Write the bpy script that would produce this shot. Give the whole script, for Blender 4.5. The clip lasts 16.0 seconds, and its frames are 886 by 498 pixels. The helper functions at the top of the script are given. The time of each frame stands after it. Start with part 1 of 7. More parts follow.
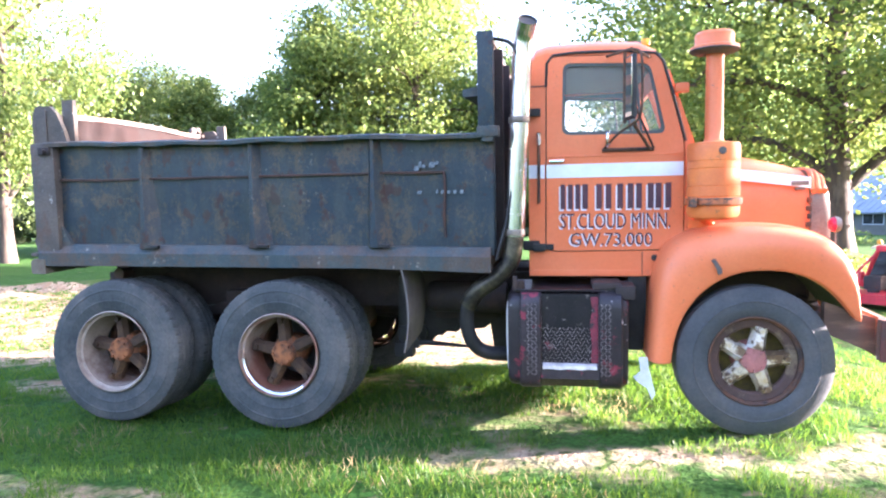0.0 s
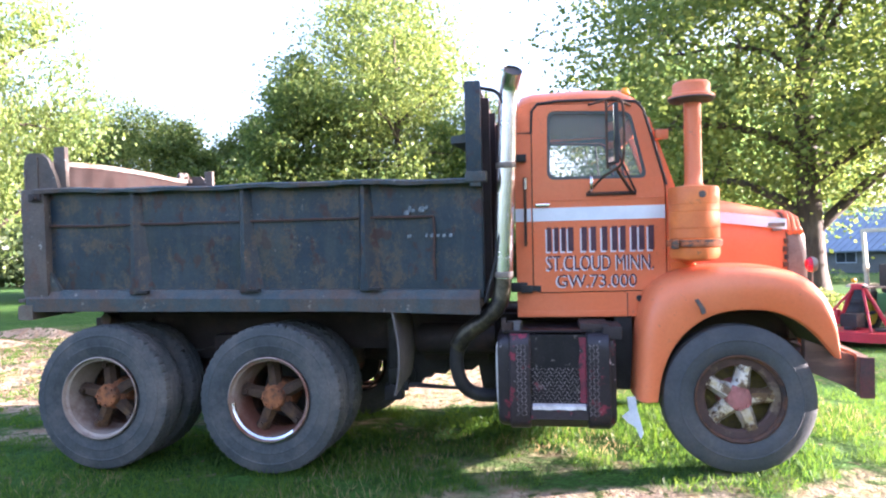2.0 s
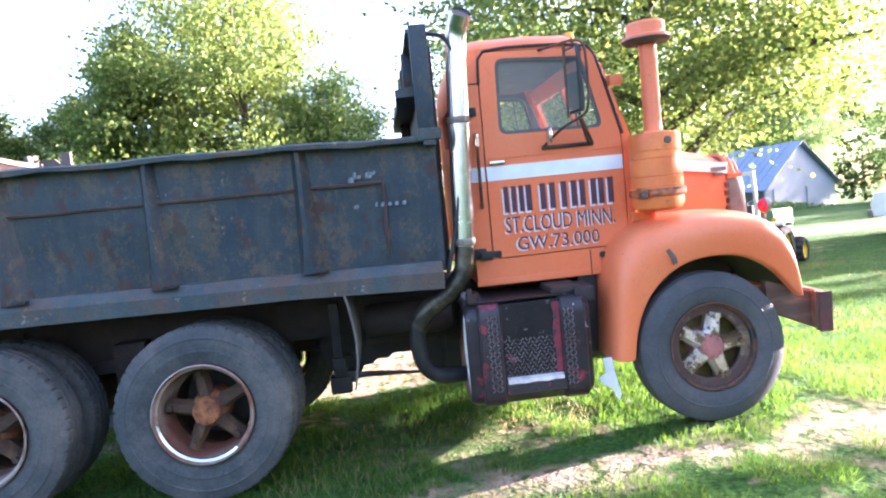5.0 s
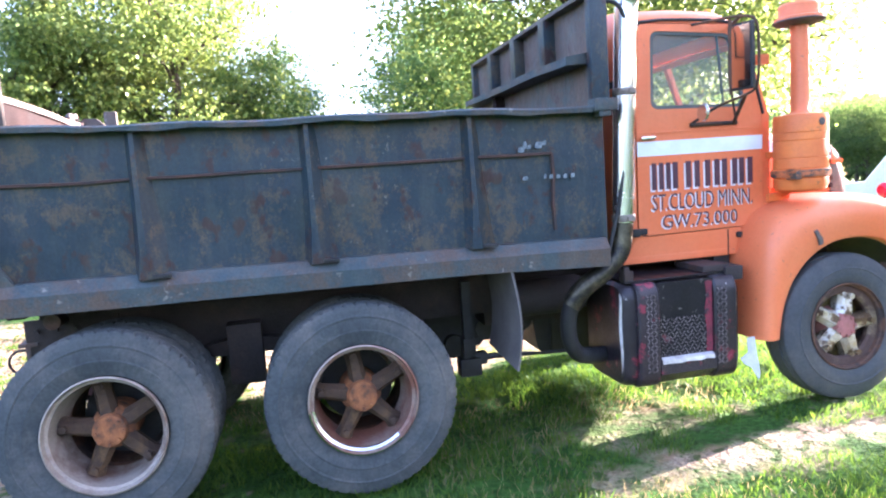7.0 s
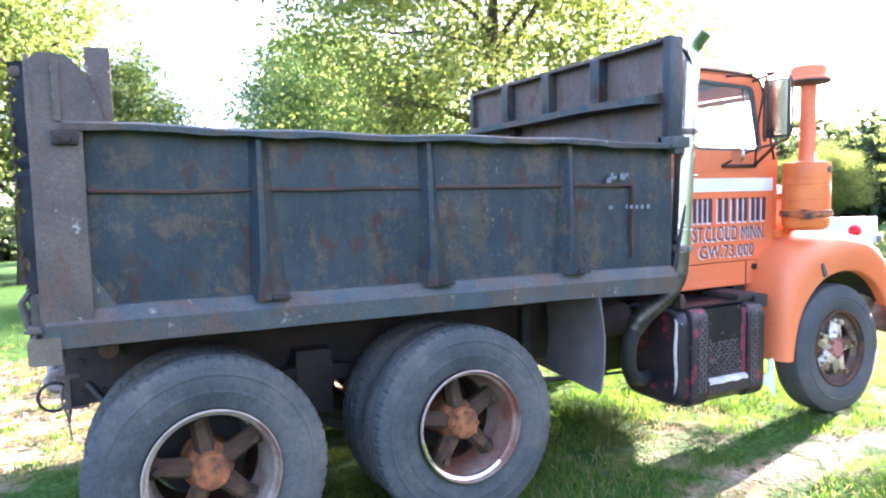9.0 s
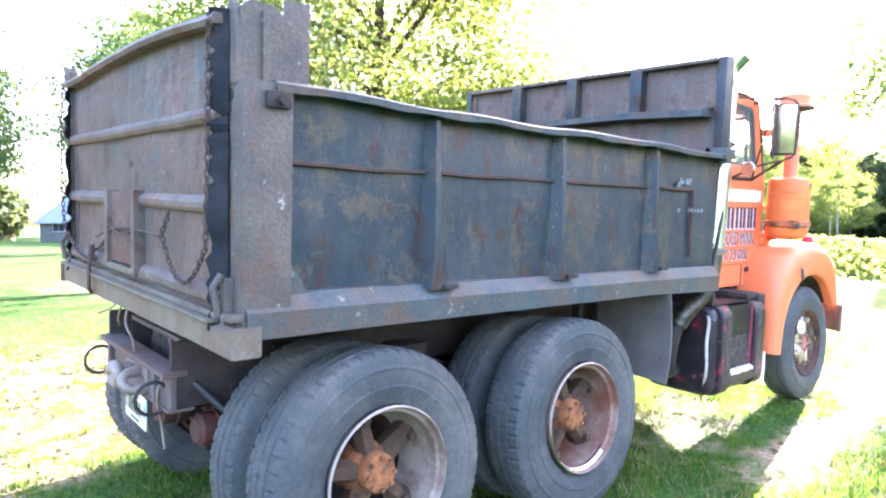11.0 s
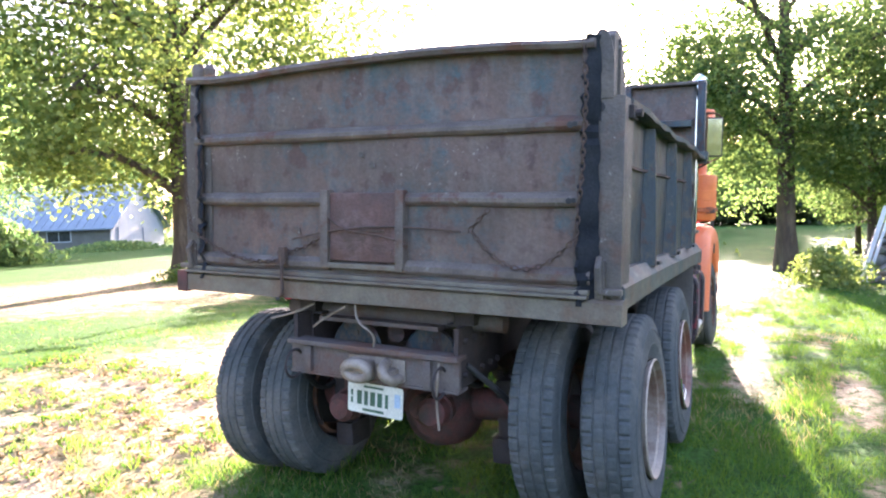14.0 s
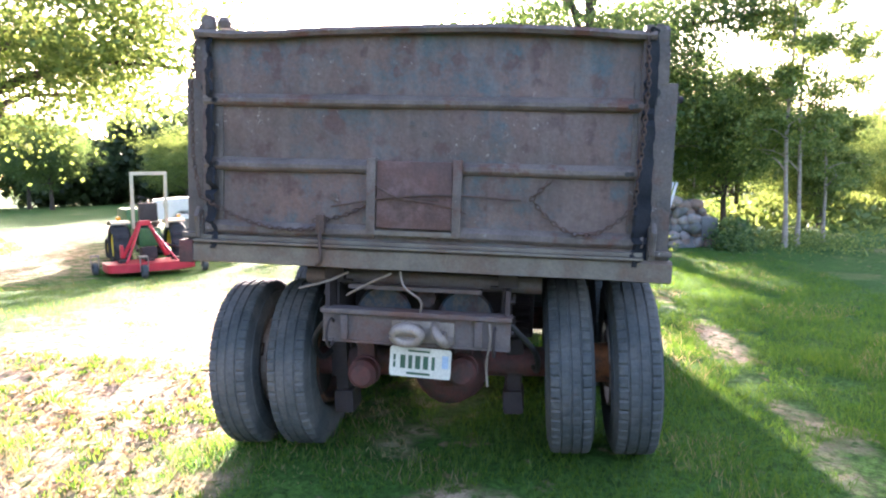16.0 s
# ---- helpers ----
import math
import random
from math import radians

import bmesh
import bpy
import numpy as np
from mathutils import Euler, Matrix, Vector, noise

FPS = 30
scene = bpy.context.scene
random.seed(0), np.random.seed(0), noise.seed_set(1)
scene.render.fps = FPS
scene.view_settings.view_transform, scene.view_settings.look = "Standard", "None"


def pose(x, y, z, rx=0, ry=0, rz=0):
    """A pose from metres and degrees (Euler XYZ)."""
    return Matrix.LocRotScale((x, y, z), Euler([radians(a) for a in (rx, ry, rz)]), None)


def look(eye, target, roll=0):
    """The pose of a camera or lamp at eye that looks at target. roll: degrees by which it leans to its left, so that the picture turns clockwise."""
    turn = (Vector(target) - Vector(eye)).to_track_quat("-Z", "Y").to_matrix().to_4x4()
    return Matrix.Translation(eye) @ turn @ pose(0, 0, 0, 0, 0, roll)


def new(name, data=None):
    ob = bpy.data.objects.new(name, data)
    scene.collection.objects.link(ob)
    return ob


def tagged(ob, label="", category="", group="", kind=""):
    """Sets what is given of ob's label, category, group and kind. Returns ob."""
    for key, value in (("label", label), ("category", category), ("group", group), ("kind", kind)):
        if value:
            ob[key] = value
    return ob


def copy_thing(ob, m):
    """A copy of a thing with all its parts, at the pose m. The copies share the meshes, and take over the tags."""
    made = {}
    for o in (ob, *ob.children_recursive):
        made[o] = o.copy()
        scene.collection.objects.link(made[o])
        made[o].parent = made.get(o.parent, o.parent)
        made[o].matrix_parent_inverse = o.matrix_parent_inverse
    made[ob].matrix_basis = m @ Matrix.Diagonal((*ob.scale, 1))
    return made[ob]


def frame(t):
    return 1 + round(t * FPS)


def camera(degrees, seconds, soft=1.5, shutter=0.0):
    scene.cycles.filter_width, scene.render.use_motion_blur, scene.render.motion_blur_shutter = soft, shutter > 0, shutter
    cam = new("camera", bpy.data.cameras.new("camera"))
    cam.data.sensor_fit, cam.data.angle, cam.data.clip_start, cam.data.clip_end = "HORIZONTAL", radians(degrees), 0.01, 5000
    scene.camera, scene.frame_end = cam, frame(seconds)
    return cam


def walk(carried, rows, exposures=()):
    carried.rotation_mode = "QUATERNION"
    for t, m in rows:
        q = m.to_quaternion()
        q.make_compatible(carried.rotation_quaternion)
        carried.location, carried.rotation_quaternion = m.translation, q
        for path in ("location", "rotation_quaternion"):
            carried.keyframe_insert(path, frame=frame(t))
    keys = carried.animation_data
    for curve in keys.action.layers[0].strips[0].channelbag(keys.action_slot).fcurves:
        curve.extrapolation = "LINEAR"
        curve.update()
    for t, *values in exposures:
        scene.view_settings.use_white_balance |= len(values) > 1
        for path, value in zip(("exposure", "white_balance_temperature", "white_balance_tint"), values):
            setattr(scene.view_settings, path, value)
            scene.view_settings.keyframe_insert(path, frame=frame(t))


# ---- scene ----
cam = camera(67.0, 16.0, 2.1)
PATH = [
    (0, (0.618, -5.435, 1.331), (0.266, -3.468, 1.253), -0.68),
    (0.5, (0.579, -5.544, 1.331), (0.240, -3.573, 1.313), -0.89),
    (1, (0.553, -5.574, 1.336), (0.216, -3.603, 1.368), -0.80),
    (1.5, (0.552, -5.576, 1.341), (0.234, -3.601, 1.377), -1.06),
    (2, (0.573, -5.521, 1.341), (0.280, -3.544, 1.386), -1.12),
    (2.5, (0.647, -5.396, 1.351), (0.337, -3.421, 1.374), 0.12),
    (3, (0.661, -5.280, 1.351), (0.289, -3.315, 1.375), 0.93),
    (3.5, (0.662, -5.195, 1.346), (0.449, -3.209, 1.450), -1.42),
    (6, (-0.895, -4.869, 1.381), (-0.652, -2.889, 1.237), -4.03),
    (6.5, (-1.199, -4.716, 1.451), (-0.968, -2.733, 1.335), -0.85),
    (7, (-1.512, -4.663, 1.411), (-1.089, -2.712, 1.286), -4.58),
    (7.5, (-1.848, -4.535, 1.421), (-1.307, -2.611, 1.334), -3.09),
    (8, (-2.170, -4.404, 1.471), (-1.537, -2.507, 1.443), -2.33),
    (10.5, (-3.704, -3.638, 1.454), (-2.490, -2.054, 1.319), -0.83),
    (11, (-4.002, -3.347, 1.446), (-2.693, -1.837, 1.373), -0.17),
    (11.5, (-4.344, -3.129, 1.428), (-2.863, -1.789, 1.327), -0.93),
    (12, (-4.631, -2.804, 1.427), (-3.148, -1.467, 1.319), 0.56),
    (12.5, (-4.918, -2.521, 1.463), (-3.363, -1.268, 1.346), 0.05),
    (13, (-5.274, -2.316, 1.444), (-3.578, -1.266, 1.298), -2.66),
    (13.5, (-5.551, -2.048, 1.444), (-3.823, -1.048, 1.336), -1.50),
    (14, (-5.764, -1.807, 1.462), (-3.975, -0.918, 1.371), -2.29),
    (14.5, (-6.021, -1.529, 1.463), (-4.171, -0.789, 1.293), -4.60),
    (15, (-6.127, -1.195, 1.462), (-4.243, -0.531, 1.362), -3.93),
    (15.5, (-6.185, -0.921, 1.473), (-4.255, -0.406, 1.376), -0.71),
    (16, (-6.283, -0.640, 1.502), (-4.312, -0.366, 1.300), -1.29),
]
EXPOSURES = [(0, 4.25, 5540, 32), (1.5, 3.7, 5540, 33), (3.5, 3.75, 5500, 33), (5.8, 4.1, 5450, 33), (7, 4.25, 5450, 34), (8.2, 4.4, 5550, 33), (10.3, 4.5, 5680, 33), (11, 5.05, 5750, 33), (11.5, 4.65, 5850, 33), (12.2, 4.2, 5900, 33), (13, 4.1, 5850, 32), (16, 3.95, 5820, 31)]
walk(cam, [(t, look(eye, target, roll)) for t, eye, target, roll in PATH], EXPOSURES)

# ---- world, sun ----
SUN_AZ, SUN_EL = 10.5, 12.5
world = bpy.data.worlds.new("world")
scene.world = world
world.use_nodes = True
wn = world.node_tree
sky = wn.nodes.new("ShaderNodeTexSky")
sky.sky_type = "NISHITA"
sky.sun_disc = False
sky.sun_elevation, sky.sun_rotation = radians(SUN_EL), radians(90 - SUN_AZ)
sky.air_density, sky.dust_density, sky.ozone_density = 1.0, 4.0, 0.6
wn.links.new(sky.outputs[0], wn.nodes["Background"].inputs[0])
wn.nodes["Background"].inputs[1].default_value = 0.09
sun_dir = Vector((math.cos(radians(SUN_AZ)) * math.cos(radians(SUN_EL)), math.sin(radians(SUN_AZ)) * math.cos(radians(SUN_EL)), math.sin(radians(SUN_EL))))
sun = new("sun", bpy.data.lights.new("sun", "SUN"))
sun.data.energy, sun.data.angle, sun.data.color = 5.0, radians(0.55), (1.0, 0.86, 0.66)
sun.matrix_world = look(sun_dir * 60, (0, 0, 0))


# ---- materials ----
def surface(name, c1, c2=None, scale=4.0, rough=0.7, metal=0.0, bump=0.15, bscale=60.0, c3=None, s3=1.2, t3=0.58, w3=0.08, c4=None, s4=14.0, t4=0.66, spec=0.4, rvar=0.15, stretch=(1, 1, 1), r3=0.70, streak=None, grain=0.22, chips=None):
    """A weathered surface: two tones mixed by noise, a third in large stains, a fourth in small chips."""
    m = bpy.data.materials.new(name)
    m.use_nodes = True
    t = m.node_tree
    b = t.nodes["Principled BSDF"]
    b.inputs["Metallic"].default_value = metal
    b.inputs["Specular IOR Level"].default_value = spec
    co = t.nodes.new("ShaderNodeTexCoord")
    mp = t.nodes.new("ShaderNodeMapping")
    mp.inputs["Scale"].default_value = stretch
    t.links.new(co.outputs["Object"], mp.inputs[0])

    def noise_of(s, detail=6.0, rgh=0.6):
        n = t.nodes.new("ShaderNodeTexNoise")
        n.inputs["Scale"].default_value, n.inputs["Detail"].default_value, n.inputs["Roughness"].default_value = s, detail, rgh
        t.links.new(mp.outputs[0], n.inputs["Vector"])
        return n.outputs["Fac"]

    def ramp(fac, a, z):
        r = t.nodes.new("ShaderNodeMapRange")
        r.inputs["From Min"].default_value, r.inputs["From Max"].default_value = a, z
        t.links.new(fac, r.inputs["Value"])
        return r.outputs[0]

    def mix(fac, a, bcol):
        x = t.nodes.new("ShaderNodeMix")
        x.data_type = "RGBA"
        t.links.new(fac, x.inputs["Factor"])
        for sock, v in ((x.inputs[6], a), (x.inputs[7], bcol)):
            if isinstance(v, tuple):
                sock.default_value = (*v, 1)
            else:
                t.links.new(v, sock)
        return x.outputs[2]

    col = mix(ramp(noise_of(scale), 0.35, 0.65), c1, c2 or tuple(v * 0.75 for v in c1))
    if c3:
        col = mix(ramp(noise_of(s3, 10.0, r3), t3 - w3, t3 + w3), col, c3)
    if c4:
        col = mix(ramp(noise_of(s4, 4.0, 0.6), t4 - 0.03, t4 + 0.03), col, c4)
    if streak:
        sm = t.nodes.new("ShaderNodeMapping")
        sm.inputs["Scale"].default_value = (11, 11, 2.4)
        t.links.new(co.outputs["Object"], sm.inputs[0])
        sn = t.nodes.new("ShaderNodeTexNoise")
        sn.inputs["Scale"].default_value, sn.inputs["Detail"].default_value = 1.0, 7.0
        t.links.new(sm.outputs[0], sn.inputs["Vector"])
        sf = t.nodes.new("ShaderNodeMath")
        sf.operation = "MULTIPLY"
        sf.inputs[1].default_value = 0.5
        t.links.new(ramp(sn.outputs["Fac"], 0.48, 0.72), sf.inputs[0])
        col = mix(sf.outputs[0], col, streak)
    if chips:
        big = ramp(noise_of(1.3, 3.0), 0.50, 0.62)
        cm = t.nodes.new("ShaderNodeMath")
        cm.operation = "MULTIPLY"
        t.links.new(big, cm.inputs[0])
        t.links.new(ramp(noise_of(34, 6.0, 0.75), 0.62, 0.68), cm.inputs[1])
        col = mix(cm.outputs[0], col, chips)
    if grain:
        gr = t.nodes.new("ShaderNodeMapRange")
        gr.inputs["From Min"].default_value, gr.inputs["From Max"].default_value = 0.3, 0.7
        gr.inputs["To Min"].default_value, gr.inputs["To Max"].default_value = 1 - grain, 1 + grain
        t.links.new(noise_of(scale * 9 + 30, 8.0, 0.7), gr.inputs["Value"])
        hs = t.nodes.new("ShaderNodeHueSaturation")
        t.links.new(gr.outputs[0], hs.inputs["Value"])
        t.links.new(col, hs.inputs["Color"])
        col = hs.outputs["Color"]
    t.links.new(col, b.inputs["Base Color"])
    rr = t.nodes.new("ShaderNodeMapRange")
    rr.inputs["To Min"].default_value, rr.inputs["To Max"].default_value = max(0.03, rough - rvar), min(1, rough + rvar)
    t.links.new(noise_of(scale * 2.3), rr.inputs["Value"])
    t.links.new(rr.outputs[0], b.inputs["Roughness"])
    if bump:
        bp = t.nodes.new("ShaderNodeBump")
        bp.inputs["Strength"].default_value, bp.inputs["Distance"].default_value = bump, 0.02
        t.links.new(noise_of(bscale, 5.0), bp.inputs["Height"])
        t.links.new(bp.outputs[0], b.inputs["Normal"])
    return m


BED = surface("bed_paint", (0.0080, 0.0215, 0.036), (0.016, 0.033, 0.044), 6, 0.45, bump=0.22, bscale=18, c3=(0.066, 0.052, 0.037), s3=5.0, t3=0.535, w3=0.032, r3=0.88, c4=(0.034, 0.016, 0.015), s4=9, t4=0.60, spec=0.42, streak=(0.050, 0.055, 0.048), chips=(0.17, 0.155, 0.13), stretch=(1.0, 1.0, 0.72))
GATE = surface("gate_paint", (0.122, 0.078, 0.062), (0.080, 0.064, 0.055), 2.2, 0.55, bump=0.35, bscale=22, c3=(0.050, 0.074, 0.080), s3=1.7, t3=0.555, w3=0.06, r3=0.86, c4=(0.074, 0.044, 0.039), s4=6.5, t4=0.59, spec=0.35, streak=(0.150, 0.124, 0.104), chips=(0.34, 0.31, 0.27))
GATE_RAIL = surface("gate_rail_steel", (0.140, 0.116, 0.098), (0.082, 0.068, 0.060), 8, 0.55, bump=0.3, c3=(0.10, 0.050, 0.036), s3=5, t3=0.57, w3=0.05, c4=(0.19, 0.17, 0.155), s4=22, t4=0.68, spec=0.3)
RAIL = surface("rail_paint", (0.062, 0.078, 0.078), (0.028, 0.052, 0.064), 5, 0.55, bump=0.3, c3=(0.085, 0.062, 0.048), s3=2.6, t3=0.52, w3=0.06, r3=0.8, c4=(0.19, 0.18, 0.155), s4=18, t4=0.68, spec=0.3, streak=(0.10, 0.09, 0.075))
POST = surface("post_steel", (0.112, 0.094, 0.078), (0.068, 0.062, 0.057), 5, 0.6, bump=0.35, c3=(0.10, 0.066, 0.052), s3=3.5, t3=0.58, w3=0.04, c4=(0.28, 0.27, 0.25), s4=18, t4=0.68, spec=0.3)
SILL = surface("sill_steel", (0.150, 0.132, 0.100), (0.098, 0.088, 0.070), 6, 0.6, bump=0.2, c3=(0.12, 0.08, 0.055), s3=3, t3=0.58)
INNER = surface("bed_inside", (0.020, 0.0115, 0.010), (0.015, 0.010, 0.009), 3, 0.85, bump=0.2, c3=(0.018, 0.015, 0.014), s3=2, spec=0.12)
SEAM = surface("rust_weld", (0.080, 0.040, 0.029), (0.040, 0.031, 0.029), 8, 0.85)
ORANGE = surface("orange_paint", (0.75, 0.168, 0.052), (0.66, 0.142, 0.045), 2.2, 0.42, bump=0.04, bscale=120, c3=(0.78, 0.235, 0.10), s3=1.1, t3=0.55, w3=0.2, c4=(0.28, 0.09, 0.05), s4=24, t4=0.745, grain=0.05, chips=(0.16, 0.10, 0.075))
ORANGE_OLD = surface("worn_orange_paint", (0.80, 0.22, 0.05), (0.66, 0.16, 0.045), 5, 0.5, bump=0.08, c3=(0.20, 0.11, 0.07), s3=6, t3=0.66, w3=0.03, grain=0.07)
STRIPE = surface("white_stripe", (0.80, 0.83, 0.86), (0.68, 0.72, 0.75), 5, 0.5, bump=0.03, c4=(0.6, 0.3, 0.2), s4=30, t4=0.76, grain=0.04)
WHITE = surface("white_lettering", (0.74, 0.68, 0.68), (0.62, 0.55, 0.55), 12, 0.6, bump=0)
FADED = surface("faded_chalk", (0.20, 0.24, 0.26), (0.07, 0.09, 0.11), 40, 0.7, bump=0)
MAROON = surface("dark_lettering", (0.060, 0.022, 0.035), (0.09, 0.035, 0.045), 14, 0.55, bump=0)
CLAMP = surface("chipped_clamp", (0.62, 0.16, 0.045), (0.30, 0.11, 0.05), 10, 0.6, bump=0.2, c3=(0.07, 0.055, 0.045), s3=9, t3=0.50, w3=0.03, stretch=(1, 1, 2.5))
SCUFF = surface("grey_scuff", (0.07, 0.06, 0.06), (0.12, 0.10, 0.09), 12, 0.8)
RUBBER = surface("tyre_rubber", (0.043, 0.051, 0.053), (0.070, 0.080, 0.081), 4, 0.88, bump=0.2, bscale=70, c3=(0.115, 0.112, 0.102), s3=3, t3=0.56, w3=0.12, spec=0.18)
RUBBER_SMOOTH = surface("front_tyre_rubber", (0.044, 0.050, 0.053), (0.066, 0.072, 0.074), 3, 0.7, bump=0.12, bscale=60, c3=(0.085, 0.082, 0.076), s3=2.4, t3=0.56, w3=0.10, spec=0.35)
TREAD = surface("tread_rubber", (0.030, 0.031, 0.033), (0.05, 0.05, 0.05), 5, 0.9, spec=0.2)
STRIP = surface("rubber_strip", (0.011, 0.013, 0.017), (0.024, 0.026, 0.030), 7, 0.85, bump=0.3, c4=(0.10, 0.10, 0.10), s4=26, t4=0.74, spec=0.15)
RIM = surface("rim_steel", (0.30, 0.26, 0.215), (0.21, 0.17, 0.14), 4, 0.55, bump=0.1, c3=(0.12, 0.065, 0.042), s3=4, t3=0.57)
RIM_BRIGHT = surface("bright_worn_rim", (0.30, 0.24, 0.20), (0.20, 0.12, 0.085), 3, 0.4, bump=0.1, c3=(0.17, 0.07, 0.045), s3=3, t3=0.5)
FELLOE = surface("felloe_rust", (0.085, 0.046, 0.034), (0.052, 0.032, 0.026), 7, 0.7, bump=0.2, c3=(0.20, 0.15, 0.09), s3=6, t3=0.60)
RUST = surface("rusty_iron", (0.15, 0.068, 0.034), (0.080, 0.046, 0.032), 9, 0.85, bump=0.4, bscale=40, c3=(0.035, 0.028, 0.026), s3=6, t3=0.53)
CHAIN = surface("dark_chain", (0.050, 0.036, 0.030), (0.09, 0.055, 0.040), 15, 0.8)
DARK_RUST = surface("dark_rust", (0.085, 0.050, 0.028), (0.045, 0.030, 0.022), 11, 0.85, bump=0.5, bscale=40, c3=(0.15, 0.085, 0.035), s3=7, t3=0.60)
RUST_HUB = surface("bright_rust", (0.33, 0.125, 0.045), (0.16, 0.065, 0.03), 16, 0.9, bump=0.5, bscale=50, c3=(0.06, 0.04, 0.028), s3=14, t3=0.58)
IRON = surface("dark_frame_iron", (0.024, 0.020, 0.020), (0.040, 0.030, 0.028), 6, 0.75, bump=0.3, c3=(0.06, 0.036, 0.028), s3=4, t3=0.6)
FRAME = surface("grey_brown_frame", (0.12, 0.10, 0.09), (0.085, 0.072, 0.068), 7, 0.7, bump=0.25, c3=(0.11, 0.06, 0.045), s3=4, t3=0.56)
RED_IRON = surface("faded_red_iron", (0.135, 0.042, 0.037), (0.060, 0.032, 0.028), 6, 0.75, bump=0.3, c3=(0.045, 0.036, 0.033), s3=4, t3=0.53)
STEEL = surface("worn_grey_steel", (0.27, 0.230, 0.190), (0.16, 0.130, 0.105), 9, 0.5, metal=0.2, bump=0.25)
CHROME = surface("chrome_pipe", (0.70, 0.72, 0.74), (0.58, 0.58, 0.57), 3, 0.26, metal=1.0, bump=0, rvar=0.05, grain=0.03)
PIPE_OLD = surface("burnt_pipe", (0.20, 0.175, 0.115), (0.075, 0.066, 0.050), 7, 0.45, metal=0.7, bump=0.1, c3=(0.035, 0.034, 0.032), s3=4, t3=0.5)
SPOKE = surface("flaking_silver_paint", (0.66, 0.64, 0.60), (0.48, 0.36, 0.16), 12, 0.35, metal=0.5, bump=0.35, c3=(0.14, 0.09, 0.05), s3=9, t3=0.50, w3=0.03)
PINK = surface("faded_red_hub", (0.40, 0.15, 0.13), (0.28, 0.12, 0.10), 12, 0.7, bump=0.3)
TANK = surface("tank_black_paint", (0.015, 0.013, 0.016), (0.030, 0.024, 0.028), 6, 0.36, bump=0.2, c3=(0.22, 0.030, 0.05), s3=4.5, t3=0.60, w3=0.03, c4=(0.45, 0.40, 0.40), s4=18, t4=0.69)
PLATE = surface("diamond_plate", (0.026, 0.023, 0.027), (0.016, 0.015, 0.018), 5, 0.4, metal=0.4, bump=0.1, c3=(0.20, 0.05, 0.07), s3=6, t3=0.66, w3=0.03, c4=(0.16, 0.14, 0.14), s4=24, t4=0.66)
TREADWORN = surface("worn_tread", (0.26, 0.22, 0.23), (0.08, 0.065, 0.07), 18, 0.4, metal=0.4)
BARE = surface("bare_metal_edge", (0.70, 0.68, 0.66), (0.42, 0.38, 0.36), 14, 0.4, metal=0.3)
BLACK = surface("black_trim", (0.015, 0.015, 0.016), (0.03, 0.03, 0.03), 8, 0.6)
LINING = surface("dark_cab_lining", (0.10, 0.118, 0.115), (0.075, 0.085, 0.085), 5, 0.8)
SEAT = surface("brown_vinyl", (0.05, 0.045, 0.045), (0.08, 0.06, 0.05), 6, 0.6)
GRILLE = surface("grey_radiator_shell", (0.22, 0.17, 0.135), (0.13, 0.105, 0.09), 5, 0.5, metal=0.3, bump=0.1, c3=(0.14, 0.07, 0.04), s3=4, t3=0.56)
FLAKE = surface("red_tank_flake", (0.020, 0.016, 0.019), (0.038, 0.028, 0.032), 14, 0.42, bump=0.3, c3=(0.22, 0.028, 0.048), s3=9, t3=0.595, w3=0.03, c4=(0.45, 0.40, 0.40), s4=30, t4=0.70)
FLAKE_RED = surface("red_tank_paint", (0.26, 0.030, 0.052), (0.12, 0.026, 0.038), 14, 0.6, bump=0.3, c3=(0.035, 0.030, 0.033), s3=12, t3=0.56, w3=0.04)
HATCH = surface("hatch_rust", (0.120, 0.062, 0.050), (0.076, 0.048, 0.042), 5, 0.6, bump=0.35, c3=(0.15, 0.10, 0.09), s3=4, t3=0.6, spec=0.3)
MOSSY = surface("mossy_drum", (0.20, 0.15, 0.03), (0.08, 0.06, 0.03), 14, 0.8, bump=0.4)
AMBER = surface("amber_lens", (0.80, 0.36, 0.02), (0.7, 0.28, 0.02), 20, 0.25, bump=0)
REDLENS = surface("red_lens", (0.62, 0.02, 0.05), (0.45, 0.01, 0.04), 20, 0.25, bump=0)
PAPER = surface("white_plate", (0.56, 0.56, 0.48), (0.47, 0.48, 0.41), 9, 0.5, bump=0.05)
PLATE_INK = surface("green_ink", (0.03, 0.10, 0.06), (0.04, 0.08, 0.05), 9, 0.5, bump=0)
PLATE_BLUE = surface("pale_blue_sticker", (0.35, 0.48, 0.62), None, 9, 0.5, bump=0)
WOOD = surface("old_bumper", (0.12, 0.07, 0.05), (0.085, 0.055, 0.042), 6, 0.7, bump=0.3, c3=(0.2, 0.12, 0.08), s3=3, stretch=(1, 6, 6))
RAG = surface("white_rag", (0.75, 0.78, 0.82), (0.6, 0.64, 0.7), 12, 0.9)
MIRROR = surface("mirror_glass", (0.72, 0.73, 0.73), (0.66, 0.67, 0.67), 2, 0.06, metal=1.0, bump=0, rvar=0.02, grain=0)
BARK = surface("maple_bark", (0.075, 0.055, 0.040), (0.040, 0.032, 0.026), 6, 0.95, bump=0.6, bscale=16, c3=(0.12, 0.10, 0.075), s3=2, stretch=(2, 2, 0.5))
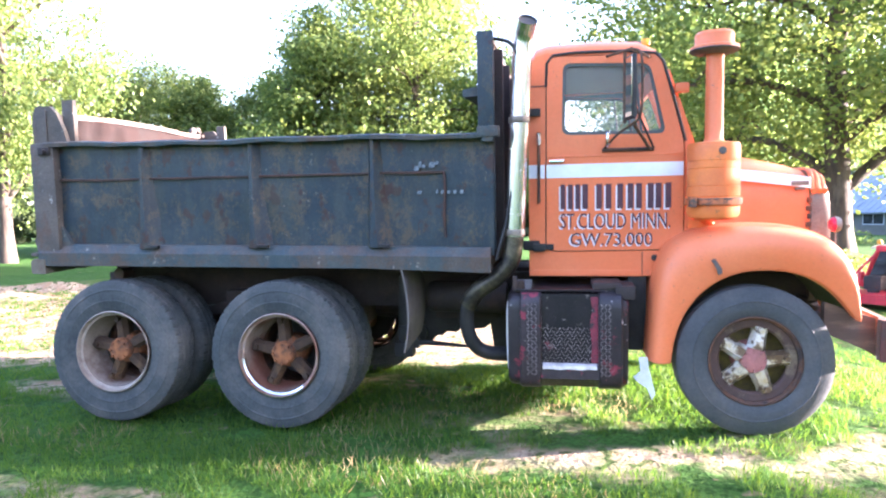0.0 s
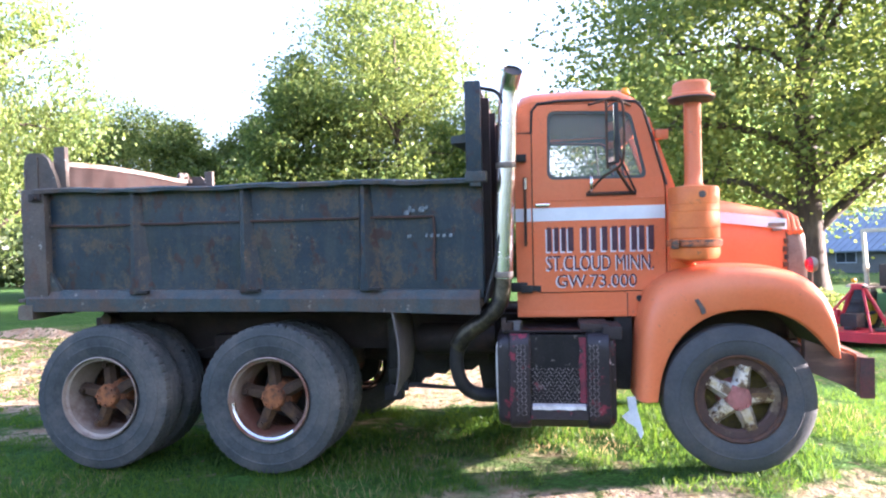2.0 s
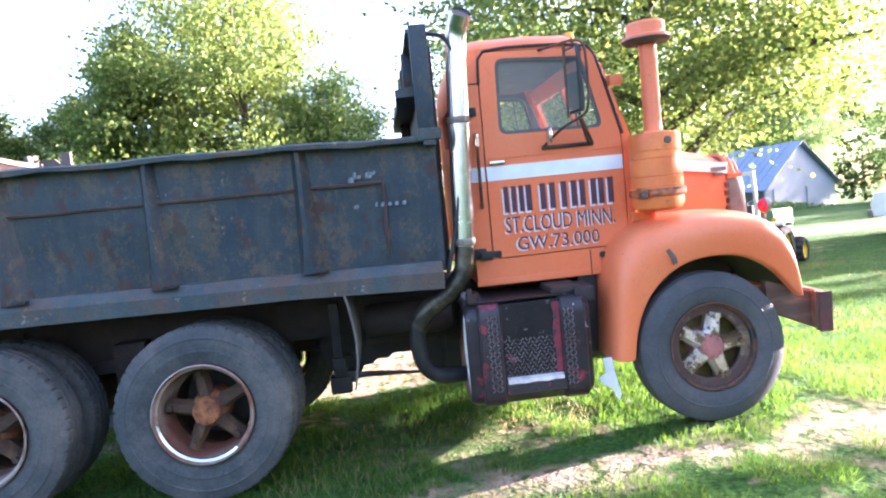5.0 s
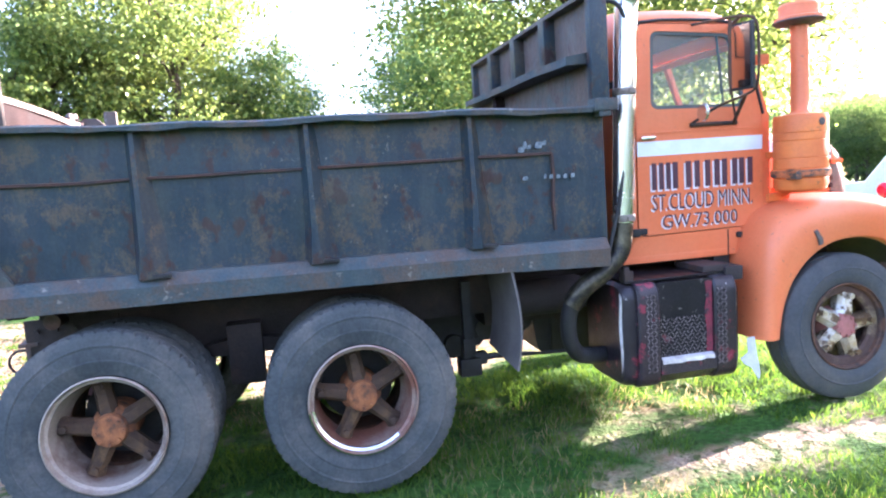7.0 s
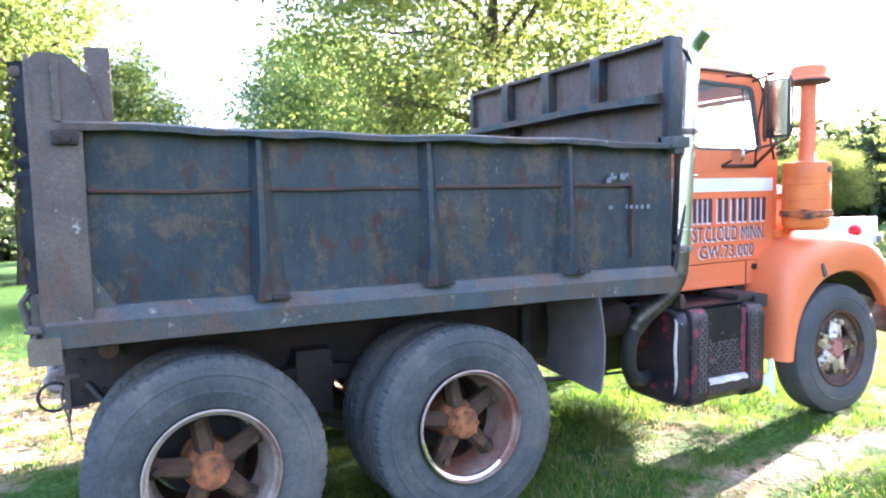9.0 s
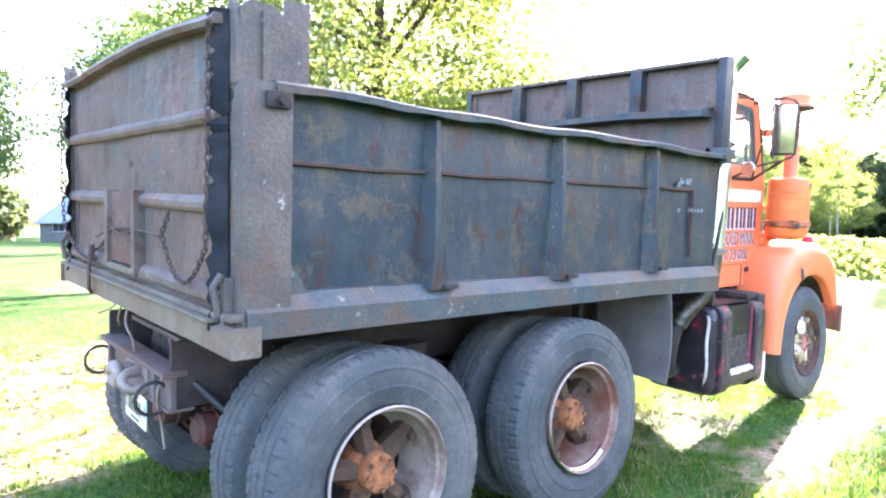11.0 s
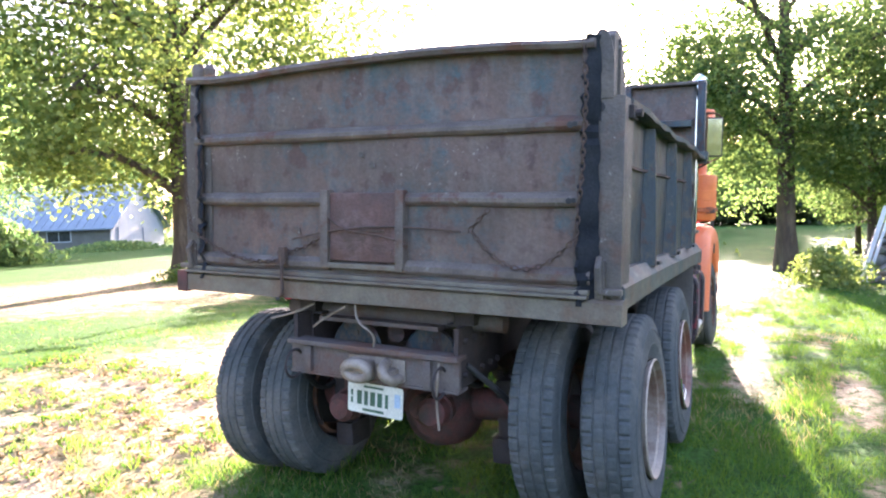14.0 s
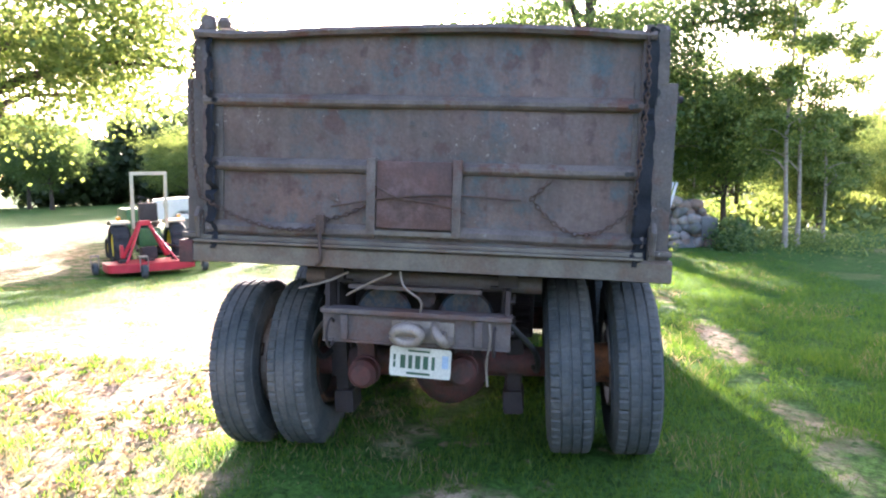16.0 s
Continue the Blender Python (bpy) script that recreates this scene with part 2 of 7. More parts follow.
PALE_BARK = surface("pale_bark", (0.33, 0.29, 0.24), (0.22, 0.19, 0.15), 5, 0.95, bump=0.3, c4=(0.06, 0.05, 0.045), s4=7, t4=0.62, stretch=(1, 1, 2.5))
STONE_BROWN = surface("brown_field_stone", (0.22, 0.155, 0.115), (0.13, 0.10, 0.08), 1.9, 0.9, bump=0.5, bscale=30, c3=(0.12, 0.13, 0.12), s3=1.3)
STONE_DARK = surface("dark_field_stone", (0.13, 0.14, 0.135), (0.075, 0.08, 0.075), 2.2, 0.9, bump=0.5, bscale=30, c3=(0.10, 0.12, 0.07), s3=1.4)
STONE = surface("field_stone", (0.25, 0.24, 0.22), (0.15, 0.145, 0.13), 1.6, 0.9, bump=0.5, bscale=30, c3=(0.30, 0.22, 0.17), s3=1.0)
SIDING = surface("white_siding", (0.40, 0.44, 0.48), (0.34, 0.38, 0.42), 1.5, 0.7, bump=0.05)
METAL_ROOF = surface("pale_blue_metal_roof", (0.20, 0.25, 0.30), (0.165, 0.21, 0.255), 1.5, 0.5, metal=0.1, bump=0.05)
GREY_WALL = surface("grey_low_wall", (0.14, 0.145, 0.135), (0.11, 0.115, 0.105), 2, 0.8)
RED_DECK = surface("red_deck_paint", (0.55, 0.035, 0.05), (0.42, 0.03, 0.04), 5, 0.45, bump=0.05, c4=(0.3, 0.1, 0.08), s4=20, t4=0.72)
GREEN_PAINT = surface("green_tractor_paint", (0.045, 0.14, 0.04), (0.035, 0.10, 0.035), 5, 0.45)
YELLOW = surface("yellow_wheel_paint", (0.70, 0.52, 0.03), (0.6, 0.42, 0.03), 5, 0.5)
CREAM = surface("cream_metal", (0.55, 0.50, 0.36), (0.42, 0.38, 0.27), 5, 0.5)
WHITE_PAINT = surface("white_car_paint", (0.78, 0.79, 0.80), (0.72, 0.73, 0.75), 2, 0.3, bump=0)
DARK_VAN = surface("dark_van_paint", (0.016, 0.016, 0.018), (0.03, 0.027, 0.027), 4, 0.45)
WEED = surface("weed_leaf", (0.06, 0.11, 0.03), (0.09, 0.15, 0.04), 6, 0.8, bump=0)


def glass(name, tint, rough=0.02):
    m = bpy.data.materials.new(name)
    m.use_nodes = True
    t = m.node_tree
    b = t.nodes["Principled BSDF"]
    b.inputs["Base Color"].default_value = (*tint, 1)
    b.inputs["Roughness"].default_value = rough
    b.inputs["Alpha"].default_value = 0.10
    b.inputs["Specular IOR Level"].default_value = 0.6
    return m


GLASS = glass("cab_glass", (0.58, 0.66, 0.63))
PANE = surface("dark_house_pane", (0.02, 0.025, 0.03), (0.04, 0.05, 0.06), 3, 0.1, bump=0)


def leafy(name, c1, c2, glow):
    """Thin leaves: some light is scattered back, some comes through."""
    m = bpy.data.materials.new(name)
    m.use_nodes = True
    t = m.node_tree
    out = t.nodes["Material Output"]
    t.nodes.remove(t.nodes["Principled BSDF"])
    geo = t.nodes.new("ShaderNodeNewGeometry")
    mx = t.nodes.new("ShaderNodeMix")
    mx.data_type = "RGBA"
    mx.inputs[6].default_value, mx.inputs[7].default_value = (*c1, 1), (*c2, 1)
    t.links.new(geo.outputs["Random Per Island"], mx.inputs["Factor"])
    d, tr, add = t.nodes.new("ShaderNodeBsdfDiffuse"), t.nodes.new("ShaderNodeBsdfTranslucent"), t.nodes.new("ShaderNodeMixShader")
    gl = t.nodes.new("ShaderNodeBsdfGlossy")
    gl.inputs["Roughness"].default_value = 0.45
    t.links.new(mx.outputs[2], d.inputs["Color"])
    br = t.nodes.new("ShaderNodeMix")
    br.data_type, br.blend_type = "RGBA", "MULTIPLY"
    br.inputs["Factor"].default_value = 1.0
    br.inputs[7].default_value = (*glow, 1)
    t.links.new(mx.outputs[2], br.inputs[6])
    t.links.new(br.outputs[2], tr.inputs["Color"])
    add.inputs[0].default_value = 0.56
    t.links.new(d.outputs[0], add.inputs[1])
    t.links.new(tr.outputs[0], add.inputs[2])
    sh = t.nodes.new("ShaderNodeMixShader")
    sh.inputs[0].default_value = 0.015
    t.links.new(add.outputs[0], sh.inputs[1])
    t.links.new(gl.outputs[0], sh.inputs[2])
    t.links.new(sh.outputs[0], out.inputs["Surface"])
    return m


LEAF = leafy("maple_leaf", (0.088, 0.155, 0.044), (0.250, 0.320, 0.095), (1.05, 0.95, 0.68))
LEAF_DARK = leafy("dark_leaf", (0.036, 0.080, 0.038), (0.115, 0.170, 0.066), (2.5, 2.4, 1.7))
LEAF_MID = leafy("mid_leaf", (0.046, 0.092, 0.036), (0.130, 0.185, 0.064), (2.9, 2.6, 1.8))
LEAF_DEEP = leafy("deep_leaf", (0.032, 0.070, 0.027), (0.100, 0.150, 0.052), (2.2, 2.0, 1.35))
LEAF_FAR = leafy("far_leaf", (0.030, 0.055, 0.024), (0.070, 0.100, 0.040), (1.3, 1.2, 1.0))
GRASS = leafy("grass_blade", (0.036, 0.108, 0.014), (0.098, 0.172, 0.024), (1.7, 1.5, 0.9))
DRY_GRASS = leafy("dry_grass_blade", (0.20, 0.175, 0.075), (0.34, 0.28, 0.14), (1.2, 1.1, 1.0))


LITTER = leafy("straw_litter", (0.20, 0.155, 0.085), (0.36, 0.285, 0.18), (0.6, 0.5, 0.4))


def height(x, y):
    """The lie of the land: it falls across the truck, dips by the mower and rolls gently far off."""
    r = math.hypot(x, y)
    dip = -0.30 * math.exp(-((x - 6) ** 2 + (y - 6.5) ** 2) / 14.0)
    dip -= 0.36 * math.exp(-((x - 20) ** 2 / 20 + (y - 2) ** 2 / 40))
    slope = 0.131 * math.tanh(y / 2.5)
    u = max(0.0, min(1.0, (y - 1.4) / 3.6))
    base = slope if y < -1.0 else -0.05 + (slope + 0.05) * u * u * (3 - 2 * u)
    base += 0.085 * math.exp(-(((x - 1.9) / 1.5) ** 2 + ((y + 0.6) / 2.2) ** 2))
    return base + dip + 0.25 * (1 - math.exp(-(r / 60) ** 2)) * (math.sin(x * 0.05 + 1) + math.sin(y * 0.06)) - 0.006 * max(0.0, y - 15)


def soil(x, y):
    """How bare the ground is at a place, 0 to 1."""
    def spot(cx, cy, rx, ry, k=1):
        return math.exp(-(((x - cx) / rx) ** 2 + ((y - cy) / ry) ** 2) ** k)
    d = 1.3 * spot(-7.5, 4.6, 3.0, 2.2)
    d = max(d, 0.52 * spot(-4.8, 3.1, 3.2, 1.7), 0.58 * spot(-2.2, 3.3, 6.8, 1.9, 2), 0.72 * spot(-0.9, 2.5, 2.4, 1.8, 3))
    d = max(d, 0.74 * spot(-6.0, 1.9, 3.6, 1.9, 3), 0.80 * spot(-3.6, -0.3, 0.7, 0.4), 0.35 * spot(-1.6, 0.1, 1.6, 0.5, 3))
    # the drive beyond the truck, bleached and dry
    d = max(d, 0.60 * spot(4.5, 12.0, 6.5, 5.0, 2), 0.55 * spot(13.0, 14.5, 8.0, 3.0, 2))
    # the worn strip along the near side and ahead of the front wheel
    d = max(d, 0.62 * spot(0.9, -1.55, 1.6, 0.30), 0.66 * spot(3.2, -1.5, 2.2, 0.55), 0.58 * spot(0.3, -2.35, 1.2, 0.22, 2), 0.52 * spot(-2.2, -2.35, 1.0, 0.22, 2), 0.45 * spot(2.6, -2.2, 1.2, 0.30))
    d = max(d, 0.60 * spot(7.5, -0.9, 3.0, 0.7, 2), 0.36 * spot(0.4, -0.9, 1.2, 0.5, 2))
    return d


def ground_material():
    m = bpy.data.materials.new("lawn")
    m.use_nodes = True
    t = m.node_tree
    b = t.nodes["Principled BSDF"]
    b.inputs["Roughness"].default_value, b.inputs["Specular IOR Level"].default_value = 0.95, 0.1
    co = t.nodes.new("ShaderNodeTexCoord")
    at = t.nodes.new("ShaderNodeAttribute")
    at.attribute_name = "soil"

    def nz(s, d=6.0):
        n = t.nodes.new("ShaderNodeTexNoise")
        n.inputs["Scale"].default_value, n.inputs["Detail"].default_value = s, d
        t.links.new(co.outputs["Object"], n.inputs["Vector"])
        return n.outputs["Fac"]

    def mr(f, a, z):
        r = t.nodes.new("ShaderNodeMapRange")
        r.inputs["From Min"].default_value, r.inputs["From Max"].default_value = a, z
        t.links.new(f, r.inputs["Value"])
        return r.outputs[0]

    def mix(f, a, z):
        x = t.nodes.new("ShaderNodeMix")
        x.data_type = "RGBA"
        t.links.new(f, x.inputs["Factor"])
        for s, v in ((x.inputs[6], a), (x.inputs[7], z)):
            if isinstance(v, tuple):
                s.default_value = (*v, 1)
            else:
                t.links.new(v, s)
        return x.outputs[2]

    green = mix(mr(nz(1.1), 0.35, 0.65), (0.034, 0.104, 0.017), (0.070, 0.146, 0.026))
    green = mix(mr(nz(28), 0.40, 0.62), green, (0.026, 0.066, 0.012))
    green = mix(mr(nz(0.45, 8), 0.60, 0.78), green, (0.17, 0.165, 0.070))
    green = mix(mr(nz(7, 8), 0.64, 0.72), green, (0.19, 0.155, 0.090))
    earth = mix(mr(nz(5, 8), 0.35, 0.65), (0.30, 0.215, 0.140), (0.47, 0.370, 0.245))
    earth = mix(mr(nz(40), 0.45, 0.7), earth, (0.20, 0.135, 0.09))
    earth = mix(mr(nz(11, 9), 0.54, 0.60), earth, (0.080, 0.095, 0.030))
    earth = mix(mr(nz(6, 9), 0.57, 0.66), earth, (0.30, 0.195, 0.115))
    ma = t.nodes.new("ShaderNodeMath")
    ma.operation = "MULTIPLY_ADD"
    t.links.new(nz(3.5, 8), ma.inputs[0])
    ma.inputs[1].default_value = 0.9
    t.links.new(at.outputs["Fac"], ma.inputs[2])
    t.links.new(mix(mr(ma.outputs[0], 0.74, 1.04), green, earth), b.inputs["Base Color"])
    bp = t.nodes.new("ShaderNodeBump")
    bp.inputs["Strength"].default_value, bp.inputs["Distance"].default_value = 0.8, 0.04
    t.links.new(nz(45, 8), bp.inputs["Height"])
    b2 = t.nodes.new("ShaderNodeBump")
    b2.inputs["Strength"].default_value, b2.inputs["Distance"].default_value = 0.7, 0.10
    t.links.new(nz(9, 8), b2.inputs["Height"])
    t.links.new(bp.outputs[0], b2.inputs["Normal"])
    t.links.new(b2.outputs[0], b.inputs["Normal"])
    return m


# ---- building helpers ----
def mesh_of(bm, name, mat, smooth=35):
    me = bpy.data.meshes.new(name)
    bmesh.ops.recalc_face_normals(bm, faces=bm.faces)
    bm.to_mesh(me)
    bm.free()
    for mm in (mat if isinstance(mat, (list, tuple)) else [mat]):
        me.materials.append(mm)
    if smooth:
        me.shade_smooth()
        me.set_sharp_from_angle(angle=radians(smooth))
    return me


def part(name, bm, mat, parent, label="", smooth=35):
    ob = new(name, mesh_of(bm, name, mat, smooth))
    ob.parent = parent
    if label:
        ob["label"] = label
    return ob


def thing(name, label, category, m=None, group=""):
    ob = new(name)
    ob.empty_display_size = 0.2
    if m is not None:
        ob.matrix_basis = m
    return tagged(ob, label, category, group)


def bx(bm, x0, x1, y0, y1, z0, z1, bevel=0.0, mi=0, m=None):
    r = bmesh.ops.create_cube(bm, size=1)
    vs = r["verts"]
    for v in vs:
        v.co = Vector(((x0 + x1) / 2 + v.co.x * (x1 - x0), (y0 + y1) / 2 + v.co.y * (y1 - y0), (z0 + z1) / 2 + v.co.z * (z1 - z0)))
        if m is not None:
            v.co = m @ v.co
    fs = {f for v in vs for f in v.link_faces}
    for f in fs:
        f.material_index = mi
    if bevel:
        es = {e for v in vs for e in v.link_edges}
        bmesh.ops.bevel(bm, geom=list(es), offset=bevel, segments=2, affect="EDGES", profile=0.7)
    return bm


def tube(bm, pts, r, seg=12, caps=True, mi=0):
    """A round bar along points; r is one radius or one for each point."""
    pts = [Vector(p) for p in pts]
    rs = r if isinstance(r, (list, tuple)) else [r] * len(pts)
    rings, up = [], None
    for i, p in enumerate(pts):
        d = (pts[min(i + 1, len(pts) - 1)] - pts[max(i - 1, 0)]).normalized()
        if up is None:
            up = d.orthogonal().normalized()
        up = (up - d * up.dot(d)).normalized()
        side = d.cross(up)
        rings.append([bm.verts.new(p + rs[i] * (math.cos(a) * up + math.sin(a) * side)) for a in (2 * math.pi * k / seg for k in range(seg))])
    for a, b in zip(rings, rings[1:]):
        for k in range(seg):
            bm.faces.new((a[k], a[(k + 1) % seg], b[(k + 1) % seg], b[k])).material_index = mi
    if caps:
        bm.faces.new(rings[0][::-1]).material_index = mi
        bm.faces.new(rings[-1]).material_index = mi
    return bm


def arc(p, steps=5):
    """Rounds the corners of a polyline."""
    p = [Vector(q) for q in p]
    out = [p[0]]
    for a, b, c in zip(p, p[1:], p[2:]):
        s, e = b + (a - b) * 0.42, b + (c - b) * 0.42
        for k in range(steps + 1):
            t = k / steps
            out.append((1 - t) ** 2 * s + 2 * t * (1 - t) * b + t * t * e)
    return out + [p[-1]]


def lathe(bm, prof, seg=48, axis="y", centre=(0, 0, 0), mi=0, ripple=None, closed=False):
    """Turns a profile of (radius, along) round an axis."""
    c = Vector(centre)
    rings = []
    for j, (r, h) in enumerate(prof):
        ring = []
        for k in range(seg):
            a = 2 * math.pi * k / seg
            rr = r + (ripple(j, k) if ripple else 0)
            u, v = rr * math.cos(a), rr * math.sin(a)
            ring.append(bm.verts.new(c + Vector((u, h, v) if axis == "y" else ((u, v, h) if axis == "z" else (h, u, v)))))
        rings.append(ring)
    pairs = list(zip(rings, rings[1:]))
    if closed:
        pairs.append((rings[-1], rings[0]))
    for a, b in pairs:
        for k in range(seg):
            bm.faces.new((a[k], a[(k + 1) % seg], b[(k + 1) % seg], b[k])).material_index = mi
    if not closed:
        for ring, r in ((rings[0], prof[0][0]), (rings[-1], prof[-1][0])):
            if r < 0.03:
                bm.faces.new(ring)
    return bm


def prism(bm, poly, axis, a, b, mi=0):
    """A flat outline given thickness from a to b along an axis."""
    def at(p, h):
        return Vector((h, p[0], p[1])) if axis == "x" else (Vector((p[0], h, p[1])) if axis == "y" else Vector((p[0], p[1], h)))
    lo, hi = [bm.verts.new(at(p, a)) for p in poly], [bm.verts.new(at(p, b)) for p in poly]
    n = len(poly)
    fs = [bm.faces.new(lo), bm.faces.new(hi[::-1])]
    fs += [bm.faces.new((lo[k], hi[k], hi[(k + 1) % n], lo[(k + 1) % n])) for k in range(n)]
    for f in fs:
        f.material_index = mi
    return bm


def sweep(bm, stations, mi=0, caps=True):
    """Joins closed outlines of equal length, one after another."""
    rings = [[bm.verts.new(p) for p in s] for s in stations]
    n = len(rings[0])
    for a, b in zip(rings, rings[1:]):
        for k in range(n):
            bm.faces.new((a[k], a[(k + 1) % n], b[(k + 1) % n], b[k])).material_index = mi
    if caps:
        bm.faces.new(rings[0][::-1])
        bm.faces.new(rings[-1])
    return bm


def rounded(poly, r, seg=4):
    out = []
    n = len(poly)
    for i in range(n):
        a, b, c = (Vector(poly[(i + k) % n]) for k in (-1, 0, 1))
        s, e = b + (a - b).normalized() * r, b + (c - b).normalized() * r
        for k in range(seg + 1):
            t = k / seg
            out.append(tuple((1 - t) ** 2 * s + 2 * t * (1 - t) * b + t * t * e))
    return out


def star(poly, c, angles):
    """Where rays from c at given angles leave an outline."""
    res = []
    n = len(poly)
    for a in angles:
        d = (math.cos(a), math.sin(a))
        best = None
        for i in range(n):
            p, q = poly[i], poly[(i + 1) % n]
            ex, ez = q[0] - p[0], q[1] - p[1]
            det = d[0] * -ez + d[1] * ex
            if abs(det) < 1e-9:
                continue
            px, pz = p[0] - c[0], p[1] - c[1]
            t = (px * -ez + pz * ex) / det
            u = (d[0] * pz - d[1] * px) / det
            if t > 0 and -1e-6 <= u <= 1 + 1e-6 and (best is None or t < best):
                best = t
        res.append((c[0] + d[0] * best, c[1] + d[1] * best))
    return res


def pierced(bm, outer, inner, c, y0, y1, axis="y", mi=0):
    """A sheet from y0 to y1 in the x-z plane, with an opening."""
    angs = sorted({math.atan2(p[1] - c[1], p[0] - c[0]) for p in (*outer, *inner)} | {-math.pi + 2 * math.pi * k / 40 for k in range(40)})
    kept = []
    for a in angs:
        if not kept or a - kept[-1] > 1e-4:
            kept.append(a)
    o, i = star(outer, c, kept), star(inner, c, kept)

    def vert(p, y):
        return bm.verts.new((p[0], y, p[1]) if axis == "y" else (y, p[0], p[1]))
    rows = [[vert(p, y) for p in q] for q, y in ((o, y0), (i, y0), (i, y1), (o, y1))]
    n = len(kept)
    for a, b in zip(rows, rows[1:] + rows[:1]):
        for k in range(n):
            bm.faces.new((a[k], a[(k + 1) % n], b[(k + 1) % n], b[k])).material_index = mi
    return bm


def mirrored(bm):
    """The same across the truck."""
    bm2 = bm.copy()
    for v in bm2.verts:
        v.co.y = -v.co.y
    return bm2


def lettering(name, words, x0, x1, z0, z1, y, mat, parent, fat=0.0, label=""):
    """Painted words on the door, in Blender's own font, fitted to their box."""
    cu = bpy.data.curves.new(name, "FONT")
    cu.body, cu.size, cu.resolution_u, cu.offset = words, 1.0, 3, fat
    tmp = bpy.data.objects.new("tmp", cu)
    me = bpy.data.meshes.new_from_object(tmp)
    bpy.data.objects.remove(tmp)
    xs, ys = [v.co.x for v in me.vertices], [v.co.y for v in me.vertices]
    ax, bxx, ay, by = min(xs), max(xs), min(ys), max(ys)
    for v in me.vertices:
        v.co = Vector((x0 + (v.co.x - ax) / (bxx - ax) * (x1 - x0), y, z0 + (v.co.y - ay) / (by - ay) * (z1 - z0)))
    me.materials.clear()
    me.materials.append(mat)
    ob = new(name, me)
    ob.parent = parent
    if label:
        ob["label"] = label
    return ob


# ---- the dump truck ----
LEAN = pose(0, 0, 0, 3, 0, 0)
AXLE = LEAN.inverted() @ Matrix.Translation((0, 0, 0.442)) @ Matrix.Rotation(-0.0153, 4, "X") @ Matrix.Translation((0, 0, -0.515))
truck = thing("dump_truck", "old orange dump truck with a dark blue rusty steel dump bed", "dump truck", LEAN)


def wob(x, a, k, s=0.0):
    return a * noise.noise(Vector((x * k + s, s * 3.1, 0.7)))


def bed_side(sign):
    """One side of the dump bed: sheet, welded seam, tapered stakes, rails and the rear post."""
    def fl(bm):
        return bm if sign < 0 else mirrored(bm)
    bm = bmesh.new()
    n, rows = 48, 12
    outer = [[None] * (rows + 1) for _ in range(n + 1)]
    inner = [[None] * (rows + 1) for _ in range(n + 1)]
    for i in range(n + 1):
        x = -2.98 + 3.17 * i / n
        rise = 0.774 + 0.016 - 0.03 * (x + 2.95) / 3.14 + wob(x, 0.016, 2.2, 5)
        for j in range(rows + 1):
            z = 1.18 + rise * j / rows
            d = 0.012 * noise.noise(Vector((x * 1.7, z * 2.5, 3 * sign)))
            outer[i][j], inner[i][j] = bm.verts.new((x, -1.128 + d, z)), bm.verts.new((x, -1.108 + d, z))
    for i in range(n):
        for j in range(rows):
            bm.faces.new((outer[i][j], outer[i + 1][j], outer[i + 1][j + 1], outer[i][j + 1]))
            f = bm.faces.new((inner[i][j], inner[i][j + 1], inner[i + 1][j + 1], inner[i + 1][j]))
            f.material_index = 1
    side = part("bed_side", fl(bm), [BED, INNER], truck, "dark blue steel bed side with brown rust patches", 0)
    bm = bmesh.new()
    stations = []
    for i in range(41):
        x = -2.88 + (2.755 if sign < 0 else 3.04) * i / 40
        z = 1.722 - 0.006 * i / 40 + wob(x, 0.008, 3)
        stations.append([(x, -1.150, z - 0.006), (x, -1.150, z + 0.006), (x, -1.115, z + 0.010), (x, -1.115, z - 0.010)])
    sweep(bm, stations)
    part("weld_seam", fl(bm), SEAM, side, "rusty red horizontal weld seam")
    if sign < 0:
        bm = bmesh.new()
        sweep(bm, [[(-0.125 + d - 0.006, -1.150, z), (-0.125 + d + 0.006, -1.150, z), (-0.125 + d + 0.010, -1.115, z), (-0.125 + d - 0.010, -1.115, z)] for z, d in ((1.715, 0.0), (1.60, 0.006), (1.45, -0.004), (1.30, 0.003))])
        part("weld_seam", bm, SEAM, side, "rusty red upright weld seam")
    for x in (-2.225, -1.42, -0.585):
        bm = bmesh.new()
        lo, hi = 1.24, 1.935
        def sec(z, wl, wr, dep, rw):
            cx = x + 0.0
            return [(cx - wl, -1.112, z), (cx - rw, -1.130 - dep, z), (cx + rw, -1.130 - dep, z), (cx + wr, -1.112, z)]
        sweep(bm, [sec(hi, 0.045, 0.055, 0.045, 0.010), sec(1.6, 0.05, 0.085, 0.058, 0.012), sec(1.38, 0.055, 0.115, 0.064, 0.016), sec(lo, 0.060, 0.135, 0.066, 0.03)])
        part("stake", fl(bm), BED, side, "tapered steel side stake")
        bm = bmesh.new()
        bx(bm, x + 0.03, x + 0.11, -1.21, -1.17, 1.243, 1.262, 0.004)
        part("rust_hole", fl(bm), BLACK, side, "rusted-out dark hole")
    bm = bmesh.new()
    st = []
    for i in range(33):
        x = -3.05 + 3.22 * i / 32
        dz = 0.022 - 0.040 * i / 32 + wob(x, 0.006, 2)
        dy = wob(x, 0.010, 1.5, 2)
        drop = -0.02 * max(0, (i - 24) / 8)
        st.append([(x, -1.198 + dy, 1.110 + dz * 0.7 + drop), (x, -1.200 + dy, 1.195 + dz), (x, -1.155, 1.252 + dz), (x, -1.05, 1.257 + dz), (x, -1.05, 1.100 + dz * 0.5)])
    sweep(bm, st)
    part("lower_rail", fl(bm), RAIL, side, "grey-blue lower side rail", 25)
    bm = bmesh.new()
    st = []
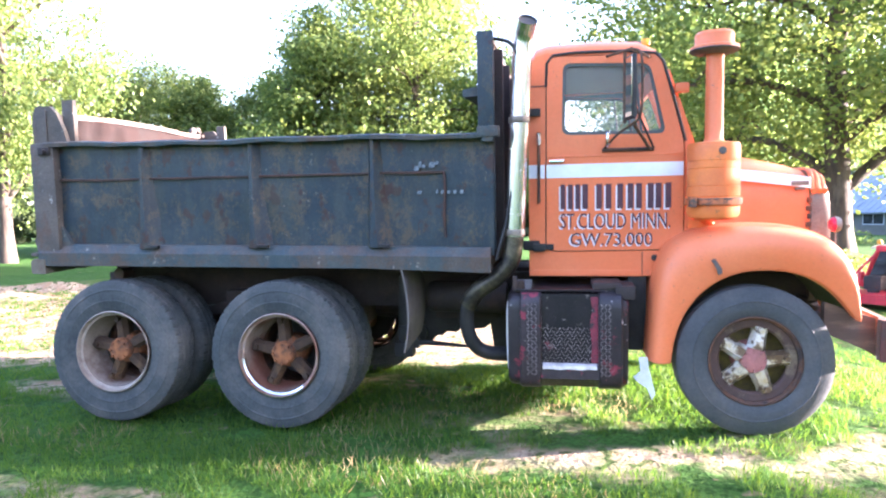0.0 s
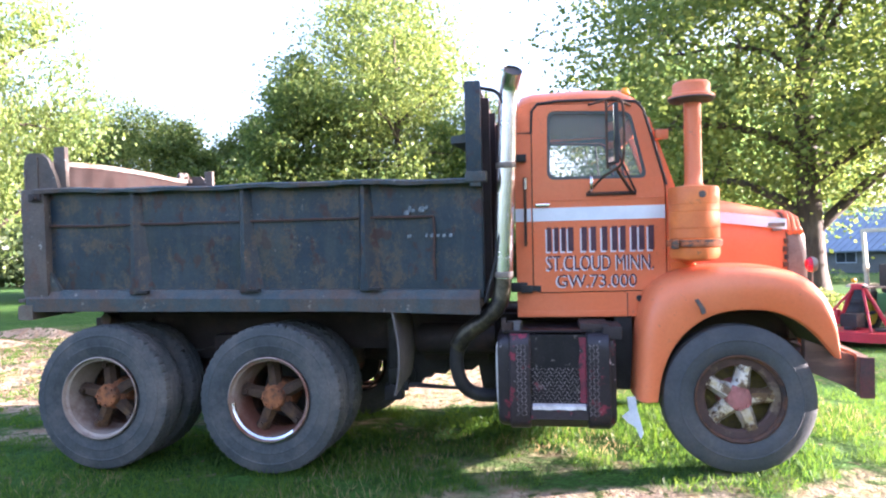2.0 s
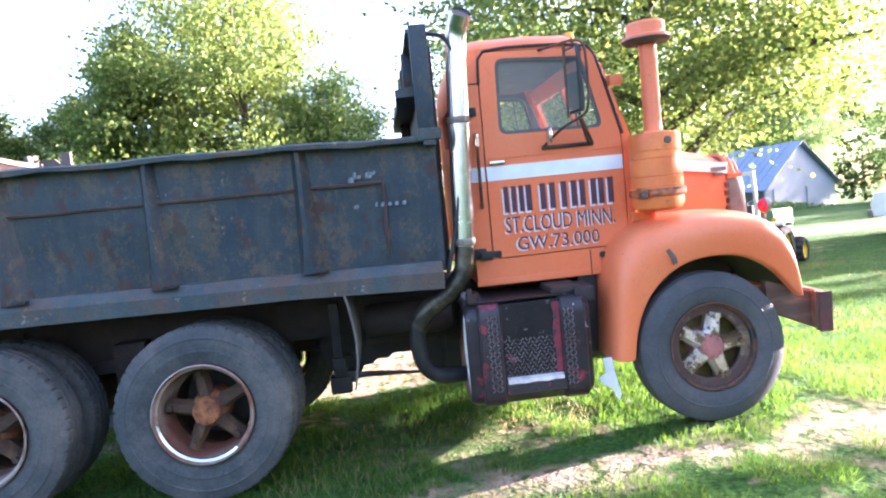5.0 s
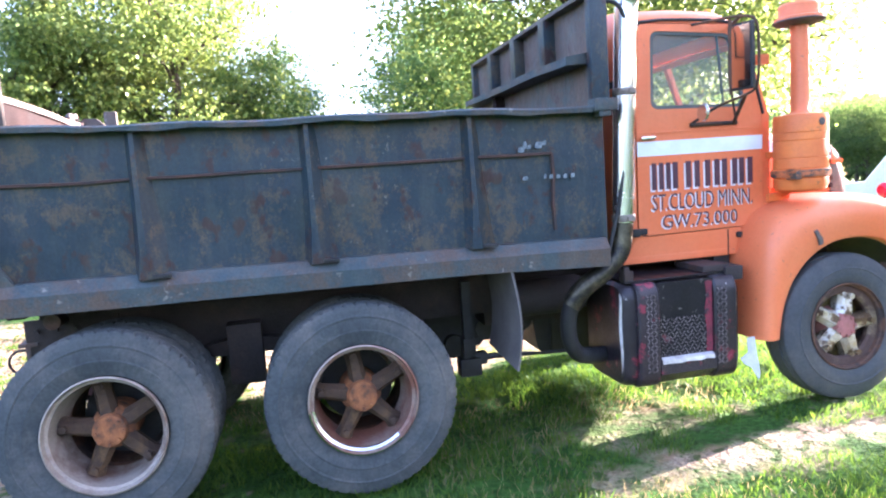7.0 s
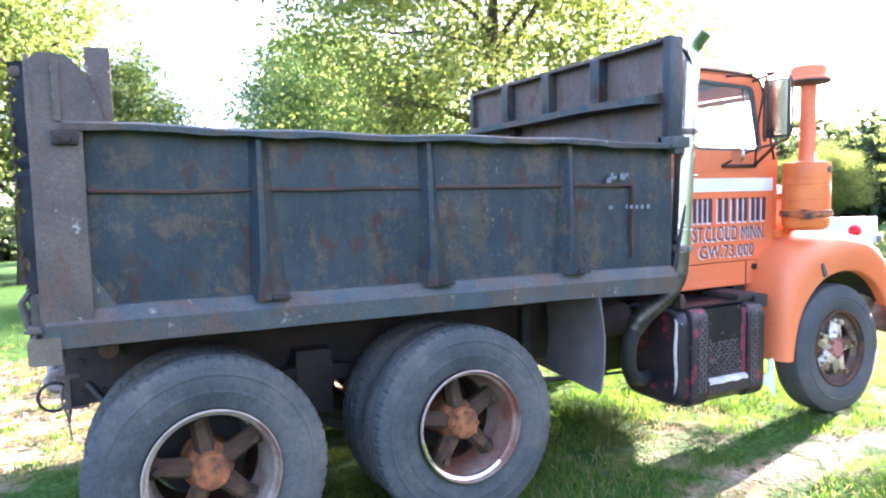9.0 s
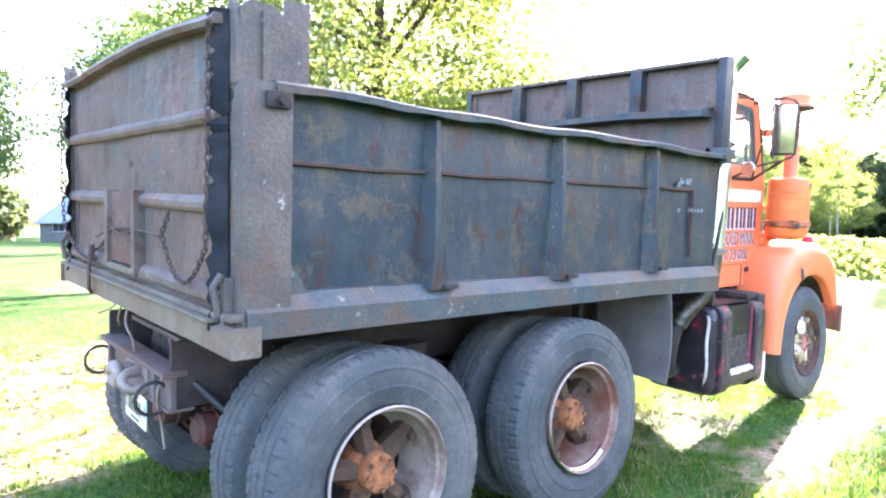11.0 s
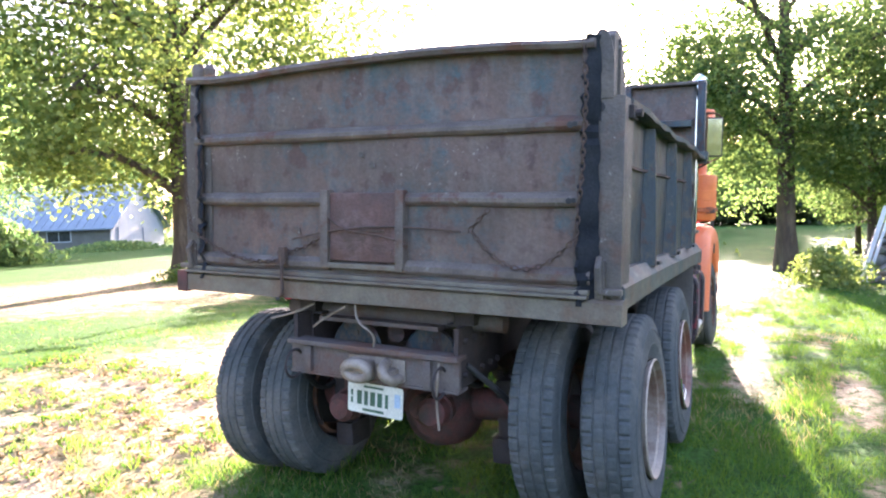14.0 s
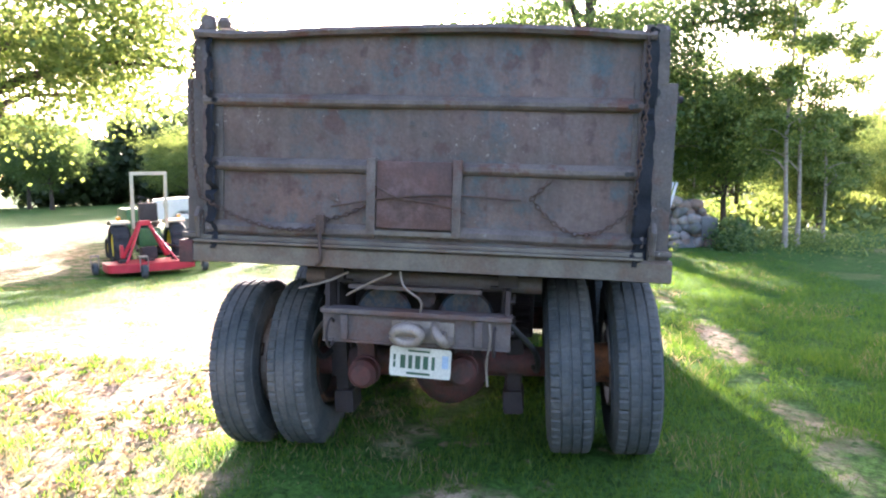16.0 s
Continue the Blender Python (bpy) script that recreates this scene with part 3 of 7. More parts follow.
    for i in range(65):
        x = -2.95 + 3.14 * i / 64
        dz = 0.016 - 0.03 * i / 64 + wob(x, 0.016, 2.2, 5)
        dy = wob(x, 0.014, 1.9, 9)
        lip = 0.028 + 0.012 * noise.noise(Vector((x * 5, 2, 1)))
        st.append([(x, -1.205 + dy, 1.962 + dz - lip), (x, -1.208 + dy, 1.958 + dz), (x, -1.19 + dy, 1.968 + dz), (x, -1.09, 1.972 + dz), (x, -1.09, 1.945 + dz), (x, -1.195 + dy, 1.952 + dz - lip * 0.3)])
    sweep(bm, st)
    part("top_rail", fl(bm), RAIL, side, "bent grey top rail", 25)
    bm = bmesh.new()
    bx(bm, 0.10, 0.235, -1.225, -1.13, 1.925, 1.99, 0.008)
    bx(bm, 0.13, 0.20, -1.215, -1.14, 1.895, 1.93, 0.006)
    part("rail_end_bracket", fl(bm), RAIL, side)
    bm = bmesh.new()
    bx(bm, -2.99, -2.90, -1.21, -1.15, 1.90, 1.955, 0.008)
    tube(bm, [(-2.94, -1.19, 1.925), (-2.94, -1.235, 1.925)], 0.018, 8)
    part("rail_pin", fl(bm), IRON, side)
    bm = bmesh.new()
    bx(bm, -3.065, -2.885, -1.190, -1.07, 1.125, 1.985, 0.010)
    bx(bm, -3.072, -3.02, -1.05, -0.995, 1.15, 1.99, 0.006)
    part("corner_post", fl(bm), POST, side, "brown-grey scratched rear corner post")
    bm = bmesh.new()
    prism(bm, [(-3.060, 1.97), (-2.80, 1.97), (-2.83, 2.08), (-2.88, 2.20), (-2.93, 2.245), (-3.02, 2.250), (-3.055, 2.22)], "y", -1.140, -1.105)
    plate = part("corner_plate", fl(bm), POST, side, "raised grey corner plate")
    bm = bmesh.new()
    bx(bm, -2.865, -2.775, -1.100, -1.06, 1.96, 2.29, 0.008)
    part("plate_stay", fl(bm), POST, plate)
    bm = bmesh.new()
    bx(bm, -2.98, -2.955, -1.152, -1.138, 1.99, 2.22, 0.004)
    part("plate_rib", fl(bm), POST, plate)
    bm = bmesh.new()
    prism(bm, [(-1.145, 1.975), (-1.144, 2.12), (-1.132, 2.20), (-1.108, 2.245), (-1.082, 2.248), (-1.066, 2.225), (-1.058, 1.975)], "x", -3.070, -3.052)
    part("plate_cap", fl(bm), POST, plate)
    bm = bmesh.new()
    tube(bm, [(-3.065, -1.09, 1.94), (-3.069, -1.09, 1.94)], 0.022, 12)
    bx(bm, -3.069, -3.064, -1.097, -1.083, 1.885, 1.93)
    part("keyhole", fl(bm), BLACK, side, "black keyhole cut-out")
    # torn rubber between post and tailgate
    bm = bmesh.new()
    k = 40
    rng = random.Random(4 if sign < 0 else 9)
    a, b = [], []
    for i in range(k + 1):
        z = 1.14 + 1.08 * i / k
        l, r = -1.050 + 0.022 * (1 - i / k) + 0.010 * rng.uniform(-1, 1), -1.090 - 0.012 * (1 - i / k) + 0.006 * rng.uniform(-1, 1)
        out = -3.116 + 0.014 * rng.uniform(-1, 1) + (0.022 if i % 8 == 3 else 0.0)
        a.append((out, l, z))
        b.append((-3.074, r, z))
    va, vb = [bm.verts.new(p) for p in a], [bm.verts.new(p) for p in b]
    vc, vd = [bm.verts.new((p[0] + 0.004, p[1] + 0.013, p[2])) for p in a], [bm.verts.new((p[0] + 0.004, p[1] + 0.013, p[2])) for p in b]
    for i in range(k):
        for p, q in ((va, vb), (vb, vd), (vd, vc), (vc, va)):
            bm.faces.new((p[i], q[i], q[i + 1], p[i + 1]))
    part("rubber_seal", fl(bm), STRIP, side, "torn black rubber seal strip")
    bm = bmesh.new()
    bx(bm, -3.10, -3.05, -1.13, -1.09, 1.17, 1.33, 0.012)
    tube(bm, [(-3.11, -1.11, 1.20), (-3.13, -1.11, 1.30), (-3.10, -1.11, 1.34)], 0.014, 8)
    bx(bm, -3.11, -3.06, -1.20, -1.10, 1.19, 1.215, 0.006)
    part("gate_latch", fl(bm), POST, side, "worn steel gate latch")
    # gusset between rail and post
    bm = bmesh.new()
    prism(bm, [(-2.885, 1.262), (-2.80, 1.262), (-2.885, 1.40)], "y", -1.16, -1.13)
    part("post_gusset", fl(bm), RAIL, side)
    return side


near_side, far_side = bed_side(-1), bed_side(1)
for x, z, w, h in ((-0.30, 1.745, 0.020, 0.030), (-0.278, 1.768, 0.012, 0.040), (-0.255, 1.757, 0.012, 0.022), (-0.20, 1.765, 0.022, 0.036), (-0.168, 1.775, 0.012, 0.024), (-0.285, 1.591, 0.016, 0.020), (-0.17, 1.594, 0.008, 0.026), (-0.135, 1.592, 0.012, 0.024), (-0.095, 1.590, 0.012, 0.022), (-0.055, 1.590, 0.011, 0.024), (-0.012, 1.590, 0.013, 0.024)):
    bm = bmesh.new()
    prism(bm, rounded([(x - w, z - h / 2), (x + w * 0.8, z - h * 0.55), (x + w, z + h / 2), (x - w * 0.6, z + h * 0.45)], h * 0.3, 3), "y", -1.148, -1.144)
    part("faded_mark", bm, FADED, near_side, "faded unreadable white painted mark")

bm = bmesh.new()
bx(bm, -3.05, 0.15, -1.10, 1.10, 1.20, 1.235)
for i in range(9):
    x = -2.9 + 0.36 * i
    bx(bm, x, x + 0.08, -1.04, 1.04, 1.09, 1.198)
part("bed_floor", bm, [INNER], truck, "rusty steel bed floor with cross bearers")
bm = bmesh.new()
for s in (-1, 1):
    bx(bm, -2.95, 0.1, s * 0.45 - 0.05, s * 0.45 + 0.05, 0.985, 1.088)
part("bed_runner", bm, IRON, truck)

# headboard with its ledge and ribs
bm = bmesh.new()
bx(bm, 0.135, 0.165, -1.12, 1.12, 1.10, 2.21)
bx(bm, 0.150, 0.180, -1.12, 1.12, 2.20, 2.54)
head = part("headboard", bm, GATE, truck, "purple-brown steel headboard above the bed")
bm = bmesh.new()
st = []
for i in range(25):
    y = -1.10 + 2.2 * i / 24
    d = 0.02 * noise.noise(Vector((y * 1.3, 4, 2))) - 0.01
    st.append([(0.02 + d, y, 2.205 + d), (0.02 + d, y, 2.25 + d), (0.15, y, 2.262 + d * 0.4), (0.15, y, 2.19)])
sweep(bm, st)
part("ledge", bm, RAIL, head, "bent grey ledge")
for y in (-0.56, 0.0, 0.56):
    bm = bmesh.new()
    bx(bm, 0.075, 0.152, y - 0.045, y + 0.045, 2.255, 2.535, 0.006)
    part("rib", bm, BED, head)
bm = bmesh.new()
bx(bm, 0.09, 0.19, -1.13, 1.13, 2.535, 2.56, 0.005)
part("top_bar", bm, GATE_RAIL, head)
for s in (-1, 1):
    bm = bmesh.new()
    bx(bm, 0.105, 0.205, s * 1.165 - 0.03, s * 1.165 + 0.03, 1.985, 2.565, 0.008)
    bx(bm, 0.135, 0.200, s * 1.085 - 0.02, s * 1.085 + 0.02, 1.22, 2.0, 0.006)
    part("end_post", bm, BED, head, "dark blue end post")
bm = bmesh.new()
prism(bm, [(0.30, 1.24), (0.56, 1.24), (0.46, 2.20), (0.40, 2.20)], "x", 0.06, 0.134)
part("inner_gusset", bm, INNER, head)
bm = bmesh.new()
for y in (-0.9, -0.3, 0.3, 0.9):
    bx(bm, 0.165, 0.24, y - 0.04, y + 0.04, 1.15, 2.5, 0.006)
part("front_stiffener", bm, IRON, head)
bm = bmesh.new()
tube(bm, arc([(0.17, -1.10, 2.54), (0.34, -1.12, 2.50), (0.38, -1.12, 2.2), (0.30, -1.12, 1.5), (0.20, -1.12, 1.15)], 6), 0.012, 6)
part("front_cable", bm, BLACK, head)

# tailgate
bm = bmesh.new()
n, rows = 40, 16
g0 = [[None] * (rows + 1) for _ in range(n + 1)]
g1 = [[None] * (rows + 1) for _ in range(n + 1)]
for i in range(n + 1):
    y = -1.06 + 2.14 * i / n
    for j in range(rows + 1):
        z = 1.20 + 1.00 * j / rows
        d = 0.016 * noise.noise(Vector((y * 1.6, z * 2.2, 8)))
        g0[i][j], g1[i][j] = bm.verts.new((-3.068 + d, y, z)), bm.verts.new((-3.040 + d, y, z))
for i in range(n):
    for j in range(rows):
        bm.faces.new((g0[i][j], g0[i][j + 1], g0[i + 1][j + 1], g0[i + 1][j]))
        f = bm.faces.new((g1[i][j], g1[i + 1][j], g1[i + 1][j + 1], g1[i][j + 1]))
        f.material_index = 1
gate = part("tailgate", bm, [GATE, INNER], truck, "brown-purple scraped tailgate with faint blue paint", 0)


def gate_bar(name, y0, y1, z0, z1, dep, mat=GATE_RAIL, seed=0.0, bow=0.0):
    bm = bmesh.new()
    st = []
    k = 24
    for i in range(k + 1):
        u = i / k
        y = y0 + (y1 - y0) * u
        d = 0.007 * noise.noise(Vector((y * 2, seed, 5))) + bow * math.sin(math.pi * u)
        st.append([(-3.058, y, z0 + d), (-3.060 - dep * 0.75, y, z0 + d + 0.008), (-3.060 - dep, y, z0 + d + 0.022), (-3.060 - dep, y, z1 + d - 0.02), (-3.060 - dep * 0.7, y, z1 + d - 0.004), (-3.058, y, z1 + d + 0.012)])
    sweep(bm, st)
    return part(name, bm, mat, gate)


gate_bar("gate_rail", -1.05, 1.085, 1.846, 1.905, 0.042, seed=1)
gate_bar("gate_rail", 0.245, 1.085, 1.532, 1.592, 0.042, seed=2)
gate_bar("gate_rail", -1.045, -0.215, 1.538, 1.598, 0.042, seed=3)
gate_bar("bottom_rail", 0.21, 1.08, 1.212, 1.277, 0.040, seed=4)
gate_bar("bottom_rail", -1.07, -0.19, 1.218, 1.285, 0.040, seed=6)
bm = bmesh.new()
st = []
for i in range(41):
    y = -1.075 + 2.195 * i / 40
    u = i / 40
    z = 2.196 + 0.026 * math.sin(math.pi * min(1, u * 1.25)) - 0.014 * max(0, (u - 0.75) * 4) + 0.02 * max(0, (u - 0.92) * 12) + wob(y, 0.010, 2.5, 3)
    st.append([(-3.02, y, z - 0.02), (-3.115, y, z - 0.022), (-3.125, y, z - 0.004), (-3.115, y, z + 0.014), (-3.02, y, z + 0.016)])
sweep(bm, st)
part("gate_top_rail", bm, GATE_RAIL, gate, "wavy grey tailgate top rail")
for y0, y1 in ((1.055, 1.095), (-1.055, -1.02)):
    bm = bmesh.new()
    bx(bm, -3.088, -3.05, y0, y1, 1.21, 2.17, 0.005)
    part("gate_stile", bm, GATE, gate)
bm = bmesh.new()
bx(bm, -3.102, -3.062, -0.172, 0.198, 1.275, 1.600, 0.006)
hatch = part("hatch", bm, HATCH, gate, "small rusty sliding hatch")
for y0, y1 in ((0.200, 0.245), (-0.218, -0.174)):
    bm = bmesh.new()
    bx(bm, -3.120, -3.060, y0, y1, 1.245, 1.612, 0.006)
    part("hatch_guide", bm, GATE_RAIL, gate)
bm = bmesh.new()
bx(bm, -3.118, -3.062, -0.215, 0.24, 1.238, 1.264, 0.006)
part("hatch_lip", bm, SILL, gate)
bm = bmesh.new()
bx(bm, -3.112, -3.1, -0.11, 0.04, 1.415, 1.425)
tube(bm, arc([(-3.11, 0.42, 1.37), (-3.115, 0.20, 1.415), (-3.118, -0.02, 1.44), (-3.115, -0.22, 1.445), (-3.105, -0.5, 1.43)], 5), 0.005, 6)
tube(bm, arc([(-3.11, 0.24, 1.50), (-3.125, 0.1, 1.42), (-3.12, -0.12, 1.40), (-3.115, -0.24, 1.36)], 5), 0.004, 6)
part("tie_wire", bm, CHAIN, gate, "twisted tie wire")
for y, z in ((-0.98, 1.872), (-0.98, 1.566), (1.02, 1.876), (1.015, 1.566)):
    bm = bmesh.new()
    tube(bm, [(-3.100, y, z), (-3.1045, y, z)], 0.013, 10)
    part("bolt_hole", bm, BLACK, gate)
for y, z, s in ((0.415, 1.415, 0.022), (0.03, 1.78, 0.014), (-0.03, 1.73, 0.016)):
    bm = bmesh.new()
    prism(bm, rounded([(y - s, z - s), (y + s, z - s * 0.7), (y + s * 0.8, z + s), (y - s * 0.7, z + s * 0.8)], s * 0.4, 3), "x", -3.0835, -3.0805)
    part("paint_splash", bm, POST, gate, "pale paint splash")


def chain(name, pts, parent, pitch=0.027):
    """A hanging chain of oval links along a polyline."""
    p = [Vector(q) for q in pts]
    bm = bmesh.new()
    pos, d = [], 0.0
    for a, b in zip(p, p[1:]):
        seg = (b - a).length
        while d < seg:
            pos.append((a + (b - a) * (d / seg), (b - a).normalized()))
            d += pitch
        d -= seg
    for i, (q, dr) in enumerate(pos):
        up = Vector((1, 0, 0)) if i % 2 else dr.cross(Vector((1, 0, 0))).normalized()
        ring = []
        for k in range(8):
            a = 2 * math.pi * k / 8
            ring.append(q + dr * math.cos(a) * pitch * 0.72 + up * math.sin(a) * 0.0092)
        nrm = dr.cross(up)
        rows = []
        for k in range(8):
            c = ring[k]
            o = (c - q).normalized()
            rows.append([bm.verts.new(c + 0.0036 * (math.cos(t) * o + math.sin(t) * nrm)) for t in (0, 1.57, 3.14, 4.71)])
        for k in range(8):
            for t in range(4):
                bm.faces.new((rows[k][t], rows[(k + 1) % 8][t], rows[(k + 1) % 8][(t + 1) % 4], rows[k][(t + 1) % 4]))
    return part(name, bm, CHAIN, parent, "dark rusty hanging chain")


def sag(a, b, low, k=14):
    """Points of a chain that hangs from a to b."""
    a, b = Vector(a), Vector(b)
    return [a + (b - a) * (i / k) - Vector((0, 0, low)) * (4 * (i / k) * (1 - i / k)) for i in range(k + 1)]


chain("chain", [(-3.115, 1.11, 2.19), (-3.12, 1.135, 1.95), (-3.12, 1.13, 1.6), (-3.115, 1.10, 1.40)] + sag((-3.115, 1.09, 1.40), (-3.112, 0.45, 1.27), 0.07), gate)
chain("chain", [(-3.120, -1.035, 2.19), (-3.125, -1.048, 1.98), (-3.122, -1.038, 1.7), (-3.120, -1.020, 1.45)] + sag((-3.120, -1.015, 1.42), (-3.112, -0.55, 1.44), 0.15) + [(-3.113, -0.64, 1.535)], gate)
chain("chain", sag((-3.105, 0.50, 1.30), (-3.105, 0.22, 1.40), 0.02, 6), gate)
bm = bmesh.new()
tube(bm, arc([(-3.13, 0.47, 1.30), (-3.135, 0.47, 1.18), (-3.14, 0.46, 1.10), (-3.12, 0.49, 1.08)], 4), 0.009, 8)
bx(bm, -3.135, -3.11, 0.45, 0.49, 1.24, 1.33, 0.006)
part("chain_hook", bm, CHAIN, gate)
bm = bmesh.new()
lathe(bm, [(0.001, -0.03), (0.035, -0.03), (0.04, 0.0), (0.03, 0.035), (0.001, 0.04)], 10, "z", (-3.08, 1.06, 2.245))
lathe(bm, [(0.001, -0.03), (0.03, -0.03), (0.035, 0.0), (0.02, 0.025), (0.001, 0.03)], 10, "z", (-3.08, 0.98, 2.25))
part("top_latch_knob", bm, GATE_RAIL, gate)

# rear sill
bm = bmesh.new()
st = []
for i in range(25):
    y = -1.205 + 2.41 * i / 24
    d = 0.004 * noise.noise(Vector((y * 2, 1, 7)))
    st.append([(-3.095, y, 1.068 + d), (-3.112, y, 1.074 + d), (-3.112, y, 1.158 + d), (-3.09, y, 1.172 + d), (-3.00, y, 1.172 + d), (-3.00, y, 1.068 + d)])
sweep(bm, st)
part("rear_sill", bm, SILL, truck, "pale grey-brown rear sill beam", 25)
bm = bmesh.new()
bx(bm, -3.135, -3.02, -1.07, 1.13, 1.172, 1.184, 0.003)
bx(bm, -3.105, -3.02, -1.07, 1.12, 1.186, 1.206, 0.003)
part("sill_lip", bm, SILL, truck)
bm = bmesh.new()
bx(bm, -3.118, -3.0, 1.14, 1.212, 1.062, 1.176, 0.004)
part("sill_end", bm, RED_IRON, truck, "faded red sill end")

# chassis
for s in (-1, 1):
    bm = bmesh.new()
    bx(bm, -2.94, 2.30, s * 0.43 - 0.006, s * 0.43 + 0.006, 0.73, 0.98)
    bx(bm, -2.94, 2.30, s * 0.43 - (0.07 if s > 0 else 0), s * 0.43 + (0.07 if s < 0 else 0), 0.725, 0.737)
    bx(bm, -2.94, 2.30, s * 0.43 - (0.07 if s > 0 else 0), s * 0.43 + (0.07 if s < 0 else 0), 0.973, 0.984)
    part("frame_rail", bm, IRON, truck)
    bm = bmesh.new()
    bx(bm, -3.045, -2.55, s * 0.455 - 0.012, s * 0.455 + 0.012, 0.70, 0.985, 0.004)
    for k in range(5):
        for z in (0.76, 0.92):
            tube(bm, [(-2.98 + 0.1 * k, s * 0.465, z), (-2.98 + 0.1 * k, s * 0.49, z)], 0.014, 8)
    part("frame_end_plate", bm, IRON, truck)
bm = bmesh.new()
bx(bm, -3.050, -3.025, -0.475, 0.475, 0.692, 0.842, 0.004)
bx(bm, -3.085, -2.98, -0.48, 0.48, 0.836, 0.860, 0.006)
bx(bm, -3.06, -2.95, -0.475, 0.475, 0.685, 0.697)
for y in (0.36, -0.32):
    bx(bm, -3.075, -3.045, y - 0.02, y + 0.02, 0.70, 0.83, 0.008)
cross = part("rear_crossmember", bm, FRAME, truck, "grey-brown rear crossmember")
bm = bmesh.new()
loop = [(-3.13, 0.026 + 0.064 * math.cos(a), 0.752 + 0.036 * math.sin(a)) for a in (2 * math.pi * k / 20 for k in range(21))]
tube(bm, loop, [0.027 + 0.005 * math.sin(2 * math.pi * k / 20) for k in range(21)], 12)
bx(bm, -3.13, -3.04, -0.03, 0.08, 0.70, 0.80, 0.02)
bx(bm, -3.06, -3.045, -0.20, 0.12, 0.705, 0.815, 0.012)
part("pintle_hook", bm, STEEL, cross, "worn grey towing hook")
bm = bmesh.new()
tube(bm, arc([(-3.05, -0.10, 0.79), (-3.12, -0.11, 0.785), (-3.15, -0.135, 0.755), (-3.12, -0.165, 0.72), (-3.05, -0.17, 0.725)], 5), 0.026, 12)
bx(bm, -3.13, -3.05, -0.165, -0.10, 0.725, 0.775, 0.02)
part("tow_eye", bm, STEEL, cross)
for y in (0.42, -0.40):
    bm = bmesh.new()
    lathe(bm, [(0.062, 0.0), (0.070, 0.008), (0.078, 0.0), (0.070, -0.008)], 18, "y", (-3.10, y, 0.74), closed=True)
    part("ring", bm, IRON, cross)
bm = bmesh.new()
for y in (-0.235, 0.2):
    lathe(bm, [(0.14, -0.012), (0.15, 0), (0.14, 0.012), (0.02, 0.012), (0.02, -0.012)], 20, "x", (-2.86, y, 0.80), closed=True)
    tube(bm, [(-2.875, y, 0.88), (-2.88, y, 0.88)], 0.02, 8)
part("pivot_bracket", bm, BED, cross, "dark blue hinge bracket")
bm = bmesh.new()
tube(bm, [(-2.85, -0.62, 0.99), (-2.85, 0.62, 0.99)], 0.045, 12)
bx(bm, -2.96, -2.80, -0.32, 0.37, 0.945, 0.965)
part("hinge_tube", bm, FRAME, truck)
# added dark sheet in place of the deep shade between the frame rails
bm = bmesh.new()
bx(bm, -2.62, -2.60, -0.424, 0.424, 0.66, 0.972, 0.004)
bx(bm, -2.66, -2.60, -0.42, 0.42, 0.655, 0.672, 0.004)
part("dark_filler", bm, IRON, truck, "added dark sheet for the shade behind the hinge")
bm = bmesh.new()
lathe(bm, [(0.001, -0.1), (0.05, -0.1), (0.05, 0.1), (0.001, 0.1)], 12, "x", (-2.74, -0.02, 0.89))
part("hydraulic_end", bm, RED_IRON, truck, "dusty red cylinder end")
bm = bmesh.new()
tube(bm, arc([(-3.02, 0.36, 0.92), (-3.05, 0.28, 0.97), (-3.08, 0.12, 1.05)], 4), 0.006, 6)
part("loose_wire", bm, STEEL, truck, "loose pale wire")
bm = bmesh.new()
tube(bm, arc([(-3.06, 0.08, 1.06), (-3.08, 0.06, 0.98), (-3.07, -0.04, 0.92), (-3.06, -0.02, 0.84)], 4), 0.006, 6)
part("loose_wire", bm, STEEL, truck, "loose pale wire")
bm = bmesh.new()
tube(bm, arc([(-3.06, 0.60, 0.95), (-3.05, 0.45, 0.99), (-3.03, 0.35, 1.04)], 4), 0.006, 6)
part("loose_wire", bm, STEEL, truck, "loose pale wire")
bm = bmesh.new()
tube(bm, arc([(-3.05, -0.37, 0.82), (-3.08, -0.38, 0.74), (-3.05, -0.36, 0.62), (-3.04, -0.37, 0.50)], 4), 0.006, 6)
part("loose_wire", bm, STEEL, truck, "loose pale wire")

for y, z in ((1.03, 1.875), (-1.00, 1.875), (1.03, 1.562), (-1.00, 1.568)):
    bm = bmesh.new()
    tube(bm, [(-3.100, y, z), (-3.1045, y, z)], 0.011, 10)
    part("rail_hole", bm, BLACK, gate, "dark round hole")

# number plate with its characters as bars
bm = bmesh.new()
prism(bm, rounded([(-0.155, -0.076), (0.155, -0.076), (0.155, 0.076), (-0.155, 0.076)], 0.015, 3), "x", -3.060, -3.056)
npl = part("number_plate", bm, PAPER, truck, "white number plate with dark green characters")
npl.matrix_basis = Matrix.Translation((0, -0.032, 0.603)) @ Matrix.Rotation(radians(1.5), 4, "X")
for y, z, hw, hh in ((0.088, 0.001, 0.013, 0.034), (0.050, 0.001, 0.010, 0.034), (0.012, 0.001, 0.013, 0.034), (-0.028, 0.001, 0.013, 0.034), (-0.066, 0.001, 0.008, 0.034), (0.131, -0.017, 0.006, 0.014), (0.131, 0.020, 0.006, 0.014), (0.008, 0.058, 0.055, 0.005), (0.008, -0.057, 0.060, 0.006)):
    bm = bmesh.new()
    bx(bm, -3.0625, -3.0605, y - hw, y + hw, z - hh, z + hh)
    part("plate_bar", bm, PLATE_INK, npl)
bm = bmesh.new()
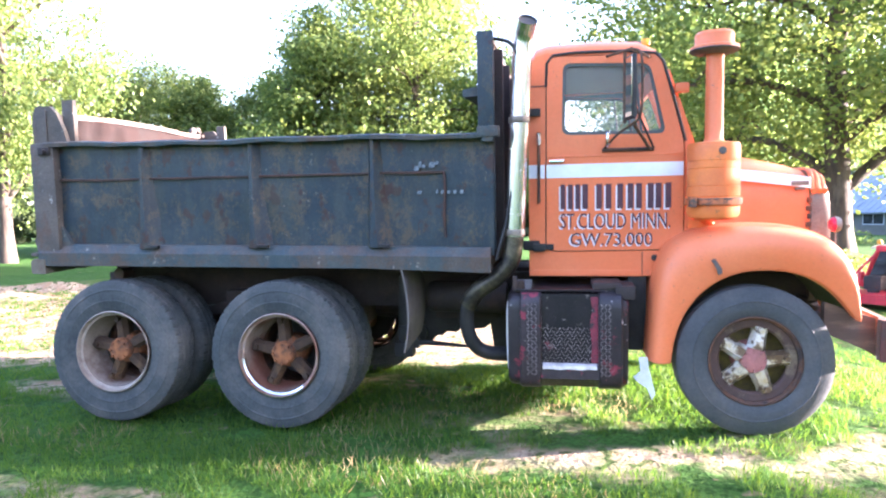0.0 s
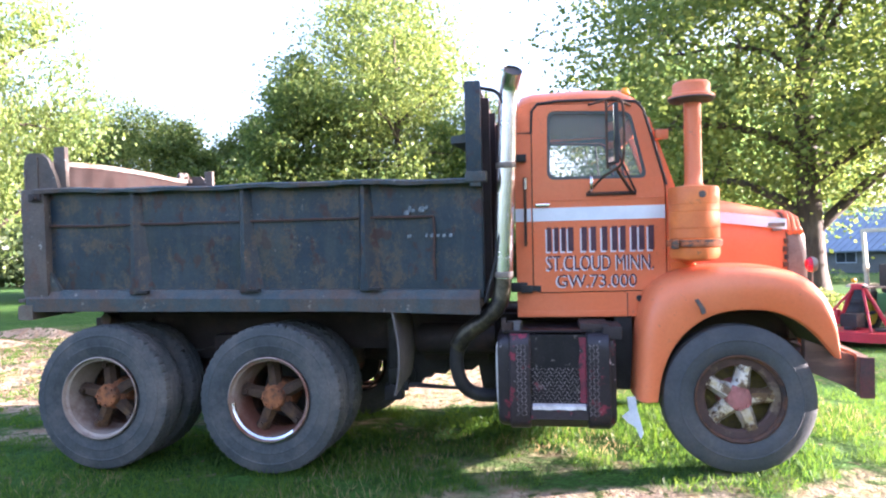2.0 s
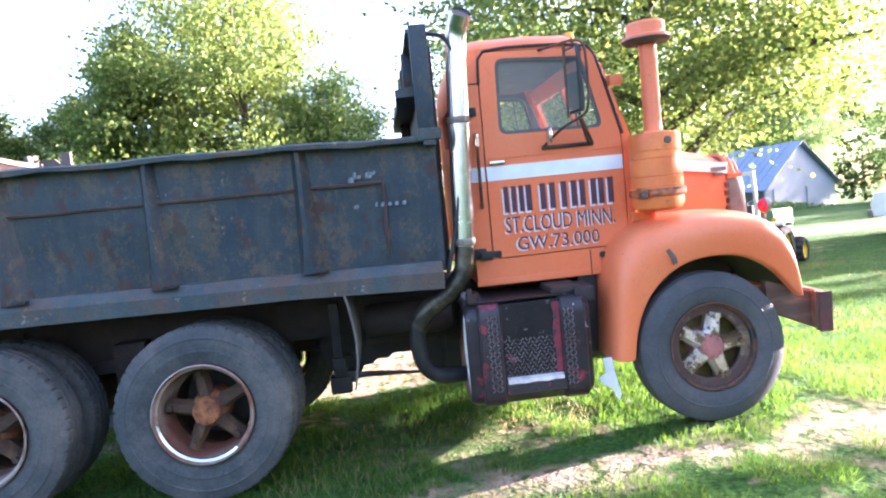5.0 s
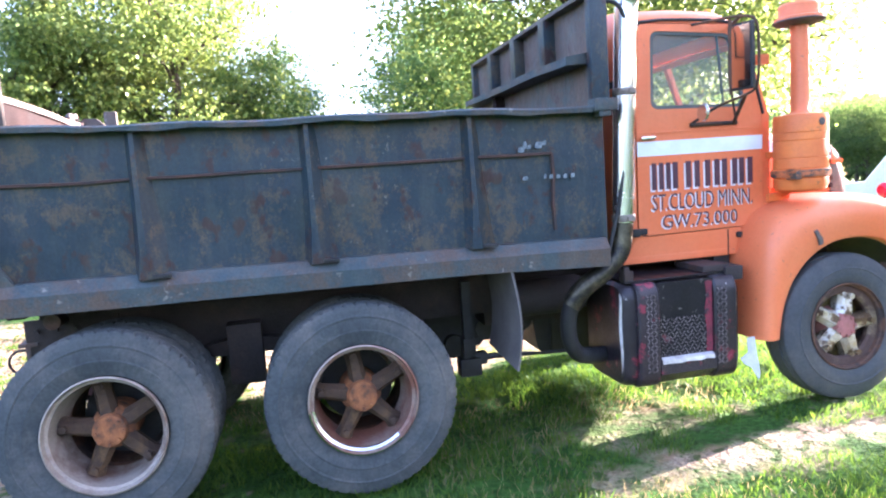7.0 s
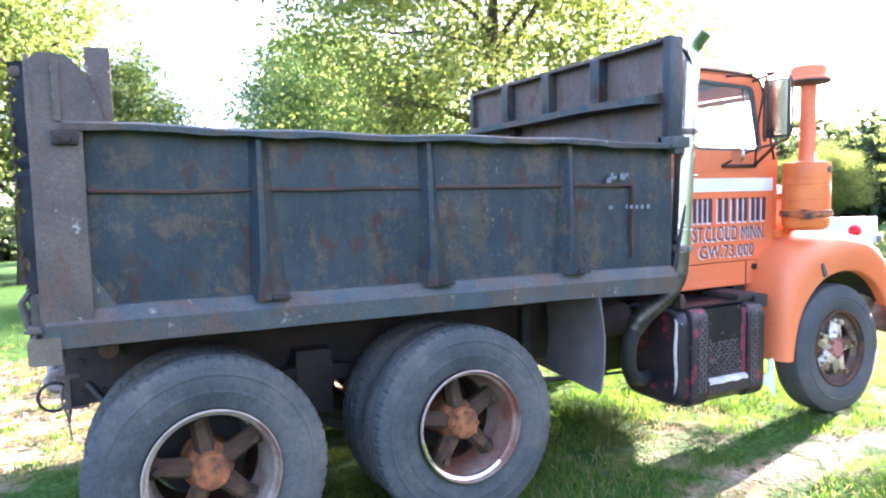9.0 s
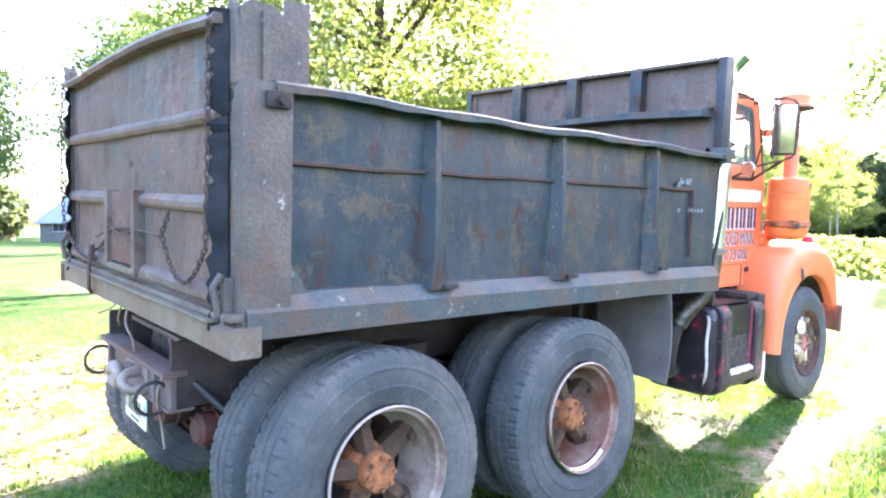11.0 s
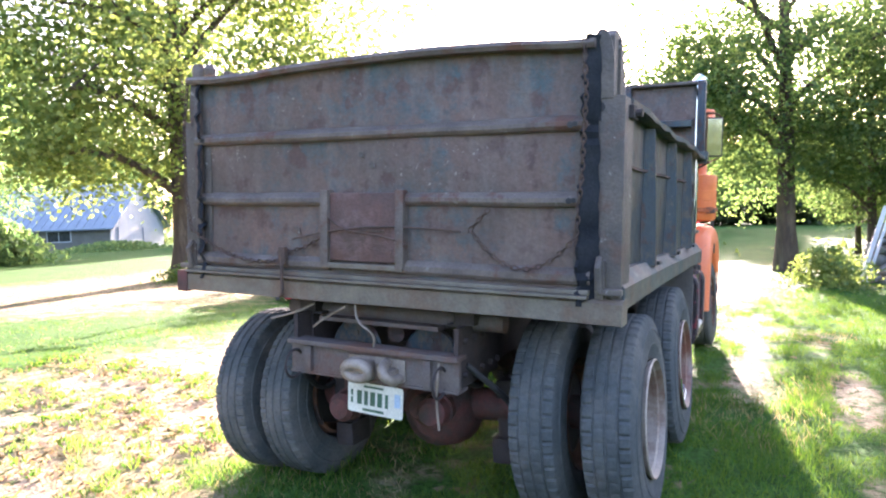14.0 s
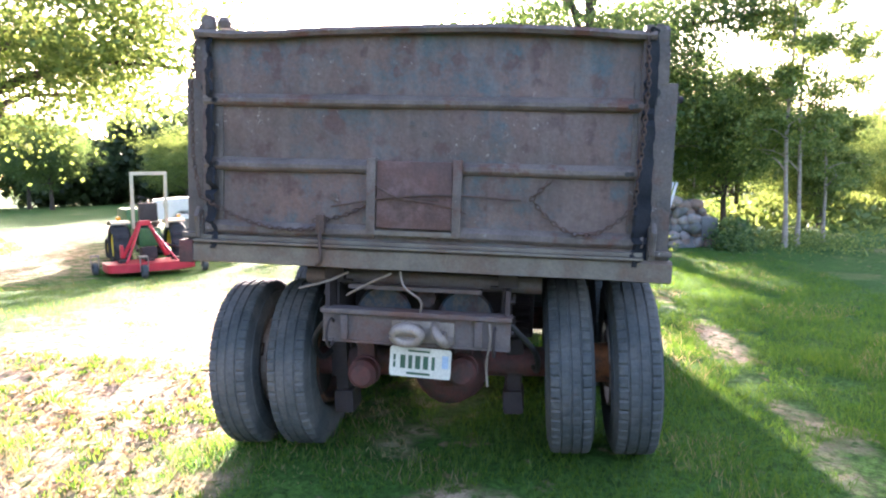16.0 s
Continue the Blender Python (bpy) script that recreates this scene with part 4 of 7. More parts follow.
bx(bm, -3.0625, -3.0605, -0.142, -0.110, -0.020, 0.045)
part("plate_sticker", bm, PLATE_BLUE, npl)
for y in (0.098, -0.098):
    bm = bmesh.new()
    bx(bm, -3.056, -3.046, y - 0.008, y + 0.008, 0.05, 0.10)
    part("plate_hanger", bm, IRON, npl)

# axles, springs
for x in (-2.44, -1.214):
    bm = bmesh.new()
    tube(bm, [(x - 0.03, -0.95, 0.515), (x + 0.03, 0.95, 0.515)], 0.085, 14)
    lathe(bm, [(0.001, -0.24), (0.10, -0.22), (0.19, -0.14), (0.225, 0), (0.19, 0.14), (0.10, 0.22), (0.001, 0.24)], 20, "x", (x, -0.14, 0.49))
    tube(bm, [(x - 0.2, -0.14, 0.52), (x - 0.32, -0.14, 0.56)], [0.10, 0.06], 14)
    part("axle", bm, RED_IRON, truck, "faded red drive axle with a round housing").matrix_basis = AXLE
    for s in (-1, 1):
        bm = bmesh.new()
        bx(bm, x - 0.10, x + 0.10, s * 0.50 - 0.06, s * 0.50 + 0.06, 0.22, 0.36, 0.03)
        bx(bm, x - 0.07, x + 0.07, s * 0.51 - 0.04, s * 0.51 + 0.04, 0.35, 0.45, 0.02)
        bx(bm, x - 0.08, x + 0.08, s * 0.52 - 0.05, s * 0.52 + 0.05, 0.44, 0.66, 0.02)
        tube(bm, [(x, s * 0.47, 0.36), (x, s * 0.47, 0.70)], 0.018, 8)
        part("spring_seat", bm, IRON, truck).matrix_basis = AXLE
for y, z in ((0.30, 0.545), (-0.245, 0.555)):
    bm = bmesh.new()
    lathe(bm, [(0.001, -0.10), (0.055, -0.095), (0.078, -0.07), (0.080, -0.005), (0.088, 0.0), (0.088, 0.015), (0.080, 0.02), (0.076, 0.07), (0.05, 0.10), (0.001, 0.10)], 20, "x", (-2.76, y, z))
    tube(bm, [(-2.66, y, z), (-2.5, y, z - 0.02)], 0.02, 8)
    bx(bm, -2.72, -2.66, y - 0.05, y + 0.05, z, z + 0.20, 0.01)
    part("brake_chamber", bm, RED_IRON, truck, "faded red brake chamber").matrix_basis = AXLE
for s in (-1, 1):
    bm = bmesh.new()
    for y, z0, z1 in ((0.62, 0.44, 0.80), (0.40, 0.60, 0.74)):
        tube(bm, arc([(-2.95, s * y * 0.75, z1), (-2.8, s * y, (z0 + z1) / 2), (-2.6, s * y, z0), (-2.4, s * y * 0.9, z0 + 0.1)], 4), 0.016, 8)
    part("brake_hose", bm, BLACK, truck)
for s in (-1, 1):
    bm = bmesh.new()
    for k in range(6):
        w = 1.15 - 0.15 * k
        st = []
        for i in range(9):
            u = -1 + 2 * i / 8
            z = 0.62 + 0.022 * k + 0.06 * (1 - u * u) * (w / 1.15)
            st.append([(-1.86 + u * w / 2, s * 0.52 - 0.045, z), (-1.86 + u * w / 2, s * 0.52 + 0.045, z), (-1.86 + u * w / 2, s * 0.52 + 0.045, z + 0.018), (-1.86 + u * w / 2, s * 0.52 - 0.045, z + 0.018)])
        sweep(bm, st)
    bx(bm, -1.96, -1.76, s * 0.52 - 0.07, s * 0.52 + 0.07, 0.50, 0.86, 0.02)
    part("leaf_spring", bm, IRON, truck)
    bm = bmesh.new()
    tube(bm, arc([(1.15, s * 0.45, 0.70), (1.45, s * 0.45, 0.58), (1.77, s * 0.45, 0.55), (2.1, s * 0.45, 0.58), (2.35, s * 0.45, 0.72)], 5), 0.035, 8)
    part("front_spring", bm, IRON, truck)
bm = bmesh.new()
tube(bm, [(1.77, -0.9, 0.5), (1.77, -0.4, 0.42), (1.77, 0.4, 0.42), (1.77, 0.9, 0.5)], 0.05, 10)
part("front_axle", bm, IRON, truck).matrix_basis = AXLE
bm = bmesh.new()
tube(bm, [(-1.1, -0.05, 0.62), (0.9, 0, 0.78)], 0.05, 12)
tube(bm, [(-2.2, -0.05, 0.62), (-1.5, -0.05, 0.62)], 0.05, 12)
part("drive_shaft", bm, IRON, truck)
bm = bmesh.new()
bx(bm, 0.75, 2.25, -0.30, 0.30, 0.60, 1.15, 0.06)
bx(bm, 0.95, 1.55, -0.20, 0.20, 0.44, 0.62, 0.05)
bx(bm, 0.2, 0.8, -0.2, 0.2, 0.55, 1.0, 0.05)
part("engine_block", bm, IRON, truck)
bm = bmesh.new()
bx(bm, -0.35, 0.15, -0.38, 0.38, 0.62, 0.99, 0.03)
tube(bm, [(-0.6, 0.0, 0.75), (-0.2, 0.1, 1.15)], 0.09, 14)
part("hoist", bm, IRON, truck)
bm = bmesh.new()
lathe(bm, [(0.001, -0.28), (0.10, -0.28), (0.115, -0.24), (0.115, 0.24), (0.10, 0.28), (0.001, 0.28)], 18, "x", (-0.05, -0.66, 0.84))
part("air_tank", bm, IRON, truck)
bm = bmesh.new()
bx(bm, -0.60, -0.46, -0.68, -0.56, 0.385, 0.50, 0.025)
bx(bm, -0.57, -0.49, -0.66, -0.58, 0.49, 0.62, 0.01)
bx(bm, -0.55, -0.42, -0.66, -0.60, 0.45, 0.53, 0.015)
bx(bm, -0.56, -0.50, -0.65, -0.59, 0.60, 0.98, 0.01)
part("pump", bm, BLACK, truck, "dark oily pump hanging below the frame")
bm = bmesh.new()
tube(bm, [(-0.48, -0.62, 0.485), (-0.36, -0.63, 0.49), (-0.05, -0.66, 0.475), (0.3, -0.68, 0.47)], [0.022, 0.020, 0.011, 0.011], 8)
part("pump_rod", bm, BLACK, truck)
bm = bmesh.new()
prism(bm, [(0.06, 0.95), (0.06, 0.52), (0.085, 0.36), (0.14, 0.33), (0.78, 0.33), (0.95, 0.40), (0.95, 0.95)], "y", -0.19, 0.19)
for k in range(4):
    bx(bm, 0.18 + 0.15 * k, 0.21 + 0.15 * k, -0.205, 0.205, 0.335, 0.80, 0.01)
part("transmission", bm, BLACK, truck, "dark oily transmission case")
bm = bmesh.new()
prism(bm, [(-0.70, 0.90), (-0.70, 0.54), (-0.65, 0.44), (-0.58, 0.375), (-0.44, 0.36), (-0.40, 0.43), (-0.33, 0.44), (-0.30, 0.47), (-0.22, 0.465), (-0.18, 0.50), (-0.08, 0.495), (0.0, 0.50), (0.055, 0.54), (0.055, 0.90)], "y", -0.15, 0.15)
tube(bm, [(-0.52, -0.20, 0.47), (-0.52, 0.20, 0.47)], 0.07, 12)
tube(bm, [(-0.28, -0.18, 0.56), (-0.28, 0.18, 0.56)], 0.08, 12)
part("transfer_case", bm, BLACK, truck, "dark oily transfer case")
bm = bmesh.new()
tube(bm, [(-1.30, 0, 0.66), (-1.02, 0, 0.64), (-0.98, 0, 0.63), (-0.70, 0, 0.60)], [0.09, 0.09, 0.06, 0.06], 12)
bx(bm, -1.02, -0.90, -0.42, 0.42, 0.56, 0.98, 0.02)
part("shaft_carrier", bm, IRON, truck)

# mud flaps ahead of the rear wheels
for s in (-1, 1):
    bm = bmesh.new()
    st = []
    for i in range(13):
        u = i / 12
        z = 1.10 - 0.52 * u
        x = -0.40 + 0.05 * math.sin(u * 2.6) - 0.02 * u
        st.append([(x, s * 0.66, z), (x - 0.012, s * 0.66, z), (x - 0.012, s * 1.195, z - 0.03 * u), (x, s * 1.195, z - 0.03 * u)])
    sweep(bm, st)
    part("mud_flap", bm, surface("grey_mud_flap", (0.14, 0.125, 0.115), (0.10, 0.09, 0.085), 5, 0.8) if s < 0 else IRON, truck, "grey bent mud flap")


# ---- wheels ----
def tyre_mesh(front=False, seg=260):
    """A worn truck tyre: ribbed tread with fine cross cuts, rounded shoulders and a ringed sidewall."""
    bm = bmesh.new()
    if front:
        half = [(0.262, -0.086), (0.272, -0.104), (0.300, -0.116), (0.330, -0.121), (0.352, -0.1205), (0.356, -0.1235), (0.362, -0.1235), (0.366, -0.119), (0.396, -0.113), (0.420, -0.104), (0.437, -0.096), (0.447, -0.088), (0.452, -0.074), (0.4535, -0.050), (0.446, -0.046), (0.446, -0.040), (0.454, -0.036), (0.4545, -0.004)]
    else:
        half = [(0.276, -0.092), (0.286, -0.110), (0.318, -0.121), (0.345, -0.1245), (0.352, -0.1275), (0.358, -0.1275), (0.362, -0.1245), (0.395, -0.1245), (0.420, -0.121), (0.424, -0.124), (0.432, -0.123), (0.436, -0.1185), (0.460, -0.112), (0.478, -0.108), (0.490, -0.102), (0.4965, -0.090), (0.499, -0.060), (0.491, -0.056), (0.491, -0.050), (0.4995, -0.046), (0.5005, -0.008), (0.494, -0.005)]
    prof = half + [(r, -y) for r, y in half[::-1]]
    n = len(prof)
    cut = (11, 13) if front else (13, 16)

    def lug(j, k):
        j = min(j, n - 1 - j)
        if front:
            return 0.0
        if cut[0] <= j <= cut[1]:
            return -0.009 if k % 5 == 0 else (-0.002 if k % 5 == 2 else 0.0)
        if 19 <= j <= 20:
            return -0.0035 if k % 5 == 3 else 0.0
        return 0.0
    lathe(bm, prof, seg if not front else 120, "y", ripple=lug)
    return bm


TYRES = {}


def wheel(x, y, sign, kind):
    """A wheel at x, with its outer face towards sign; rear wheels carry two tyres."""
    m = AXLE @ pose(x, y, 0.515 + (0.022 if kind == "front" else 0), 0, 0, 0 if sign < 0 else 180)
    bm = bmesh.new()
    if kind == "front":
        lathe(bm, [(0.262, -0.112), (0.269, -0.107), (0.262, -0.096), (0.250, -0.088), (0.244, -0.02), (0.235, 0.09), (0.246, 0.09), (0.258, -0.02), (0.258, -0.09)], 56, "y", closed=True)
        mat = RUST
    else:
        lathe(bm, [(0.276, -0.136), (0.284, -0.130), (0.276, -0.112), (0.254, -0.100), (0.247, 0.0), (0.240, 0.09), (0.226, 0.12), (0.236, 0.125), (0.250, 0.09), (0.258, 0.0), (0.268, -0.11)], 56, "y", closed=True)
        mat = RIM if kind == "rear" else RIM_BRIGHT
    rim = part("wheel", bm, mat, truck, {"front": "spoked front wheel with a rusty rim", "rear": "dual rear wheel with a grey-beige rim", "mid": "dual rear wheel with a worn bright rim"}[kind])
    rim.matrix_basis = m
    shape = "front" if kind == "front" else "rear"
    if shape not in TYRES:
        TYRES[shape] = mesh_of(tyre_mesh(kind == "front"), "tyre", RUBBER_SMOOTH if kind == "front" else RUBBER, 24)
    ty = new("tyre", TYRES[shape])
    ty.parent = rim
    if kind != "front":
        ti = new("inner_tyre", TYRES[shape])
        ti.parent = rim
        ti.matrix_basis = pose(0, 0.337, 0, 0, 7, 0)
        bm = bmesh.new()
        lathe(bm, [(0.278, 0.22), (0.252, 0.24), (0.244, 0.45), (0.26, 0.45), (0.272, 0.24)], 40, "y", closed=True)
        part("inner_rim", bm, RUST, rim)
        if kind == "mid":
            # chrome on the lower arc only, standing in for the sky's glint on the lip
            bm = bmesh.new()
            lathe(bm, [(0.2755, -0.1375), (0.2845, -0.1315), (0.2765, -0.1135), (0.2545, -0.1015), (0.2525, -0.085)], 56, "y")
            bmesh.ops.delete(bm, geom=[f for f in bm.faces if f.calc_center_median().z > -0.02 or f.calc_center_median().x > 0.17], context="FACES")
            part("lip_glint", bm, CHROME, rim, "painted sky glint on the lower rim edge")
    spokes, r_out = (5, 0.205) if kind == "front" else (5, 0.246)
    face = -0.055 if kind == "front" else 0.015
    for k in range(spokes):
        a = 2 * math.pi * (k + 1.25) / spokes + {"mid": -0.456, "rear": -1.746, "front": -0.08}[kind]
        r = Matrix.Rotation(a, 4, "Y")
        bm = bmesh.new()
        st = []
        for u in (0.0, 0.35, 0.75, 1.0):
            rad = 0.07 + (r_out - 0.07) * u
            w = (0.056 - 0.014 * u if kind == "front" else 0.048 - 0.010 * u) + (0.014 if u == 1.0 else 0)
            d0 = face - 0.015 + 0.02 * u
            st.append([(-w, d0 + 0.02, rad), (-w * 0.5, d0 - 0.018, rad), (w * 0.5, d0 - 0.018, rad), (w, d0 + 0.02, rad), (w * 0.7, d0 + 0.09, rad), (-w * 0.7, d0 + 0.09, rad)])
        sweep(bm, st)
        tube(bm, [(0, face + 0.0, min(0.215, r_out - 0.02)), (0, face - 0.045, min(0.215, r_out - 0.02))], 0.019, 6)
        bm.transform(r)
        part("spoke", bm, SPOKE if kind == "front" else DARK_RUST, rim)
    bm = bmesh.new()
    h = -0.085 if kind == "front" else -0.065
    lathe(bm, [(0.001, h), (0.05, h), (0.074, h + 0.008), (0.080, h + 0.02), (0.082, h + 0.06), (0.098, h + 0.075), (0.11, h + 0.12), (0.11, 0.2), (0.001, 0.2)], 24, "y")
    for k in range(8):
        a = 2 * math.pi * k / 8
        tube(bm, [(0.062 * math.cos(a), h + 0.01, 0.062 * math.sin(a)), (0.062 * math.cos(a), h - 0.012, 0.062 * math.sin(a))], 0.009, 6)
    part("hub", bm, PINK if kind == "front" else RUST_HUB, rim, "faded pink-red hub cap" if kind == "front" else "orange-brown rusted hub")
    if kind != "front":
        # drum coloured black to give the shade in the voids between the spokes
        bm = bmesh.new()
        lathe(bm, [(0.06, 0.28), (0.20, 0.28), (0.20, 0.40), (0.06, 0.40)], 36, "y", closed=True)
        part("brake_drum", bm, BLACK, rim)
    else:
        bm = bmesh.new()
        lathe(bm, [(0.06, 0.055), (0.238, 0.075), (0.238, 0.085), (0.06, 0.085)], 36, "y", closed=True)
        part("brake_drum", bm, MOSSY, rim)
        # drum added behind the wheel to block low sun from the ground by the tank
        bm = bmesh.new()
        lathe(bm, [(0.06, 0.10), (0.19, 0.10), (0.212, 0.115), (0.212, 0.27), (0.195, 0.29), (0.06, 0.30)], 36, "y", closed=True)
        part("shading_drum", bm, IRON, rim)
        bm = bmesh.new()
        lathe(bm, [(0.195, -0.050), (0.208, -0.062), (0.247, -0.066), (0.249, -0.030), (0.208, -0.015), (0.195, -0.025)], 48, "y", closed=True)
        part("felloe", bm, FELLOE, rim, "red-brown rusted felloe ring")
    return rim


for s, y, x in ((-1, -1.149, -2.477), (1, 1.053, -2.395)):
    wheel(x, y, s, "rear")
    wheel(x + 1.226, y, s, "mid")
    wheel(1.7464, s * 1.102, s, "front")


# ---- cab ----
CAB_C = (0.94, 2.16)
CAB_OUT = [(0.40, 1.02), (0.40, 2.34), (0.415, 2.40), (0.455, 2.445), (0.52, 2.465), (0.85, 2.472), (1.10, 2.458), (1.20, 2.42), (1.265, 2.34), (1.345, 2.13), (1.43, 1.87), (1.43, 1.15), (1.36, 1.15), (1.36, 1.02)]
DOOR_OUT = rounded([(0.512, 1.185), (0.522, 2.44), (1.225, 2.425), (1.375, 1.87), (1.375, 1.195)], 0.07, 5)
DOOR_HOLE = rounded([(0.505, 1.178), (0.515, 2.447), (1.231, 2.432), (1.382, 1.87), (1.382, 1.188)], 0.07, 5)
WIN = rounded([(0.615, 1.940), (0.625, 2.398), (1.165, 2.372), (1.268, 1.930)], 0.055, 5)

bm = bmesh.new()
pierced(bm, CAB_OUT, DOOR_HOLE, CAB_C, -0.890, -0.860)
m2 = mirrored(bm)
me_tmp = bpy.data.meshes.new("tmp")
m2.to_mesh(me_tmp)
m2.free()
bm.from_mesh(me_tmp)
# roof, swept over its crown
top = [(0.40, 2.20), (0.40, 2.34), (0.415, 2.40), (0.455, 2.445), (0.52, 2.465), (0.85, 2.472), (1.10, 2.458), (1.20, 2.42), (1.262, 2.345), (1.272, 2.325)]
ys = [-0.89, -0.88, -0.85, -0.80, -0.70, -0.50, -0.25, 0, 0.25, 0.50, 0.70, 0.80, 0.85, 0.88, 0.89]
rows = []
for y in ys:
    c = 1 - (abs(y) / 0.89) ** 4
    rise = 0.115 * c ** 0.6
    row = []
    for x, z in top:
        w = max(0.0, min(1.0, (z - 2.30) / 0.15))
        row.append(bm.verts.new((x + (0.02 * c if x > 1.1 else (-0.012 * c if x < 0.5 else 0)), y, z + rise * w)))
    rows.append(row)
for a, b in zip(rows, rows[1:]):
    for k in range(len(top) - 1):
        bm.faces.new((a[k], a[k + 1], b[k + 1], b[k]))
cab = part("cab", bm, ORANGE, truck, "faded orange cab with rounded roof", 50)
# back wall with a rear window
bm = bmesh.new()
pierced(bm, [(-0.875, 1.03), (0.875, 1.03), (0.875, 2.36), (-0.875, 2.36)], rounded([(-0.45, 1.95), (0.45, 1.95), (0.45, 2.28), (-0.45, 2.28)], 0.05, 4), (0, 2.1), 0.402, 0.425, axis="x")
part("cab_back", bm, ORANGE, cab)
bm = bmesh.new()
bx(bm, 0.412, 0.416, -0.46, 0.46, 1.94, 2.29)
ob = part("rear_window", bm, GLASS, cab)
ob.visible_shadow = False
# cowl, windscreen frame and glass
bm = bmesh.new()
bx(bm, 1.385, 1.43, -0.87, 0.87, 1.15, 1.86, 0.012)
bx(bm, 0.42, 1.42, -0.86, 0.86, 1.04, 1.07)
part("cowl", bm, ORANGE, cab)
ang = math.atan2(1.43 - 1.285, 2.30 - 1.87)
tilt = Matrix.Translation((1.425, 0, 1.86)) @ Matrix.Rotation(-ang, 4, "Y")
bm = bmesh.new()
for y0, y1 in ((-0.875, -0.84), (-0.018, 0.018), (0.84, 0.875)):
    bx(bm, -0.02, 0.02, y0, y1, 0, 0.49, 0.004, m=tilt)
bx(bm, -0.02, 0.02, -0.84, 0.84, 0.462, 0.498, 0.004, m=tilt)
bx(bm, -0.025, 0.02, -0.83, 0.83, -0.02, 0.03, 0.004, m=tilt)
part("windscreen_frame", bm, ORANGE, cab)
bm = bmesh.new()
bx(bm, -0.004, 0.002, -0.84, 0.84, 0.03, 0.462, m=tilt)
ob = part("windscreen", bm, GLASS, cab, "clear flat windscreen")
ob.visible_shadow = False
bm = bmesh.new()
bx(bm, 0.45, 0.55, -0.70, 0.70, 1.5, 1.98, 0.04)
bx(bm, 0.47, 0.95, -0.70, 0.70, 1.36, 1.50, 0.04)
part("seat", bm, SEAT, cab, "dark vinyl bench seat")
bm = bmesh.new()
for y in (-0.3, 0.42):
    bx(bm, 0.47, 0.53, y - 0.13, y + 0.13, 1.98, 2.20, 0.04)
part("headrest", bm, SEAT, cab)
bm = bmesh.new()
lathe(bm, [(0.20, -0.012), (0.212, 0), (0.20, 0.012), (0.188, 0)], 28, "z", closed=True)
for a in (0, 2.1, 4.2):
    tube(bm, [(0, 0, 0), (0.2 * math.cos(a), 0.2 * math.sin(a), 0)], 0.008, 6)
bm.transform(pose(1.12, 0.42, 1.88, 0, -35, 0))
tube(bm, [(1.12, 0.42, 1.88), (1.33, 0.42, 1.6)], 0.02, 8)
part("steering_wheel", bm, BLACK, cab)
bm = bmesh.new()
bx(bm, 1.25, 1.385, -0.83, 0.83, 1.55, 1.88, 0.03)
bx(bm, 0.45, 1.24, -0.84, 0.84, 2.425, 2.44)
part("lining", bm, LINING, cab)
bm = bmesh.new()
pierced(bm, [(-0.855, 1.08), (0.855, 1.08), (0.855, 2.36), (-0.855, 2.36)], rounded([(-0.45, 1.95), (0.45, 1.95), (0.45, 2.28), (-0.45, 2.28)], 0.05, 4), (0, 2.1), 0.428, 0.433, axis="x")
part("back_lining", bm, LINING, cab)
for y0 in (0.846, -0.852):
    bm = bmesh.new()
    pierced(bm, [(0.44, 1.08), (0.44, 2.40), (1.17, 2.42), (1.375, 1.87), (1.375, 1.08)], WIN, CAB_C, y0, y0 + 0.006)
    part("side_lining", bm, LINING, cab)
for y in (-0.68, -0.35, 0, 0.35, 0.68):
    bm = bmesh.new()
    lathe(bm, [(0.001, 0), (0.032, 0), (0.034, 0.02), (0.022, 0.042), (0.001, 0.048)], 12, "z", (1.16, y, 2.52 if abs(y) > 0.5 else 2.555))
    part("marker_lamp", bm, AMBER, cab, "amber roof marker lamp")
bm = bmesh.new()
bx(bm, 1.02, 1.13, -0.73, -0.63, 2.515, 2.545, 0.012)
part("lamp_base", bm, STEEL, cab)
bm = bmesh.new()
bx(bm, 1.315, 1.395, -0.945, -0.885, 2.175, 2.235, 0.008)
part("turn_lamp_box", bm, ORANGE, cab)
# stripe behind the door, lower sill, door seams
bm = bmesh.new()
bx(bm, 0.40, 0.504, -0.8945, -0.888, 1.664, 1.752)
part("stripe", bm, STRIPE, cab)
bm = bmesh.new()
bx(bm, 0.42, 1.12, -0.893, -0.87, 1.018, 1.06, 0.006)
bx(bm, 1.125, 1.135, -0.8935, -0.885, 1.02, 1.178)
part("sill_trim", bm, ORANGE, cab)
bm = bmesh.new()
bx(bm, 1.122, 1.126, -0.8955, -0.889, 1.02, 1.178)
part("seam", bm, BLACK, cab)
bm = bmesh.new()
bx(bm, 0.405, 0.51, -0.894, -0.889, 2.255, 2.262)
part("seam", bm, BLACK, cab)
for x, z in ((0.43, 2.09), (0.455, 1.21)):
    bm = bmesh.new()
    bx(bm, x - 0.03, x + 0.05, -0.93, -0.888, z - 0.025, z + 0.025, 0.008)
    if z < 2:
        bx(bm, 0.46, 0.56, -0.915, -0.889, 1.195, 1.232, 0.006)
        bx(bm, 0.36, 0.47, -0.905, -0.889, 1.19, 1.255, 0.01)
    part("hinge", bm, BLACK, cab)
bm = bmesh.new()
lathe(bm, [(0.001, -0.02), (0.02, -0.02), (0.02, 0.01), (0.001, 0.01)], 10, "y", (1.20, -0.893, 1.14))
part("cap", bm, BLACK, cab)
bm = bmesh.new()
tube(bm, [(0.465, -0.925, 1.50), (0.468, -0.925, 1.96)], 0.010, 8)
